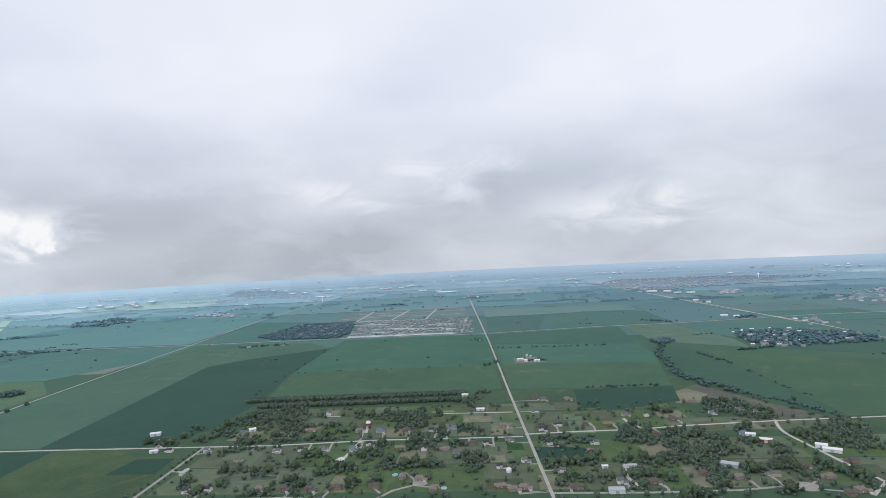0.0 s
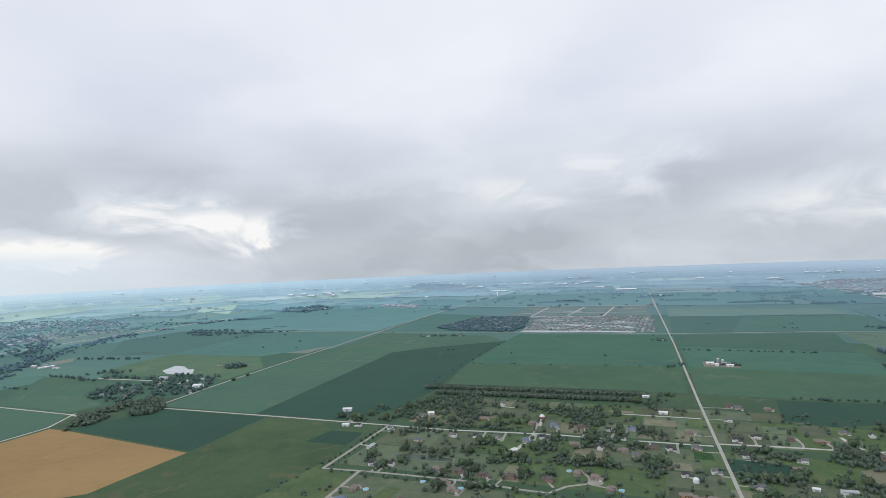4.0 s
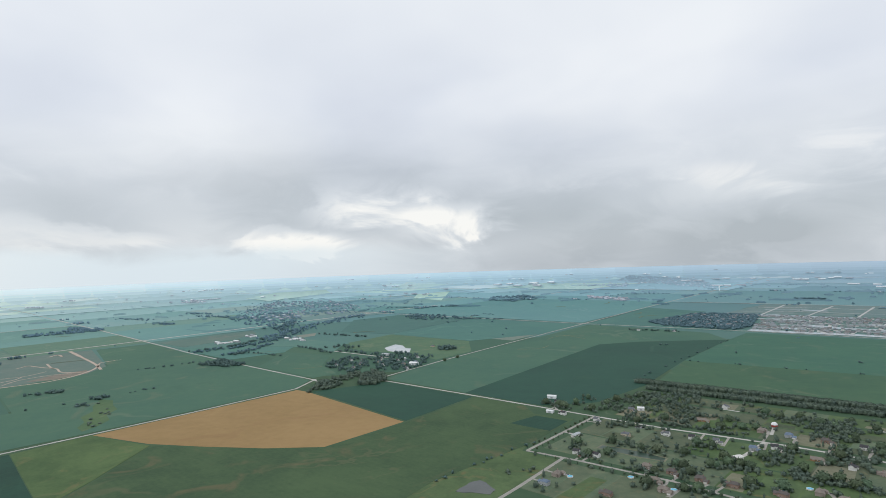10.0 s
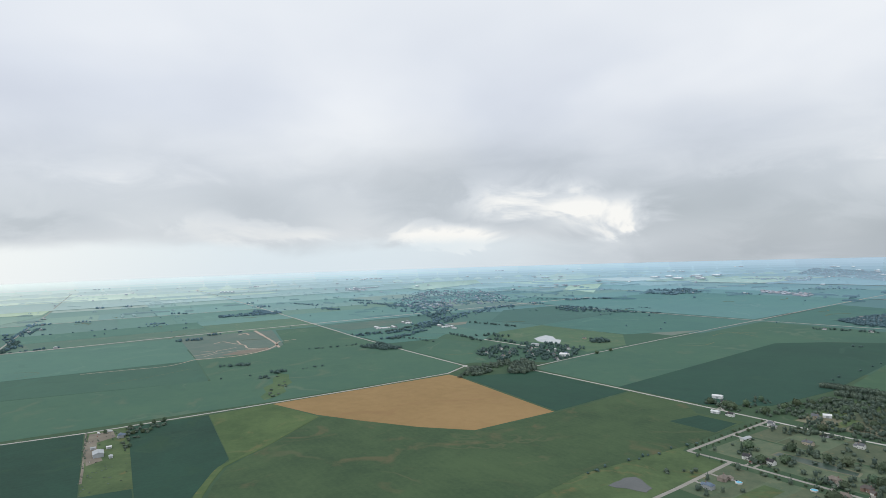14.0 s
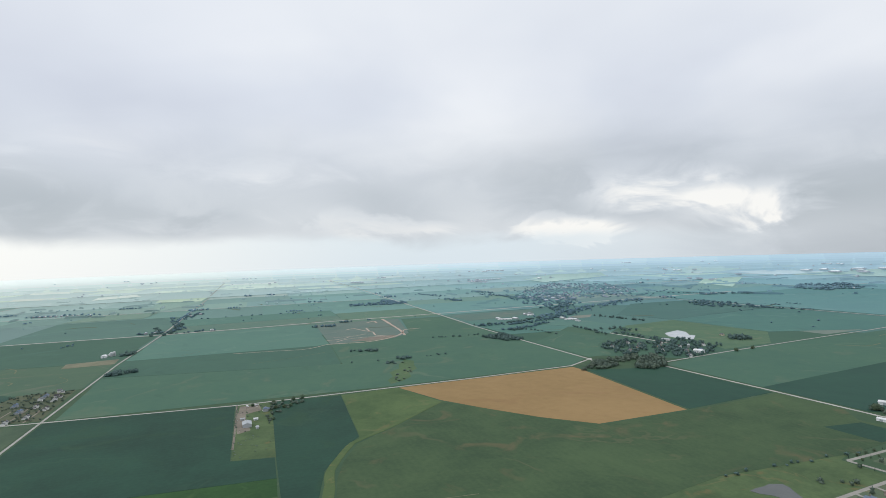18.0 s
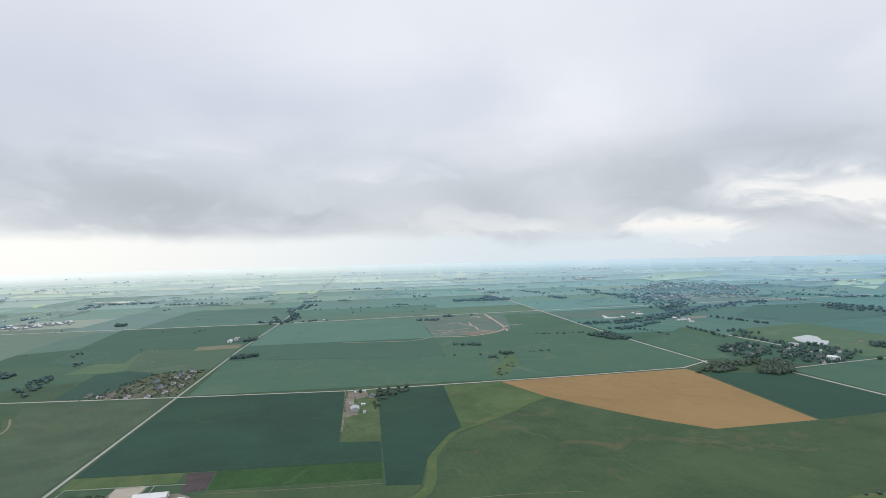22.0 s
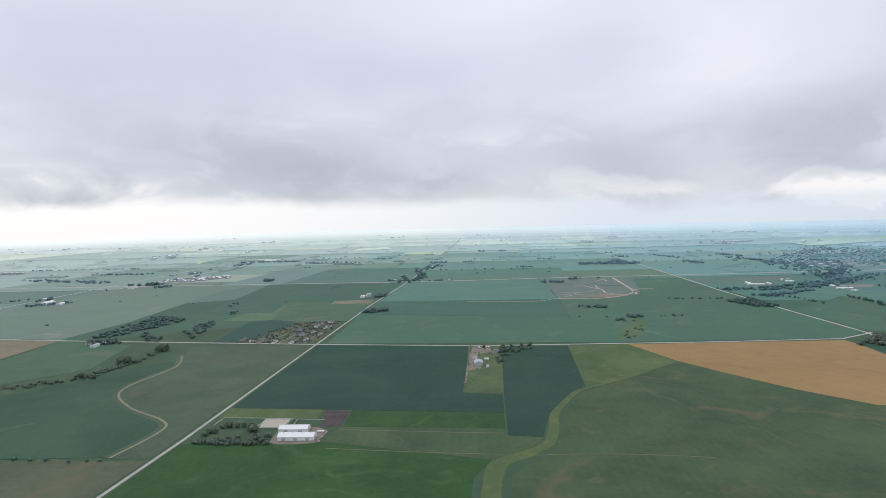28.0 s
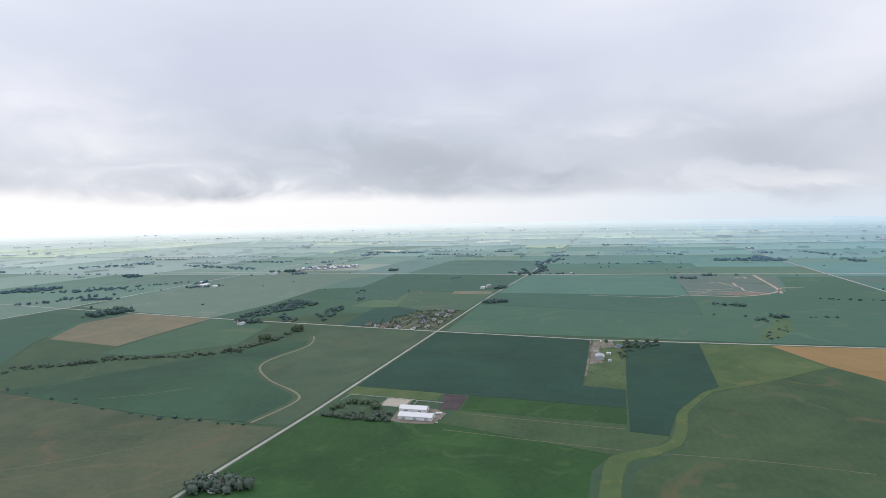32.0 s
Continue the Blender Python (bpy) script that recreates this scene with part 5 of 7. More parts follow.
for x, y, turn, long, deep, eave, walls, roof, label in (
    (-591, -164, 90, 30, 13, 3.8, WHITE_METAL, WHITE_METAL, "long white metal riding barn"),
    (-569, -155, 90, 36, 13.5, 3.8, WHITE_METAL, WHITE_METAL, "larger white metal barn with a low roof"),
    (-860, 34, 0, 18, 12, 4.2, GREY_METAL, GREY_METAL, "grey metal machine shed in a cluttered farmyard"),
    (-886, 47, 90, 6, 4.5, 2.6, WHITE_METAL, WHITE_METAL, "small white shed in a farmyard"),
    (-841, 47, 0, 6.5, 4, 2.5, WHITE_METAL, GREY_METAL, "small pale shed in a farmyard"),
    (-894, 29, 90, 6, 4, 2.5, WHITE_METAL, GREY_METAL, "small pale lean-to shed"),
    (-546, 872, 20, 15, 9, 4.4, WHITE_METAL, WHITE_METAL, "white metal barn behind a farmhouse"),
    (-499, 791, 10, 11, 7, 3.2, WHITE_METAL, WHITE_METAL, "white shed beside a road"),
    (-393, 885, 30, 10, 9, 3.6, WHITE_METAL, WHITE_METAL, "white shed among trees"),
    (-407, 708, 90, 16, 6, 2.8, DOOR, GREY_METAL, "long low grey shed beside a street"),
    (-212, 738, 70, 10, 9, 3.6, DOOR, DOOR, "pale workshop at the end of a long drive"),
    (-65, 1074, 0, 12, 7, 3.6, WHITE_METAL, WHITE_METAL, "white barn at a field edge"),
    (-34, 972, 0, 13, 7, 3.4, WHITE_METAL, WHITE_METAL, "white barn beside a lane"),
    (115, 759, 0, 14, 8, 3.4, WALLS[0], ROOFS[4], "low shed with a pinkish roof"),
    (120, 703, 0, 7, 5, 2.8, WHITE_METAL, WHITE_METAL, "small white shed on a lawn"),
    (149, 703, 5, 15, 6, 3.2, WHITE_METAL, GREY_METAL, "long white shed with a drive"),
    (263, 701, -30, 18, 10, 4.0, GREY_METAL, GREY_METAL, "grey metal barn on a lawn"),
    (341, 784, -25, 15, 9, 4.0, RED_PAINT, WHITE_METAL, "red barn with a white roof"),
    (332, 809, -20, 12, 8, 3.6, WHITE_METAL, WHITE_METAL, "white shed beside a house"),
    (396, 759, -30, 13, 9, 4.2, WHITE_METAL, WHITE_METAL, "white shed beside a lane"),
    (400, 743, -30, 20, 9, 4.0, WHITE_METAL, WHITE_METAL, "long white barn beside a lane"),
    (119, 632, 0, 16, 10, 4.0, WHITE_METAL, GREY_METAL, "pale garage building with a wide apron"),
    (53, 1418, 0, 16, 9, 4.0, WHITE_METAL, WHITE_METAL, "white farm barn with a white roof"),
    (92, 1396, 0, 14, 8, 4.0, WHITE_METAL, WHITE_METAL, "white farm shed beside barns"),
    (66, 1400, 90, 12, 8, 4.0, WHITE_METAL, WHITE_METAL, "white cattle shed in a farmyard"),
    (84, 1416, 0, 12, 7, 4.0, RED_PAINT, GREY_METAL, "small red barn with a grey roof"),
    (-1665, -282, 0, 20, 12, 5.0, WHITE_METAL, WHITE_METAL, "white barn on an open field"),
    (-1693, -270, 0, 16, 12, 5.0, WHITE_METAL, WHITE_METAL, "white farm shed beside barns"),
    (-987, 971, 20, 20, 13, 5.5, WHITE_METAL, WHITE_METAL, "white village barn among trees"),
    (-1151, 1029, 10, 22, 10, 4.5, WHITE_METAL, GREY_METAL, "pale village barn among trees"),
    (-1030, -664, 0, 16, 9, 4.0, WHITE_METAL, GREY_METAL, "pale farm barn beside trees"),
    (-1801, 909, 80, 48, 8, 3.0, WHITE_METAL, WHITE_METAL, "long white industrial shed"),
    (-1666, 1081, 80, 30, 9, 3.4, WHITE_METAL, WHITE_METAL, "long white shed beside creek woods"),
    (-1871, 1049, 80, 24, 9, 3.4, WHITE_METAL, WHITE_METAL, "white shed beside creek woods"),
    (-1617, 1083, 10, 18, 8, 3.4, WHITE_METAL, GREY_METAL, "pale shed beside creek woods"),
    (-1649, -1212, 0, 40, 20, 6.0, WHITE_METAL, WHITE_METAL, "white farm building along a road"),
    (-1630, -1158, 0, 20, 12, 5.0, WHITE_METAL, WHITE_METAL, "white farm shed along a road"),
    (-2050, -1190, 0, 36, 16, 6.0, WHITE_METAL, GREY_METAL, "pale farm building in open fields"),
):
    shed("barn" if long > 12 else "shed", x, y, turn, long, deep, eave, deep * 0.16, walls, roof, label, doors=max(1, int(long // 12)), lights=int(long // 9) if long > 16 else 0)

silo(6, 694, 3.4, 2.8, WHITE_METAL, WHITE_METAL, "squat white storage tank with a domed roof", "storage_tank")
silo(-211, 905, 4.2, 2.6, RED_PAINT, WHITE_METAL, "round red barn with a white domed roof", "round_barn")
for x, y, h in ((70, 1428, 10), (79, 1424, 8), (-1676, -268, 9), (-1684, -262, 9), (-1048, 1000, 6)):
    silo(x, y, 3.2, h, STEEL, STEEL, "tall grey grain silo in a farmyard")
for x, y in ((-338, 574), (-131, 690), (-68, 648), (-150, 666), (-285, 612), (-236, 606)):
    root = tagged(new("pool"), "round blue above-ground swimming pool", "pool")
    root.matrix_basis = pose(x, y, 0)
    part("rim", round_mesh("rim", [(3.4, 0), (3.4, 1.2), (3.15, 1.25), (3.1, 1.0)], DOOR), root)
    part("water", round_mesh("water", [(3.12, 0.9), (3.1, 1.05)], POOL), root)

# yards, arenas and drives
def yard(name, pts, mat, label, high=0.1):
    far = max((Vector(p) - HUB).length for p in pts) > FLAT - 300
    return tagged(new(name, finish(name, slab([Vector(p) for p in pts], 0.02, high + 0.3 if far else high, 90.0 if far else 0.0), mat)), label, "yard", kind="structure")


yard("arena", [(-626, -207), (-625, -178), (-600, -180), (-600, -206)], surface("pale_sand", (0.40, 0.365, 0.30), (0.50, 0.455, 0.38), 9, 1, bump=0.1), "pale sand riding arena", 0.5)
yard("barn_yard", [(-601, -182), (-600, -142), (-588, -128), (-572, -130), (-556, -134), (-553, -151), (-553, -168), (-557, -180)], DIRT, "worn gravel yard round white barns", 0.62)
yard("farm_yard", [(-988, 24), (-983, 77), (-709, 62), (-717, 12)], CROPS["pasture"], "scruffy farmyard grass with tracks", 0.1)
yard("farm_yard", [(-978, 27), (-976, 56), (-940, 58), (-925, 34), (-880, 34), (-836, 38), (-824, 20), (-900, 20)], DIRT, "worn dirt yard round sheds", 0.16)
yard("pond_bank", [(-362.5, 680), (-362.5, 696.5), (-313, 700.5), (-276.5, 696.5), (-274.5, 682), (-308, 677.5)], CROPS["tan"], "pale mown bank of a garden pond", 0.14)
yard("bare_lot", [(-307, 876), (-316, 911), (-289, 927), (-283, 891)], CROPS["tan"], "bare tan garden plot", 0.12)
yard("bare_lot", [(287, 1047), (336, 1085), (359, 1039), (330, 980), (290, 984)], CROPS["tan"], "dry tan house lot beside a field", 0.5)
yard("bare_lot", [(176, 777), (221, 804), (227, 755), (182, 734)], CROPS["tan"], "dry olive-tan meadow plot", 0.12)
# graded ground tones with a tenth of haze painted in
yard("subdivision_ground", [(-735, 2700), (-684, 3000), (-160, 3010), (-75, 1975), (-129, 1935), (-517, 1935), (-560, 2356)], surface("hazed_subdivision_ground", paler((0.070, 0.125, 0.092), 0.10, 7), paler((0.115, 0.155, 0.120), 0.10, 7), 45, 10, bump=0), "graded bare ground of a new subdivision", 0.1)
yard("yard_lots", [(-1043, -415), (-1255, -349), (-1262, -257), (-1033, -257)], CROPS["olive"], "patchy lots with young trees", 0.1)
yard("farm_yard", [(40, 1384), (38, 1450), (104, 1446), (112, 1384)], DIRT, "pale gravel farmyard between barns", 0.75)
yard("turning_circle", [(-98 + 9 * math.cos(k * 0.4488), 664 + 9 * math.sin(k * 0.4488)) for k in range(14)], CONCRETE, "round concrete turning circle", 0.28)
yard("turning_circle", [(317 + 13 * math.cos(k * 0.4488), 640 + 13 * math.sin(k * 0.4488)) for k in range(14)], CONCRETE, "round concrete turning circle", 0.28)
PALE_DIRT = surface("pale_reddish_dirt", (0.38, 0.31, 0.25), (0.52, 0.43, 0.36), 20, 3, bump=0)
yard("dirt_lot", [(-1600, 330), (-1570, 380), (-1600, 460), (-1650, 470), (-1640, 390)], DIRT, "reddish graded dirt in a field", 0.9)
for wide, pts in ((6, [(-1571, 262), (-1560, 320), (-1555, 365), (-1583, 426), (-1640, 480), (-1690, 508)]), (7, [(-2090, 547), (-1975, 537), (-1871, 527), (-1777, 519), (-1696, 508), (-1625, 495)]), (5, [(-1860, 434), (-1776, 425), (-1742, 429), (-1680, 421), (-1649, 436), (-1613, 466)]),
                  (4, [(-1850, 364), (-1868, 395), (-1807, 411), (-1759, 427)]), (5, [(-2010, 473), (-2035, 502), (-1985, 500)]), (4, [(-1690, 508), (-1742, 528), (-1753, 554), (-1755, 585)]), (3, [(-1600, 290), (-1640, 330), (-1650, 395), (-1625, 450)]),
                  (3, [(-1700, 300), (-1690, 350), (-1720, 400)]), (3, [(-1640, 270), (-1655, 320), (-1690, 345)]), (3, [(-1571, 262), (-1520, 200), (-1530, 120), (-1545, 20)])):
    road("dirt_track", pts, wide, PALE_DIRT, "pale bulldozed earth track", curve=True, high=1.0, category="track")
yard("hay_patch", [(-1018, 286), (-1050, 288), (-1078, 306), (-1120, 312), (-1150, 340), (-1190, 350), (-1245, 380), (-1215, 392), (-1170, 378), (-1130, 372), (-1100, 345), (-1060, 338), (-1035, 314)], crop_at("hay", 1200, 18), "light green wet patch in a corn field", 0.95)
woods("bushes", filled([(-1020, 288), (-1080, 304), (-1200, 356), (-1240, 382), (-1120, 366), (-1040, 318)], 24, 4, 6), "low bushes in a wet patch", WOODS, low=True)
for k in range(6):
    road("driveway", [(-1034, -398 + 24 * k), (-1090, -390 + 23 * k), (-1150 + 4 * k, -378 + 20 * k)], 2.6, DIRT, "long pale dirt drive across open lots", high=0.2, category="driveway")
yard("stubble_strip", [(-1600, -350), (-1617, -240), (-1544, -240), (-1533, -345)], CROPS["tan"], "tan harvested strip beside a farm", 0.95)
LANES = [[(-433, 811), (-426, 619)], [(-426, 619), (-376, 624), (-246, 629), (-165, 622), (-104, 659)], [(-376, 624), (-367, 517)], [(-97, 958), (20, 957)], [(33, 838), (165, 848)],
         [(215, 853), (393, 875), (552, 884)], [(51, 632), (153, 630), (246, 633), (317, 639)], [(394, 873), (382, 825), (386, 768), (401, 649)], [(-560, 811), (-333, 811), (-179, 826), (30, 828)],
         [(50, 636), (19, 1070)]]


def line_gap(p, line):
    """How far a point lies from a line of points."""
    best = 1e9
    for a, b in zip(line, line[1:]):
        a, b = Vector(a), Vector(b)
        t = max(0.0, min(1.0, (p - a).dot(b - a) / (b - a).length_squared))
        best = min(best, (a.lerp(b, t) - p).length)
    return best


def nearest(p):
    best = None
    for lane in LANES:
        for a, b in zip(lane, lane[1:]):
            a, b = Vector(a), Vector(b)
            t = max(0.0, min(1.0, (p - a).dot(b - a) / (b - a).length_squared))
            q = a.lerp(b, t)
            if best is None or (q - p).length < (best - p).length:
                best = q
    return best


for x, y, style, turn, grow in homes:
    p = Vector((x, y))
    q = nearest(p)
    d = (q - p).length
    if 9 < d < 48:
        g = p + Vector((math.cos(radians(turn)), math.sin(radians(turn)))) * 9 + Vector((math.sin(radians(turn)), -math.cos(radians(turn)))) * 8
        side = Vector((q.x - p.x, q.y - p.y)).normalized()
        q = nearest(g)
        road("driveway", [g - side * 3, g.lerp(q, 0.5) + Vector((side.y, -side.x)) * house_rng.uniform(-3, 3), q], [5.0, 2.8, 3.0], CONCRETE if d < 45 else GRAVEL, "pale driveway from street to garage", high=0.2, category="driveway")
for pts, wide in (([(-204, 822), (-208, 775), (-212, 745)], 5), ([(-294, 960), (-270, 958)], 4), ([(-992, 23), (-928, 21), (-822, 17), (-760, 14)], 2.6), ([(-500, 812), (-520, 838)], 4),
                  ([(-205, 862), (-210, 898)], 4), ([(149, 640), (140, 672), (142, 700)], 4), ([(200, 857), (190, 880), (186, 905)], 4), ([(-407, 712), (-429, 716)], 4),
                  ([(-560, -130), (-560, -175)], 5), ([(-388, -262), (-388, -284)], 4), ([(-1421, 1024), (-1393, 1011), (-1320, 1001), (-1224, 1005), (-1120, 1008)], 6)):
    road("driveway", pts, wide, DIRT if wide < 3 else GRAVEL, "pale gravel drive", curve=True, high=0.55 if pts[0][0] < -1100 else 0.24, category="driveway")
# grass waterways: winding bands between crops
road("grass_waterway", [(-858, 324), (-774, 229), (-726, 163), (-709, 148), (-660, 123), (-629, 111), (-589, 104), (-550, 93), (-527, 72), (-505, 44), (-472, 36), (-430, 32), (-380, 28)],
     [w for w in (4, 6, 7, 8, 9, 10, 11, 12, 15, 16, 15, 14, 14) for _ in range(6)][:73], WATERWAY, "winding light green grass waterway", curve=True, high=0.9, category="grass strip")
road("field_margin", [(-946, -460), (-869, -432), (-750, -443), (-677, -392), (-626, -323), (-592, -307), (-523, -319)], 15.0, CROPS["soy_grey"], "grey-green field margin beside a path", curve=True, high=0.87, category="grass strip")
road("field_path", [(-946, -460), (-869, -432), (-750, -443), (-677, -392), (-626, -323), (-592, -307), (-523, -319)], 3.0, surface("dry_grass_path", (0.19, 0.19, 0.12), (0.26, 0.25, 0.16), 20, 3), "winding path of dry grass round a field", curve=True, high=0.9, category="path")
road("ditch_bank", [(-422, 578), (-420, 545), (-417, 513), (-414, 462), (-411, 430), (-404, 360)], 5.0, CROPS["pasture"], "overgrown ditch bank", curve=True, high=0.5, category="ditch")
PALE_TRACK = surface("pale_field_track", (0.12, 0.145, 0.085), (0.175, 0.19, 0.115), 20, 3, bump=0)
for pts in ([(-523, 87), (-522, 162), (-513, 234)], [(-542, -120), (-530, -21), (-524, 47)], [(-592, -119), (-580, 8), (-577, 53)], [(-601, -658), (-647, -640)], [(-561, -546), (-590, -500), (-622, -465)], [(-378, -465), (-414, -417), (-448, -383)],
            [(-1291, -518), (-1408, -498), (-1548, -442)], [(-1486, -605), (-1423, -556)], [(-1493, -528), (-1431, -475)], [(-1320, -319), (-1370, -295), (-1426, -323)], [(284, 2509), (292, 2212), (310, 1990)],
            [(-1370, 60), (-1400, 150), (-1440, 235)], [(-1590, -100), (-1640, -60), (-1680, -110)]):
    road("field_track", pts, 1.3, PALE_TRACK, "faint pale track across a crop", curve=True, high=0.95, category="track")
stroke_rng = random.Random(57)
for _ in range(46):
    a, d = radians(stroke_rng.uniform(-36, 128)), stroke_rng.uniform(1350, 3300)
    x, y, lean, long = -math.sin(a) * d, math.cos(a) * d, stroke_rng.uniform(0, 6.283), stroke_rng.uniform(40, 130)
    if -760 < x < -60 and y > 1900 or y < 1120 and x > -1000:
        continue
    ux, uy, bow = math.cos(lean), math.sin(lean), stroke_rng.uniform(-0.25, 0.25)
    road("field_track", [(x, y), (x + ux * long * 0.5 - uy * long * bow, y + uy * long * 0.5 + ux * long * bow), (x + ux * long, y + uy * long)], 3.0, PALE_TRACK, "faint pale washed streak in a crop", curve=True, high=0.95, category="track")
# lots of the residential strip
lot_rng = random.Random(21)
for y0, y1 in ((515, 612), (640, 722), (726, 806), (836, 900), (902, 952), (962, 1010)):
    x = -415.0
    while x < 470:
        wide = lot_rng.uniform(30, 62)
        if not (y0 < 620 and x > -40) and not (y0 > 900 and x > 240):
            cut = lot_rng.uniform(0.3, 0.8)
            pts = [Vector(p) for p in ((x, y0), (x + wide, y0), (x + wide, y1), (x, y1))]
            mat = LAWN if lot_rng.random() < 0.6 else CROPS["pasture"] if lot_rng.random() < 0.6 else CROPS["hay"]
            yard("lawn", pts, mat, "mown garden lot with worn patches", 0.06)
            if lot_rng.random() < 0.45:
                ym = y0 + (y1 - y0) * cut
                yard("lawn", [(x + 2, y0 + 2), (x + wide * 0.8, y0 + 2), (x + wide * 0.75, ym), (x + 3, ym)], lot_rng.choice((LAWN, CROPS["pasture"], CROPS["tan"], CROPS["olive"])), "unmown yellowish part of a garden lot", 0.09)
        x += wide
field("soy_dark", [(40, 738), (38, 785), (112, 776), (112, 736)], 1.0)
field("vivid", [(5, 771), (5, 800), (27, 800), (30, 771)], 1.0)

# trees of the residential strip and the farmyards
CLUMPS_WEST = [(-389, 778), (-381, 805), (-369, 818), (-345, 816), (-342, 852), (-335, 881), (-313, 882), (-337, 919), (-375, 953), (-389, 931), (-424, 957), (-435, 935), (-446, 913), (-448, 883), (-491, 858), (-439, 859), (-452, 838), (-493, 902), (-509, 833), (-495, 827), (-534, 833), (-333, 712), (-353, 709), (-387, 679), (-385, 661), (-314, 705), (-296, 708), (-266, 719), (-259, 676), (-279, 656), (-266, 762), (-248, 764), (-223, 729), (-223, 698), (-214, 712), (-250, 674), (-280, 843), (-265, 852), (-267, 896), (-355, 646), (-339, 665), (-286, 630), (-270, 640), (-238, 660), (-262, 599), (-227, 610), (-215, 617), (-228, 695)]
CLUMPS_MID = [(-241, 867), (-227, 875), (-236, 964), (-214, 952), (-166, 922), (-163, 946), (-146, 945), (-135, 930), (-143, 894), (-191, 965), (-132, 977), (-190, 758), (-177, 766), (-169, 804), (-145, 740), (-151, 722), (-124, 719), (-111, 727), (-96, 718), (-88, 723), (-122, 808), (-123, 841), (-100, 821), (-102, 782), (-90, 870), (-63, 878), (-47, 863), (-33, 848), (-48, 749), (-40, 730), (-32, 747), (-23, 741), (-117, 891), (-85, 847), (-191, 711), (-201, 712), (-180, 664), (-181, 651), (-127, 782), (-56, 797), (-69, 799), (-55, 1022), (-45, 1051), (-50, 1002), (-76, 1033), (-101, 950), (-31, 1096), (-150, 671), (-99, 675)]
CLUMPS_EAST = [(172, 851), (191, 868), (174, 825), (191, 824), (206, 840), (231, 855), (239, 829), (248, 811), (265, 818), (277, 809), (229, 781), (231, 759), (234, 738), (236, 706), (238, 688), (236, 661), (238, 650), (217, 631), (172, 728), (190, 727), (209, 733), (221, 726), (187, 709), (162, 674), (150, 675), (175, 674), (186, 663), (98, 805), (107, 797), (89, 814), (70, 807), (62, 800), (59, 715), (75, 717), (91, 720), (108, 725), (118, 745), (149, 726), (122, 671), (76, 673), (63, 657), (96, 666), (150, 643), (159, 625), (198, 620), (209, 619), (186, 618), (245, 945), (259, 932)]
CLUMPS_FAR_EAST = [(342, 969), (360, 979), (335, 982), (385, 953), (398, 930), (402, 909), (388, 890), (343, 847), (330, 839), (321, 783), (328, 782), (341, 767), (261, 750), (278, 771), (285, 763), (284, 749), (248, 744), (232, 719), (237, 706), (237, 683), (237, 661), (235, 645), (337, 739), (324, 702), (332, 701), (330, 690), (312, 691), (287, 704), (281, 681), (292, 686), (368, 700), (363, 706), (371, 682), (375, 676), (383, 676), (384, 665), (388, 654), (329, 667), (342, 670), (291, 633), (296, 628), (395, 809), (408, 808), (410, 792), (419, 791), (419, 776), (483, 881), (482, 853), (482, 836)]
extra = []
for group in (CLUMPS_WEST, CLUMPS_MID, CLUMPS_EAST, CLUMPS_FAR_EAST):
    for x, y in group:
        if min(math.hypot(x - h[0], y - h[1]) for h in homes) > 9 and (nearest(Vector((x, y))) - Vector((x, y))).length > 6:
            tree(x, y, tree_rng.uniform(8, 12.5))
        for _ in range(tree_rng.randint(5, 9)):
            a, d = tree_rng.uniform(0, 6.283), tree_rng.uniform(2, 15)
            extra.append((x + d * math.cos(a), y + d * math.sin(a), tree_rng.uniform(3.2, 8.0), tree_rng.uniform(2.8, 6.0)))
for _ in range(900):
    extra.append((tree_rng.uniform(-415, 480), tree_rng.uniform(520, 1010), tree_rng.choice((3, 4, 5, 7, 9)) * tree_rng.uniform(0.8, 1.2), tree_rng.uniform(2.5, 6.5)))
for a, b in (((-440, 990), (-330, 935)), ((-330, 830), (-240, 835)), ((235, 730), (240, 645)), ((165, 850), (240, 760)), ((175, 728), (235, 732)), ((40, 730), (112, 728)), ((430, 800), (490, 870)), ((-150, 715), (-80, 722)),
             ((400, 640), (500, 560)), ((350, 930), (400, 890)), ((-60, 745), (-25, 742)), ((300, 700), (350, 690)), ((-330, 900), (-260, 905)), ((-170, 945), (-120, 935))):
    extra += along(a, b, 2.6, 4.0, 6, 5)
for poly in ([(-395, 778), (-325, 790), (-300, 880), (-330, 930), (-380, 962), (-452, 965), (-455, 890), (-420, 850), (-390, 840)], [(-250, 955), (-205, 962), (-130, 985), (-110, 930), (-170, 915), (-240, 930)],
             [(165, 850), (240, 830), (280, 815), (250, 720), (240, 640), (215, 640), (225, 730), (200, 780)], [(400, 800), (460, 885), (490, 860), (480, 760), (430, 740)], [(-190, 770), (-165, 805), (-160, 760), (-185, 745)],
             [(40, 720), (112, 724), (112, 734), (40, 736)], [(-125, 790), (-95, 825), (-100, 860), (-128, 840)]):
    extra += filled(poly, 10.5, 6.6, 5.0)
for poly in ([(47, 718), (113, 742), (112, 719), (49, 696)], [(44, 821), (88, 826), (108, 805), (106, 764), (71, 772), (54, 796)], [(161, 839), (189, 858), (215, 835), (203, 780), (177, 777), (157, 801)],
             [(163, 773), (174, 777), (178, 739), (206, 729), (240, 743), (230, 713), (197, 699), (168, 712)], [(221, 842), (277, 851), (302, 803), (271, 726), (231, 716), (220, 753), (219, 797)],
             [(238, 703), (265, 711), (241, 633), (218, 643)], [(330, 746), (358, 755), (327, 681), (306, 674), (307, 691)], [(439, 830), (493, 886), (511, 865), (466, 759), (433, 736), (415, 762)]):
    extra += filled(poly, 9.4, 7.0, 5.2)
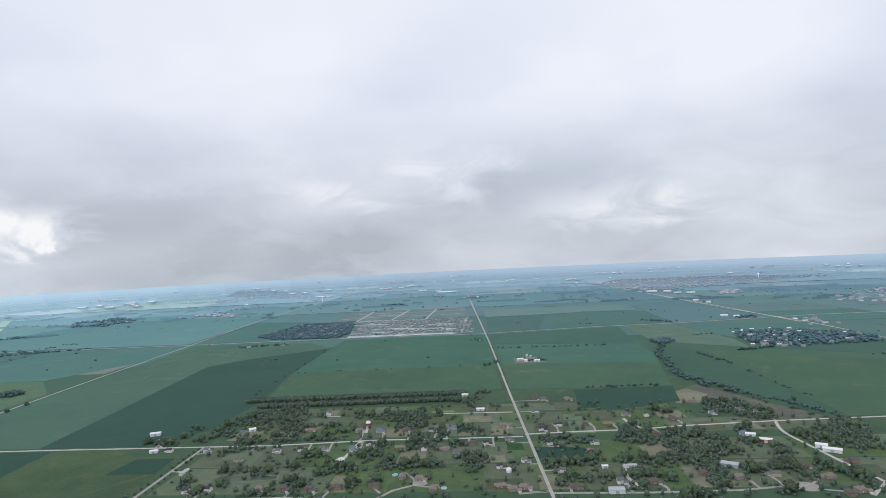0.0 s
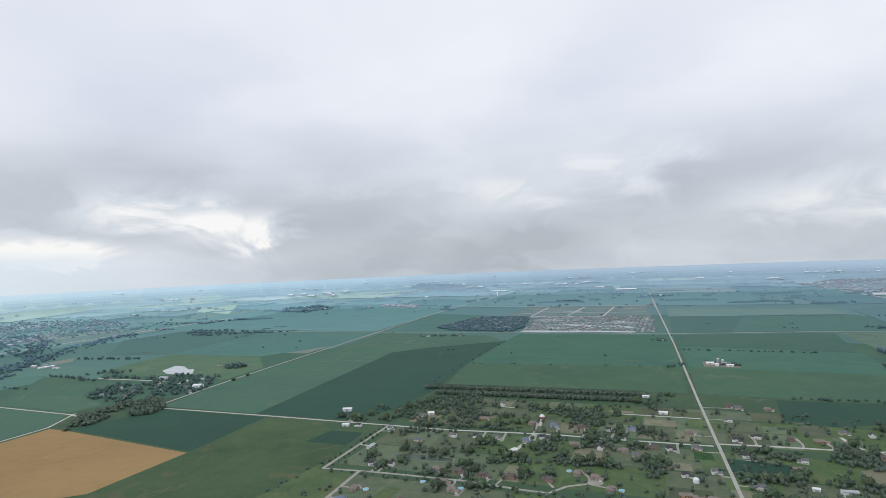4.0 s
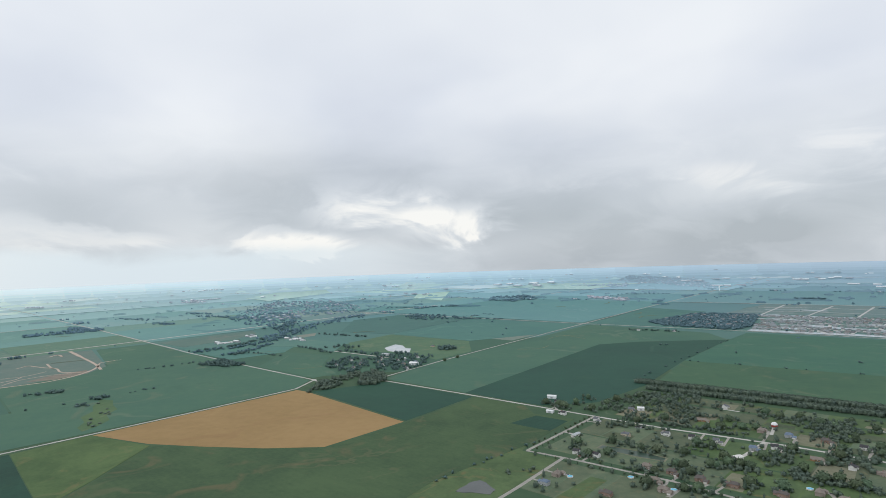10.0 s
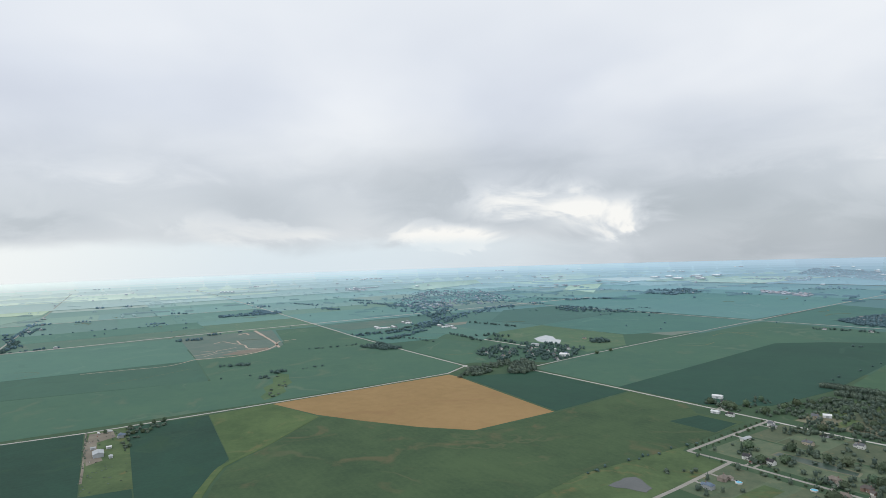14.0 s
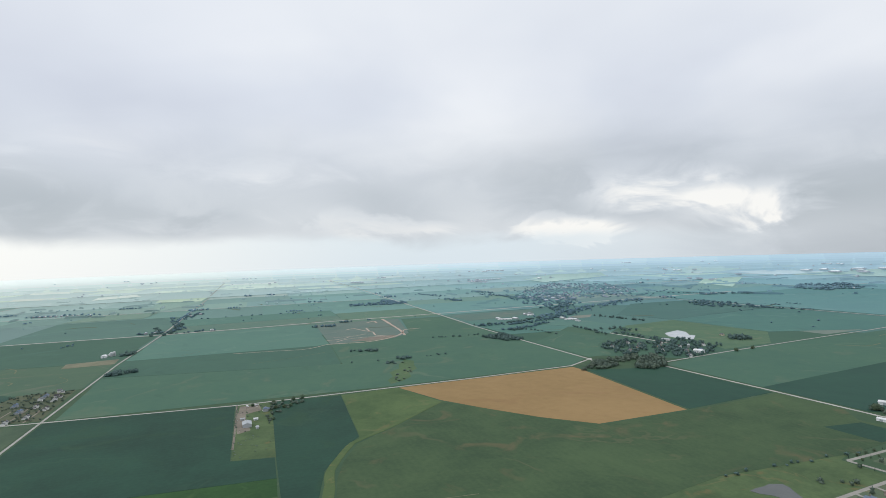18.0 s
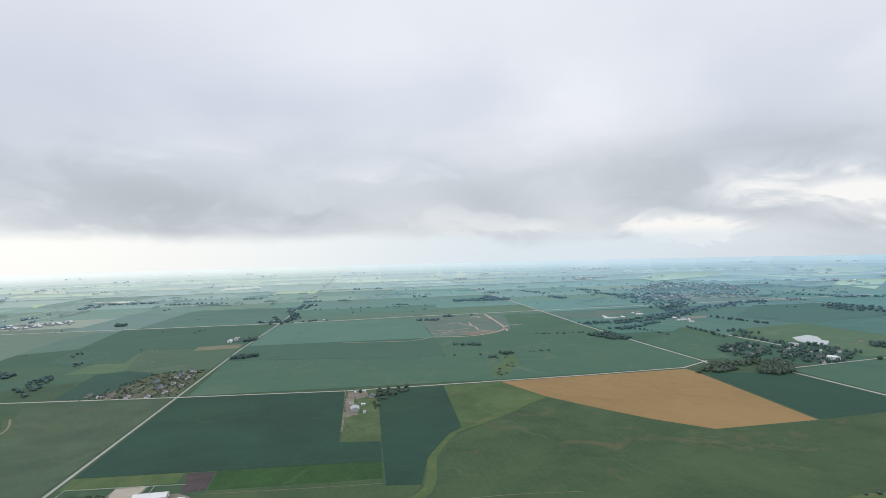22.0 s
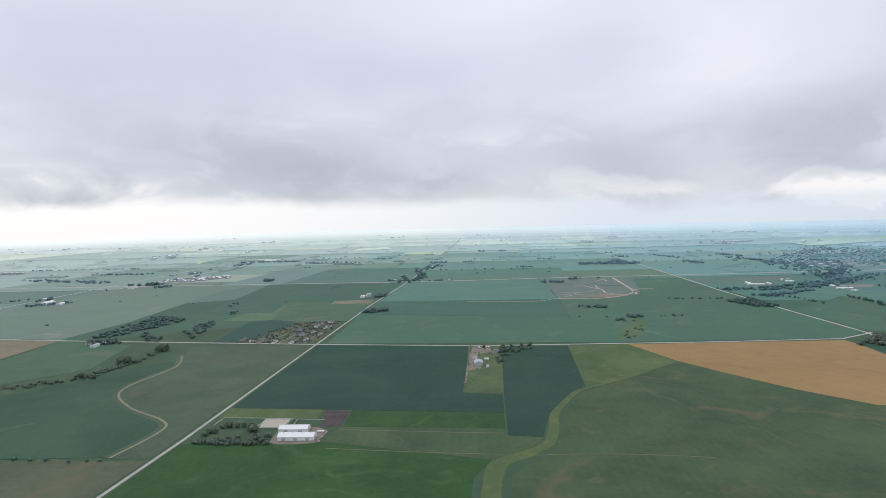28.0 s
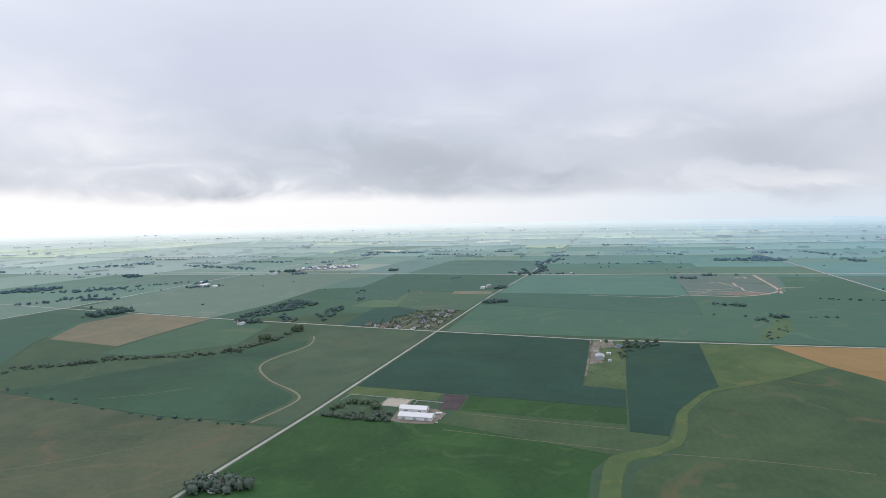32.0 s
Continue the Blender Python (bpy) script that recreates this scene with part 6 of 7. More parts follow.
for poly in ([(390, 821), (413, 796), (409, 762), (384, 753), (377, 787)], [(369, 720), (391, 677), (389, 631), (377, 612), (378, 655), (360, 702)], [(329, 987), (391, 1007), (396, 936), (369, 891), (319, 911)],
             [(-173, 937), (-138, 980), (-117, 885), (-139, 837), (-166, 874)], [(-196, 773), (-172, 816), (-157, 758), (-178, 735)], [(-218, 717), (-153, 722), (-134, 716), (-132, 705), (-150, 706), (-213, 701)],
             [(-53, 750), (-30, 770), (-25, 699), (-46, 685)], [(-127, 834), (-92, 842), (-82, 775), (-112, 780)]):
    extra += filled(poly, 8.2, 6.8, 5.2)
extra += filled([(-440, 970), (-420, 1015), (-348, 1018), (-335, 975), (-370, 940)], 9.0, 8.0, 6.4)
extra = [s for s in extra if min((s[0] - h[0]) ** 2 + (s[1] - h[1]) ** 2 for h in homes) > 81 and (nearest(Vector(s[:2])) - Vector(s[:2])).length > 5.5]
woods("garden_trees", extra, "garden trees and shrubs among houses", WOODS, fine=True)
for a, b in (((-437, 800), (-431, 628)), ((-427, 800), (-419, 632)), ((-410, 614), (-180, 620)), ((-360, 632), (-190, 635)), ((60, 637), (240, 639))):
    a, b = Vector(a), Vector(b)
    k = int((b - a).length / 14)
    for i in range(k + 1):
        p = a.lerp(b, i / max(1, k))
        tree(p.x, p.y, tree_rng.uniform(2.6, 4.2), tree_rng.choice((0, 1, 5)))
for x, y, h in ((-600, -244, 5), (-602, -237, 6), (-602, -229, 5), (-603, -222, 5), (-593, -211, 8), (-588, -206, 9), (-586, -246, 6), (-586, -251, 5), (-578, -253, 6), (-891, -531, 13), (-897, -524, 12), (-984, -514, 13), (-990, -510, 12),
                (-978, -518, 11), (-812, -542, 8), (-807, -520, 6), (-973, 78, 6), (-938, 79, 6), (-937, 91, 6), (-979, 93, 5), (-981, 110, 6), (-985, 125, 7), (-941, 102, 6), (-968, 46, 6), (-875, 70, 5), (-958, 1047, 8), (-961, 1098, 8)):
    tree(x, y, h, tree_rng.choice((0, 1, 2, 3)))
woods("grove", filled([(-561, -255), (-553, -250), (-551, -182), (-560, -180), (-580, -186), (-572, -210)], 4.4, 5, 4.4) + along((-558, -255), (-553, -183), 3.0, 1.0, 4.5, 4.0), "clipped grove of small trees beside barns", WOODS)
woods("grove", filled([(-374, -284), (-396, -282), (-405, -262), (-396, -236), (-384, -236), (-378, -260)], 5, 9, 8), "dark grove round a farmhouse by the road", WOODS)
woods("farm_trees", filled([(-980, 76), (-985, 130), (-960, 132), (-935, 100), (-900, 76)], 10, 4.5, 5.5) + along((-978, 75), (-860, 64), 6, 2, 4, 4), "trees along a farmyard edge", WOODS)
woods("bushes", along((-519, -440), (-516, -330), 14, 3, 4, 5) + along((-575, -705), (-520, -450), 28, 3, 3, 4) + along((-1222, 332), (-1208, 346), 4, 6, 6, 8) + along((-1262, 374), (-1250, 396), 4, 6, 7, 9) + along((-1264, 259), (-1262, 266), 5, 2, 4, 4) + along((-1257, 319), (-1255, 327), 4, 2, 4, 4) + along((-1258, 468), (-1256, 478), 4, 3, 4, 5) + along((-1256, 438), (-1256, 444), 5, 2, 3, 4)
      + along((-1412, 306), (-1398, 352), 4, 8, 7, 9) + along((-1532, 540), (-1506, 622), 9, 3, 5, 5) + along((-1517, 655), (-1510, 681), 6, 3, 5, 6) + along((-450, 470), (-440, 640), 16, 3, 4, 4), "single bushes in field corners", WOODS)
woods("farm_trees", filled([(-1370, -232), (-1410, -225), (-1412, -170), (-1385, -170)], 8, 9, 9) + filled([(-1660, -250), (-1705, -240), (-1700, -215), (-1660, -220)], 8, 9, 9)
      + along((-2060, -175), (-2380, -150), 9, 8, 9, 9) + along((-2070, -220), (-2300, -215), 14, 8, 9, 9)
      + along((52, 1430), (110, 1400), 6, 7, 8, 8) + along((-75, 1790), (-50, 1770), 7, 5, 7, 7) + along((-820, 1800), (-680, 1825), 9, 9, 8, 8), "shade trees round farmsteads", WOODS)

# single trees and bushes over the middle distance
spots = []
for _ in range(230):
    a, d = radians(far_rng.uniform(-42, 150)), 1500 * math.exp(far_rng.uniform(0, 1.2))
    x, y = -math.sin(a) * d, math.cos(a) * d
    if -2080 < x < 400 and -300 < y < 1250 or far_rng.random() < 0.3 and d < 2200:
        continue
    for _ in range(far_rng.choice((1, 1, 1, 2, 3, 7))):
        spots.append((x + far_rng.gauss(0, 16), y + far_rng.gauss(0, 7), far_rng.uniform(3, 8), far_rng.uniform(4, 9)))
# leaf colour holds more painted haze from ring to ring
for lo, hi, mat in ((0, 1800, WOODS), (1800, 2700, FAR_WOODS), (2700, 9999, HAZED_WOODS)):
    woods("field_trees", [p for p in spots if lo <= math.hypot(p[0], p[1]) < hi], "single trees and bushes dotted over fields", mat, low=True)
woods("lot_trees", filled([(-1043, -415), (-1255, -349), (-1262, -257), (-1033, -257)], 11, 3.5, 3.5), "young trees on open lots", WOODS)

# far settlements
TOWN = [paint("far_pale_walls", (0.36, 0.38, 0.40)), paint("far_grey_roofs", (0.27, 0.30, 0.33)), paint("far_brown_roofs", (0.27, 0.255, 0.26)), paint("far_bright_roofs", (0.72, 0.74, 0.76))]


# far walls and roofs in hazed tones, with a glow standing in for haze
GLOW_TOWN = [surface("hazy_" + k, v, tuple(min(0.85, 1.1 * c) for c in v), 20, 4, bump=0, glow=g) for k, v, g in (("walls", (0.38, 0.42, 0.48), 0.2), ("grey_roofs", (0.24, 0.30, 0.36), 0.15), ("brown_roofs", (0.31, 0.30, 0.33), 0.15), ("white_roofs", (0.74, 0.76, 0.76), 0.3))]


def town(spots, label, name="far_buildings", tones=None):
    """Small far-off buildings: spots of x, y, length, depth, height, colour."""
    vs, fs, ix, base = [], [], [], 0
    for x, y, lo, de, hi, col in spots:
        k, c = shrink(x, y), place(x, y)
        a, b, h = lo * k / 2, de * k / 2, hi * k
        for z in (0, h):
            vs += [(c.x - a, c.y - b, c.z + z), (c.x + a, c.y - b, c.z + z), (c.x + a, c.y + b, c.z + z), (c.x - a, c.y + b, c.z + z)]
        vs += [(c.x - a, c.y, c.z + h * 1.45), (c.x + a, c.y, c.z + h * 1.45)]
        fs += [tuple(i + base for i in q) for q in ((0, 1, 5, 4), (1, 2, 6, 9, 5), (2, 3, 7, 6), (3, 0, 4, 8, 7), (4, 5, 9, 8), (6, 7, 8, 9))]
        ix += [0, 0, 0, 0, col, col]
        base += 10
    tagged(new(name, mesh(name, vs, fs, tones or TOWN, ix)), label, "buildings", kind="stuff")


town_rng = random.Random(8)


def scatter(poly, count, size, cols):
    out = []
    xs, ys = [p[0] for p in poly], [p[1] for p in poly]
    while len(out) < count:
        p = (town_rng.uniform(min(xs), max(xs)), town_rng.uniform(min(ys), max(ys)))
        if inside(p, poly):
            out.append((*p, size * town_rng.uniform(0.7, 1.6), size * town_rng.uniform(0.6, 1.1), town_rng.uniform(3.6, 5), town_rng.choice(cols)))
    return out


# haze and its glow mixed into wall and roof colours of northern towns
HAZED_TOWN = [surface("hazed_town_" + k, paler(v, 0.42, 7), paler(tuple(1.1 * c for c in v), 0.42, 7), 20, 4, bump=0, glow=HAZE_GLOW[7] * 0.34) for k, v in (("walls", (0.34, 0.35, 0.36)), ("grey_roofs", (0.28, 0.29, 0.32)), ("brown_roofs", (0.32, 0.28, 0.28)), ("white_roofs", (0.68, 0.68, 0.68)))]
ROOF_TONES = [GLOW_TOWN[1], GLOW_TOWN[1], GLOW_TOWN[2], GLOW_TOWN[0]]
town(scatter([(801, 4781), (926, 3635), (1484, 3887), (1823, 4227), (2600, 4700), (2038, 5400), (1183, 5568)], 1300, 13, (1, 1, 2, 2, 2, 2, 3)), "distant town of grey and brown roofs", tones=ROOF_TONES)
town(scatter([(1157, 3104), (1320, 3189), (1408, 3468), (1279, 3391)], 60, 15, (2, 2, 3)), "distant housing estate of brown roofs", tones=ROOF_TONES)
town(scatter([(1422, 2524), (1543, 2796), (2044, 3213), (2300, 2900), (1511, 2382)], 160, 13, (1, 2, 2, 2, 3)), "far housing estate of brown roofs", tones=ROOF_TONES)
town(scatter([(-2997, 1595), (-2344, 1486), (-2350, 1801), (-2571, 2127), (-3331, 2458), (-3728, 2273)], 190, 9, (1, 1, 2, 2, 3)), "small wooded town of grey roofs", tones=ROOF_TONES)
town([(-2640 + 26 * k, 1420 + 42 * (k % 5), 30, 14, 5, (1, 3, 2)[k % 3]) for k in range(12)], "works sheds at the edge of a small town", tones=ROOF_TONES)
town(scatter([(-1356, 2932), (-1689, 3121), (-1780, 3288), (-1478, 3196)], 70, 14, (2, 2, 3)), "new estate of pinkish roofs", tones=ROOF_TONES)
town(scatter([(-1294, 4179), (-1948, 5901), (-3508, 7618), (-2734, 5658)], 750, 10, (1, 1, 2, 2, 3)), "distant hazy town", tones=HAZED_TOWN)
town(scatter([(-2653, 4666), (-2046, 4382), (-2300, 5000)], 120, 12, (1, 2, 3)), "hazy roofs beside warehouses", tones=HAZED_TOWN)
town([(x, y, lo, de, 9, 3) for x, y, lo, de in ((-3603, 4740, 90, 50), (-3560, 4900, 70, 40), (-3210, 4530, 110, 40), (-3000, 4560, 80, 40), (-3400, 5100, 110, 50), (-3290, 5260, 90, 40), (-3150, 4760, 60, 36))], "large white distribution warehouses", tones=GLOW_TOWN)
town([(-4512 + 14 * k, 1942 + 24 * k, 16, 44, 5, 3) for k in range(6)] + [(-4725 - 5 * k, 2110 + 33 * k, 14, 60, 5, 3) for k in range(8)], "rows of long white poultry barns", tones=GLOW_TOWN)
town([(-7362 + 60 * k, 3437 + 42 * k, 50, 40, 8, 3) for k in range(4)] + [(-5485 + 36 * k, 1129 + 24 * k, 44, 26, 7, 3) for k in range(4)], "white sheds near the horizon", tones=GLOW_TOWN)
town([(-374, 4494, 150, 14, 6, 3)], "long white works building beside a road", tones=GLOW_TOWN)
town([(929, 3529, 60, 30, 7, 3), (1008, 3487, 40, 26, 7, 3), (1021, 3338, 36, 22, 6, 3), (1082, 3308, 44, 24, 6, 3), (940, 2809, 22, 14, 5, 3), (954, 2685, 20, 14, 5, 3), (814, 2148, 24, 12, 5, 3), (842, 2112, 18, 12, 5, 3)], "white sheds along a road into town", tones=[TOWN[3]] * 4)
town(scatter([(-2289, -1208), (-2186, -1153), (-2384, -962), (-2470, -1010), (-2400, -1200)], 60, 17, (1, 3, 3, 3)), "industrial yard of white buildings")
town([(x, y, lo, 11, 4.5, c) for x, y, lo, c in ((-1824, 898, 34, 3), (-1797, 949, 30, 3), (-1898, 1042, 14, 3), (-1908, 1067, 16, 1), (-1708, 1083, 22, 3), (-1692, 1104, 18, 1), (-1648, 1096, 16, 3), (-2141, -245, 12, 3), (-2138, -215, 10, 3), (-2107, -40, 12, 3), (-2740, -140, 14, 3), (-2810, -104, 16, 3), (-3444, -115, 18, 3))]
     + [(-3202 + 8 * k, -839 + 24 * k, 14, 10, 5, 3) for k in range(9)] + [(-2828 - 4 * k, -2390 + 26 * k, 18, 14, 6, 3) for k in range(7)], "white sheds and farm roofs", tones=[TOWN[0], TOWN[1], TOWN[2], TOWN[3]])
town(scatter([(969, 2031), (1057, 2058), (1036, 1845), (947, 1826)], 12, 12, (1, 1, 3)), "pale works yard in fields")
town(scatter([(663, 1756), (613, 1442), (750, 1467), (989, 1600), (921, 1796), (794, 1793)], 60, 8, (1, 2, 2, 3)) + scatter([(-870, 2037), (-829, 2406), (-601, 2430), (-553, 1950)], 70, 10, (1, 2, 2)), "roofs among trees")
for lo, hi, tones in ((0, 3600, TOWN), (3600, 8000, GLOW_TOWN)):
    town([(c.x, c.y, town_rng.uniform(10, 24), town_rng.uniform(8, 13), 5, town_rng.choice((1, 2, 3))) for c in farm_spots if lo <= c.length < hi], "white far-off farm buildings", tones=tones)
spots = []
for _ in range(62):
    a, d = radians(far_rng.uniform(-42, 150)), 4600 * math.exp(far_rng.uniform(0, 0.9))
    for _ in range(far_rng.randint(1, 6)):
        spots.append((-math.sin(a) * d + far_rng.gauss(0, 130), math.cos(a) * d + far_rng.gauss(0, 60), far_rng.uniform(18, 80), far_rng.uniform(14, 30), 6, far_rng.choice((1, 3, 3))))
town(spots, "white specks of distant buildings", tones=GLOW_TOWN)

# the new subdivision
sub_first = {}
SUB = [(-690, 2400), (-500, 2420), (-110, 2420), (-75, 1985), (-129, 1960), (-517, 1960), (-560, 2356)]
SUB_WATER = [[(-515, 1962), (-140, 1958)], [(-470, 2130), (-400, 2150), (-300, 2110), (-220, 2105), (-150, 2070)], [(-520, 2040), (-380, 2038)], [(-300, 2210), (-160, 2225)], [(-600, 2290), (-430, 2290)]]
NEW_ROOFS = [paint("pale_grey_shingles", (0.26, 0.29, 0.31), small=0.3), paint("pale_brown_shingles", (0.21, 0.20, 0.195), small=0.3), paint("mid_grey_shingles", (0.13, 0.14, 0.155), small=0.3)]
SUB_LOOK = ((3, 0, "small new house with a grey roof in a subdivision"), (3, 1, "small new grey house with a brown roof in a subdivision"), (2, 2, "small new white house with a dark roof in a subdivision"))
for y in range(1985, 2420, 27):
    for x in range(-680, -80, 17):
        if not inside((x, y), SUB) or house_rng.random() < 0.15 or any(line_gap(Vector((x, y)), line) < 20 for line in SUB_WATER):
            continue
        at = Matrix.Translation(place(x + house_rng.uniform(-3, 3), y + 10 * math.sin(x * 0.021) + house_rng.uniform(-3, 3))) @ pose(0, 0, 0, 0, 0, house_rng.choice((0, 90, 180)))
        look_of = house_rng.choice((0, 0, 0, 1, 2))
        if look_of in sub_first:
            copy_thing(sub_first[look_of], at)
            continue
        w, r, says = SUB_LOOK[look_of]
        first = sub_first[look_of] = tagged(new("suburban_house"), says, "house", "subdivision houses")
        first.matrix_basis = at
        part("wall", wall_mesh("wall", -4.6, -3.6, 4.6, 3.6, 3.8, 5.4, WALLS[w]), first)
        part("roof", roof_mesh("roof", -4.6, -3.6, 4.6, 3.6, 3.8, 5.6, NEW_ROOFS[r]), first)
        part("garage", wall_mesh("garage", 3.8, -5.0, 7.4, -0.5, 2.4, 3.3, WALLS[w]), first)
        part("garage_roof", roof_mesh("garage_roof", 3.8, -5.0, 7.4, -0.5, 2.4, 3.4, NEW_ROOFS[r]), first)
# tan ground tones, slightly more hazed than the built part
yard("graded_ground", [(-735, 2450), (-700, 3000), (-160, 3010), (-110, 2450)], surface("hazed_tan_ground", paler((0.088, 0.130, 0.095), 0.14, 7), paler((0.150, 0.168, 0.125), 0.14, 7), 70, 10, bump=0, patch=(0.22, 0.22, 0.18)), "bare graded tan ground awaiting houses", 0.2)
for pts, wide in (([(-515, 1962), (-400, 1958), (-250, 1964), (-140, 1958)], [30, 38, 34, 22]), ([(-470, 2130), (-400, 2150), (-300, 2110), (-220, 2105), (-150, 2070)], [14, 34, 26, 30, 14]),
                  ([(-690, 2425), (-560, 2440), (-400, 2425), (-300, 2440)], [22, 40, 30, 14]), ([(-520, 2040), (-440, 2050), (-380, 2038)], [12, 26, 12]), ([(-300, 2210), (-240, 2235), (-160, 2225)], [12, 28, 14]),
                  ([(-600, 2290), (-520, 2310), (-430, 2290)], [12, 28, 14]), ([(-640, 2660), (-520, 2690), (-420, 2670)], [10, 26, 10])):
    road("pond", pts, [w for i, w in enumerate(wide) for _ in range(6 if i < len(wide) - 1 else 1)], BRIGHT_WATER, "pale winding retention pond in a subdivision", curve=True, high=0.34, category="pond")
SUB_STREET = surface("dusty_new_street", (0.40, 0.41, 0.40), (0.52, 0.52, 0.50), 25, 4, bump=0)
for pts in ([(-700, 2560), (-500, 2620), (-300, 2600), (-140, 2640)], [(-690, 2760), (-480, 2800), (-300, 2780), (-150, 2820)], [(-600, 2450), (-620, 2900)], [(-450, 2450), (-440, 2900)], [(-300, 2450), (-300, 2900)],
            [(-560, 2260), (-400, 2240), (-250, 2190), (-100, 2190)], [(-530, 2085), (-350, 2075), (-250, 2040), (-110, 2030)], [(-120, 1960), (-125, 2420)], [(-600, 2390), (-400, 2350), (-240, 2330), (-110, 2340)], [(-330, 1980), (-345, 2400)]):
    road("street", pts, 6, SUB_STREET, "pale curving street in a new subdivision", curve=True, high=0.3)

# fences, trailers and cars
FENCE = paint("white_fence_paint", (0.70, 0.70, 0.67))
POST, RAIL = box_mesh("post", -0.07, -0.07, 0.0, 0.07, 0.07, 1.0, FENCE), {}


def fence(pts, label):
    """A rail fence along a line: posts every four and a half metres and three rails a bay."""
    root = tagged(new("fence"), label, "fence")
    root.matrix_basis = pose(pts[0][0], pts[0][1], 0.12)
    o = Vector((pts[0][0], pts[0][1]))
    for a, b in zip(pts, pts[1:]):
        a, b = Vector(a) - o, Vector(b) - o
        k = max(1, round((b - a).length / 2.9))
        bay = round((b - a).length / k, 2)
        turn = math.degrees(math.atan2(b.y - a.y, b.x - a.x))
        if bay not in RAIL:
            RAIL[bay] = box_mesh("rail", 0.0, -0.04, 0.0, bay, 0.04, 0.13, FENCE)
        for i in range(k):
            p = a.lerp(b, i / k)
            part("post", POST, root, at=pose(p.x, p.y, 0))
            for z in (0.25, 0.53, 0.82):
                part("rail", RAIL[bay], root, at=pose(p.x, p.y, z, 0, 0, turn))
    part("post", POST, root, at=pose(b.x, b.y, 0))
    return root


fence([(-607, -257), (-632, -255), (-628, -208), (-621, -140)], "white rail fence round a hay paddock")
fence([(-601, -208), (-625, -205), (-625, -176), (-597, -178), (-601, -208)], "white rail fence round a sand arena")
fence([(-625, -170), (-604, -170)], "short white rail fence beside an arena")

CAR_PAINT = [paint("white_car_paint", (0.75, 0.75, 0.75), 0.25, 0.03), paint("silver_car_paint", (0.45, 0.46, 0.48), 0.25, 0.03, 0.4), paint("dark_car_paint", (0.05, 0.055, 0.065), 0.25, 0.03),
             paint("red_car_paint", (0.35, 0.05, 0.04), 0.25, 0.03), paint("blue_car_paint", (0.06, 0.11, 0.26), 0.25, 0.03)]
CAR_SAYS = ["white car parked on a pale drive", "silver car parked on a drive", "dark car parked on a drive", "red pickup parked on a drive", "blue car parked on a drive"]
RUBBER = paint("black_tyre_rubber", (0.03, 0.03, 0.03))
WHEEL = round_mesh("wheel", [(0.33, -0.11), (0.34, -0.09), (0.34, 0.09), (0.33, 0.11), (0.2, 0.11)], RUBBER, 12)
car_first = {}


def hull(name, rings, mat):
    """A closed shell through equal rings of points."""
    k = len(rings[0])
    f = [tuple(reversed(range(k)))]
    for i in range(len(rings) - 1):
        for s in range(k):
            e = (s + 1) % k
            f.append((i * k + s, i * k + e, (i + 1) * k + e, (i + 1) * k + s))
    f.append(tuple(range((len(rings) - 1) * k, len(rings) * k)))
    return mesh(name, [p for r in rings for p in r], f, mat)


def car(x, y, turn, style):
    at = pose(x, y, 0.1, 0, 0, turn) @ Matrix.Scale(1.1 / SCALE, 4)
    if style in car_first:
        return copy_thing(car_first[style], at)
    root = tagged(new("car"), CAR_SAYS[style], "car", "parked cars")
    root.matrix_basis = at
    lower = [[(a * sx, b, z) for sx, b in ((-1, -w), (1, -w), (1, w), (-1, w))] for a, w, z in ((2.05, 0.82, 0.28), (2.2, 0.9, 0.55), (2.15, 0.88, 0.85), (2.0, 0.82, 0.95))]
    part("body", hull("body", lower, CAR_PAINT[style]), root)
    cabin = [[(-1.6, -0.8, 0.95), (0.9, -0.8, 0.95), (0.9, 0.8, 0.95), (-1.6, 0.8, 0.95)], [(-1.2, -0.64, 1.42), (0.25, -0.64, 1.42), (0.25, 0.64, 1.42), (-1.2, 0.64, 1.42)]]
    part("cabin_glass", hull("cabin_glass", cabin, GLASS), root)
    part("roof", box_mesh("roof", -1.15, -0.62, 1.425, 0.2, 0.62, 1.47, CAR_PAINT[style]), root)
    for wx in (-1.3, 1.35):
        for wy in (-0.8, 0.8):
            part("wheel", WHEEL, root, at=pose(wx, wy, 0.34, 90, 0, 0))
    car_first[style] = root
    return root


car_rng = random.Random(31)
for x, y, style, turn, grow in homes:
    p = Vector((x, y))
    d = (nearest(p) - p).length
    if 14 < d < 48 and car_rng.random() < 0.55:
        g = p + Vector((math.cos(radians(turn)), math.sin(radians(turn)))) * 9 + Vector((math.sin(radians(turn)), -math.cos(radians(turn)))) * 9
        car(g.x + car_rng.uniform(-1, 1), g.y + car_rng.uniform(-1, 1), turn + 90, car_rng.choice((0, 0, 1, 1, 2, 2, 3, 4)))
for x, y, turn, style in ((-579, -143, 20, 1), (-577, -139, 35, 2), (-572, -131, 60, 0), (-584, -150, 0, 2), (-894, 22, 0, 0), (-936, 30, 90, 2), (-930, 27, 80, 0), (-950, 47, 20, 1), (-957, 36, 0, 3), (-965, 52, 90, 0), (-838, 24, 10, 0), (-832, 31, 100, 2), (-946, 54, 40, 4)):
    car(x, y, turn, style)


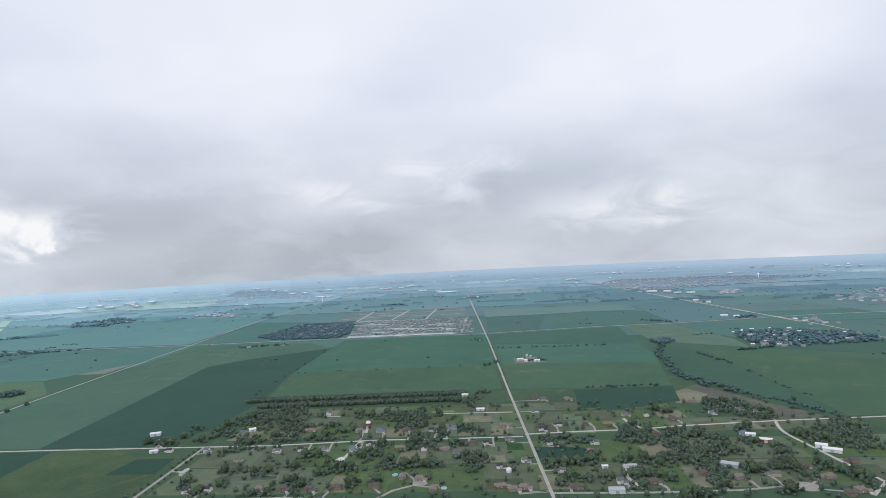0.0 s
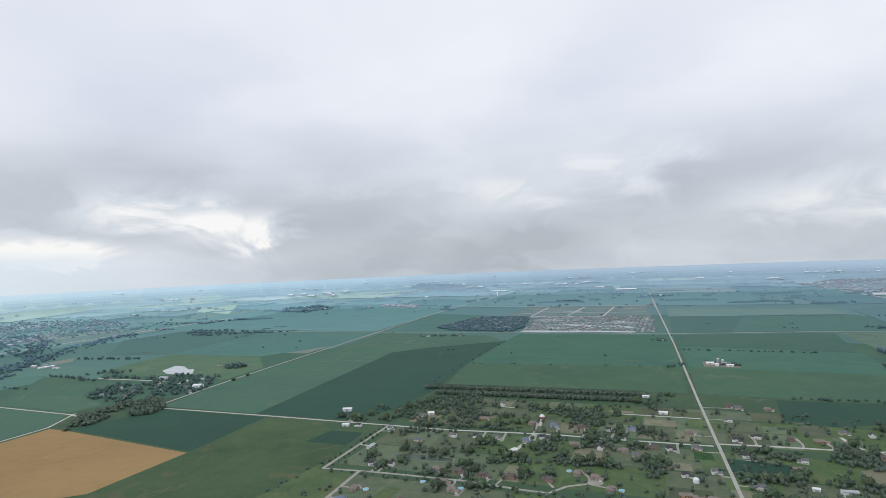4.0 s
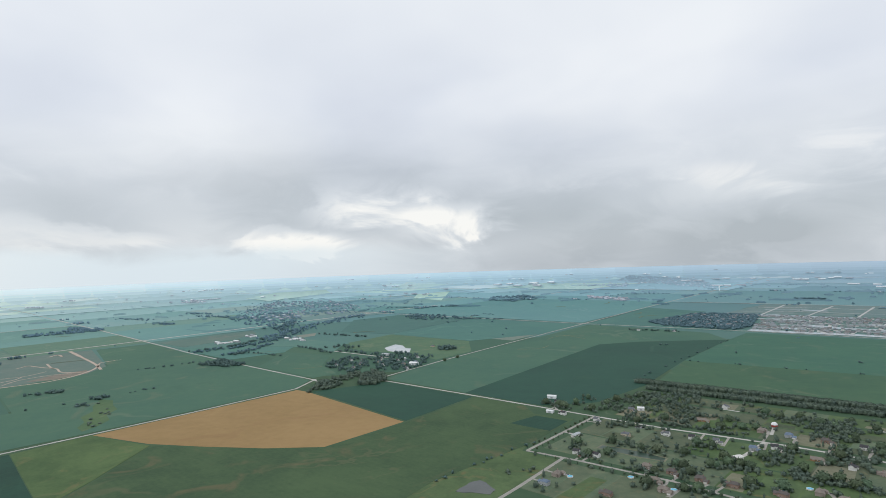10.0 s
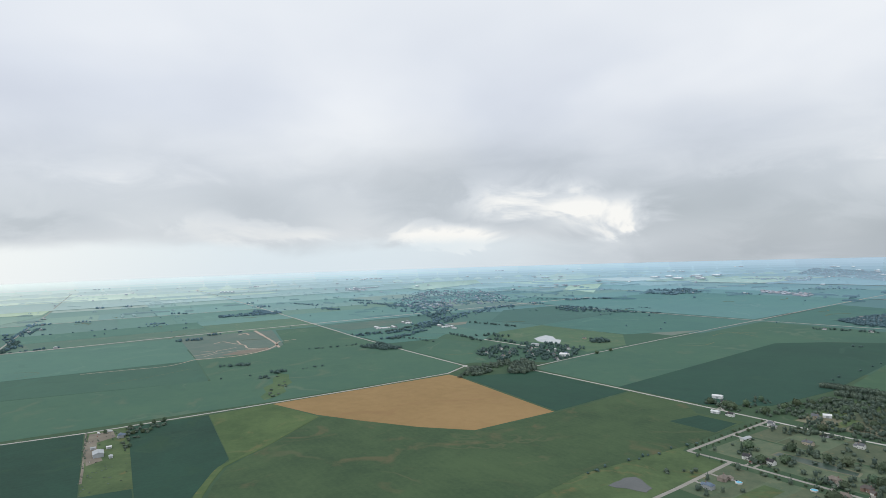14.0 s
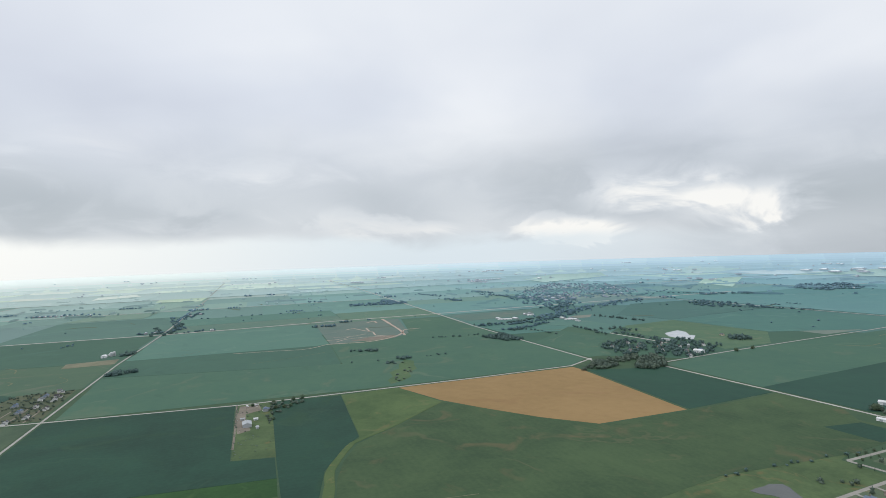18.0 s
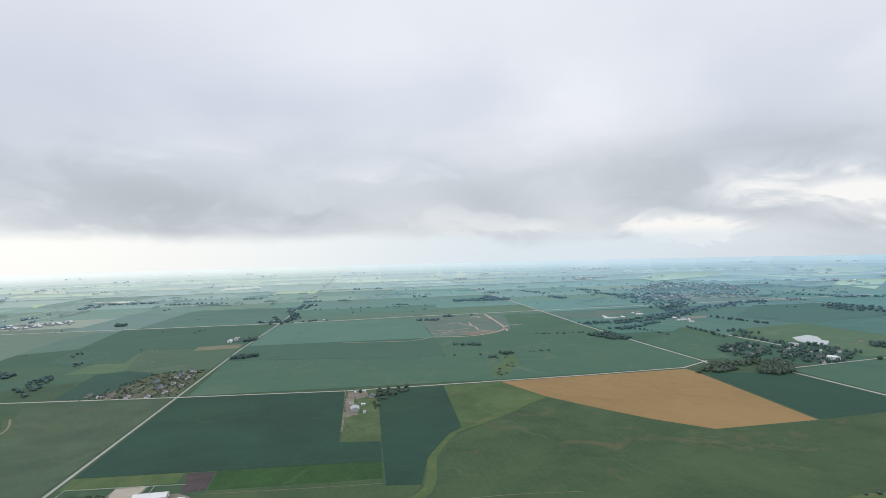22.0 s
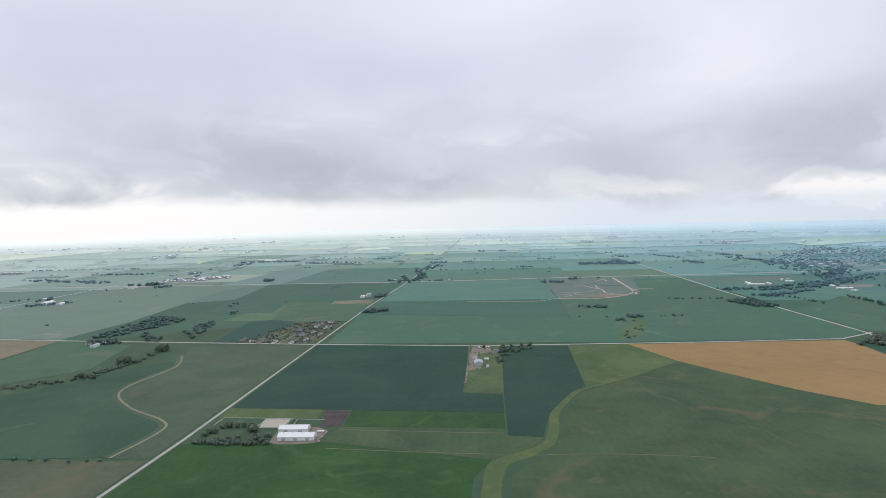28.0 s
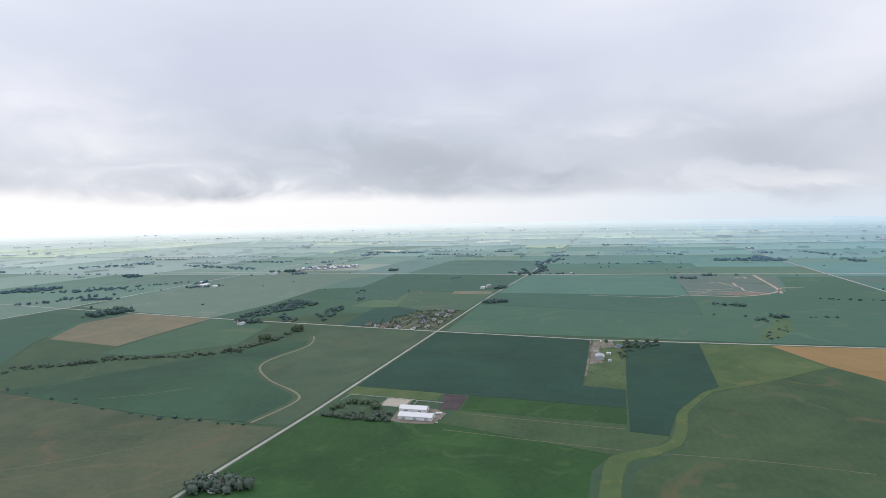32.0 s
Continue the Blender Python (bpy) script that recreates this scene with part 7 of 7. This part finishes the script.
def trailer(x, y, turn, label):
    root = tagged(new("trailer"), label, "trailer")
    root.matrix_basis = pose(x, y, 0.1, 0, 0, turn) @ Matrix.Scale(1.1 / SCALE, 4)
    rings_of = [[(a * sx, b, z) for sx, b in ((-1, -w), (1, -w), (1, w), (-1, w))] for a, w, z in ((4.6, 1.2, 0.6), (4.8, 1.25, 0.8), (4.8, 1.25, 2.8), (4.6, 1.05, 3.0))]
    part("body", hull("body", rings_of, WHITE_METAL), root)
    part("drawbar", box_mesh("drawbar", 4.7, -0.1, 0.62, 6.4, 0.1, 0.78, STEEL), root)
    part("side_stripe", box_mesh("side_stripe", -4.5, -1.27, 1.5, 4.5, -1.24, 1.75, GREY_METAL), root)
    for wx in (-1.0, 0.2):
        for wy in (-1.1, 1.1):
            part("wheel", WHEEL, root, at=pose(wx, wy, 0.34, 90, 0, 0))
    return root


trailer(-584, -135, 90, "long white horse trailer parked beside barns")
trailer(-971, 38, 20, "white trailer in a cluttered farmyard")
trailer(-931, 62, 95, "white trailer parked on farmyard grass")
trailer(-973, 52, 80, "white trailer at the edge of a farmyard")

# scrub of the farmyard
woods("scrub", filled([(-826, 18), (-826, 64), (-716, 60), (-722, 16)], 16, 0.7, 2.4) + along((-985, 24), (-860, 18), 5, 1.2, 1.6, 2.6) + along((-860, 18), (-720, 13), 9, 1.2, 0.9, 2.0), "rough scrub and weeds in a farmyard", WOODS, low=True)
woods("lot_trees", filled([(-978, 30), (-975, 60), (-900, 60), (-880, 40)], 15, 2.0, 2.4), "small shrubs among farmyard clutter", WOODS, low=True)


def water_tower(x, y, high, label):
    """A slim pedestal with a rounded tank."""
    k = shrink(x, y)
    root = tagged(new("water_tower"), label, "water tower")
    root.matrix_basis = Matrix.Translation(place(x, y)) @ Matrix.Scale(k * high / 45.0, 4)
    # both parts share the far roofs' glowing white, emission in place of haze
    part("pedestal", round_mesh("pedestal", [(4.5, 0), (2.6, 6), (2.2, 26), (4.0, 31)], GLOW_TOWN[3]), root)
    part("tank", round_mesh("tank", [(4.0, 31), (7.6, 33.5), (8.4, 37), (7.4, 41), (4.2, 44), (0.8, 45)], GLOW_TOWN[3]), root)
    return root


water_tower(2034, 4640, 42, "pale water tower above a far-off town")
water_tower(-1227, 4011, 27, "white water tower beside a far-off road")

# from the plan's units to metres
for ob in scene.objects:
    if ob.parent is None and ob.type in ("MESH", "EMPTY"):
        ob.matrix_basis = Matrix.Scale(SCALE, 4) @ ob.matrix_basis
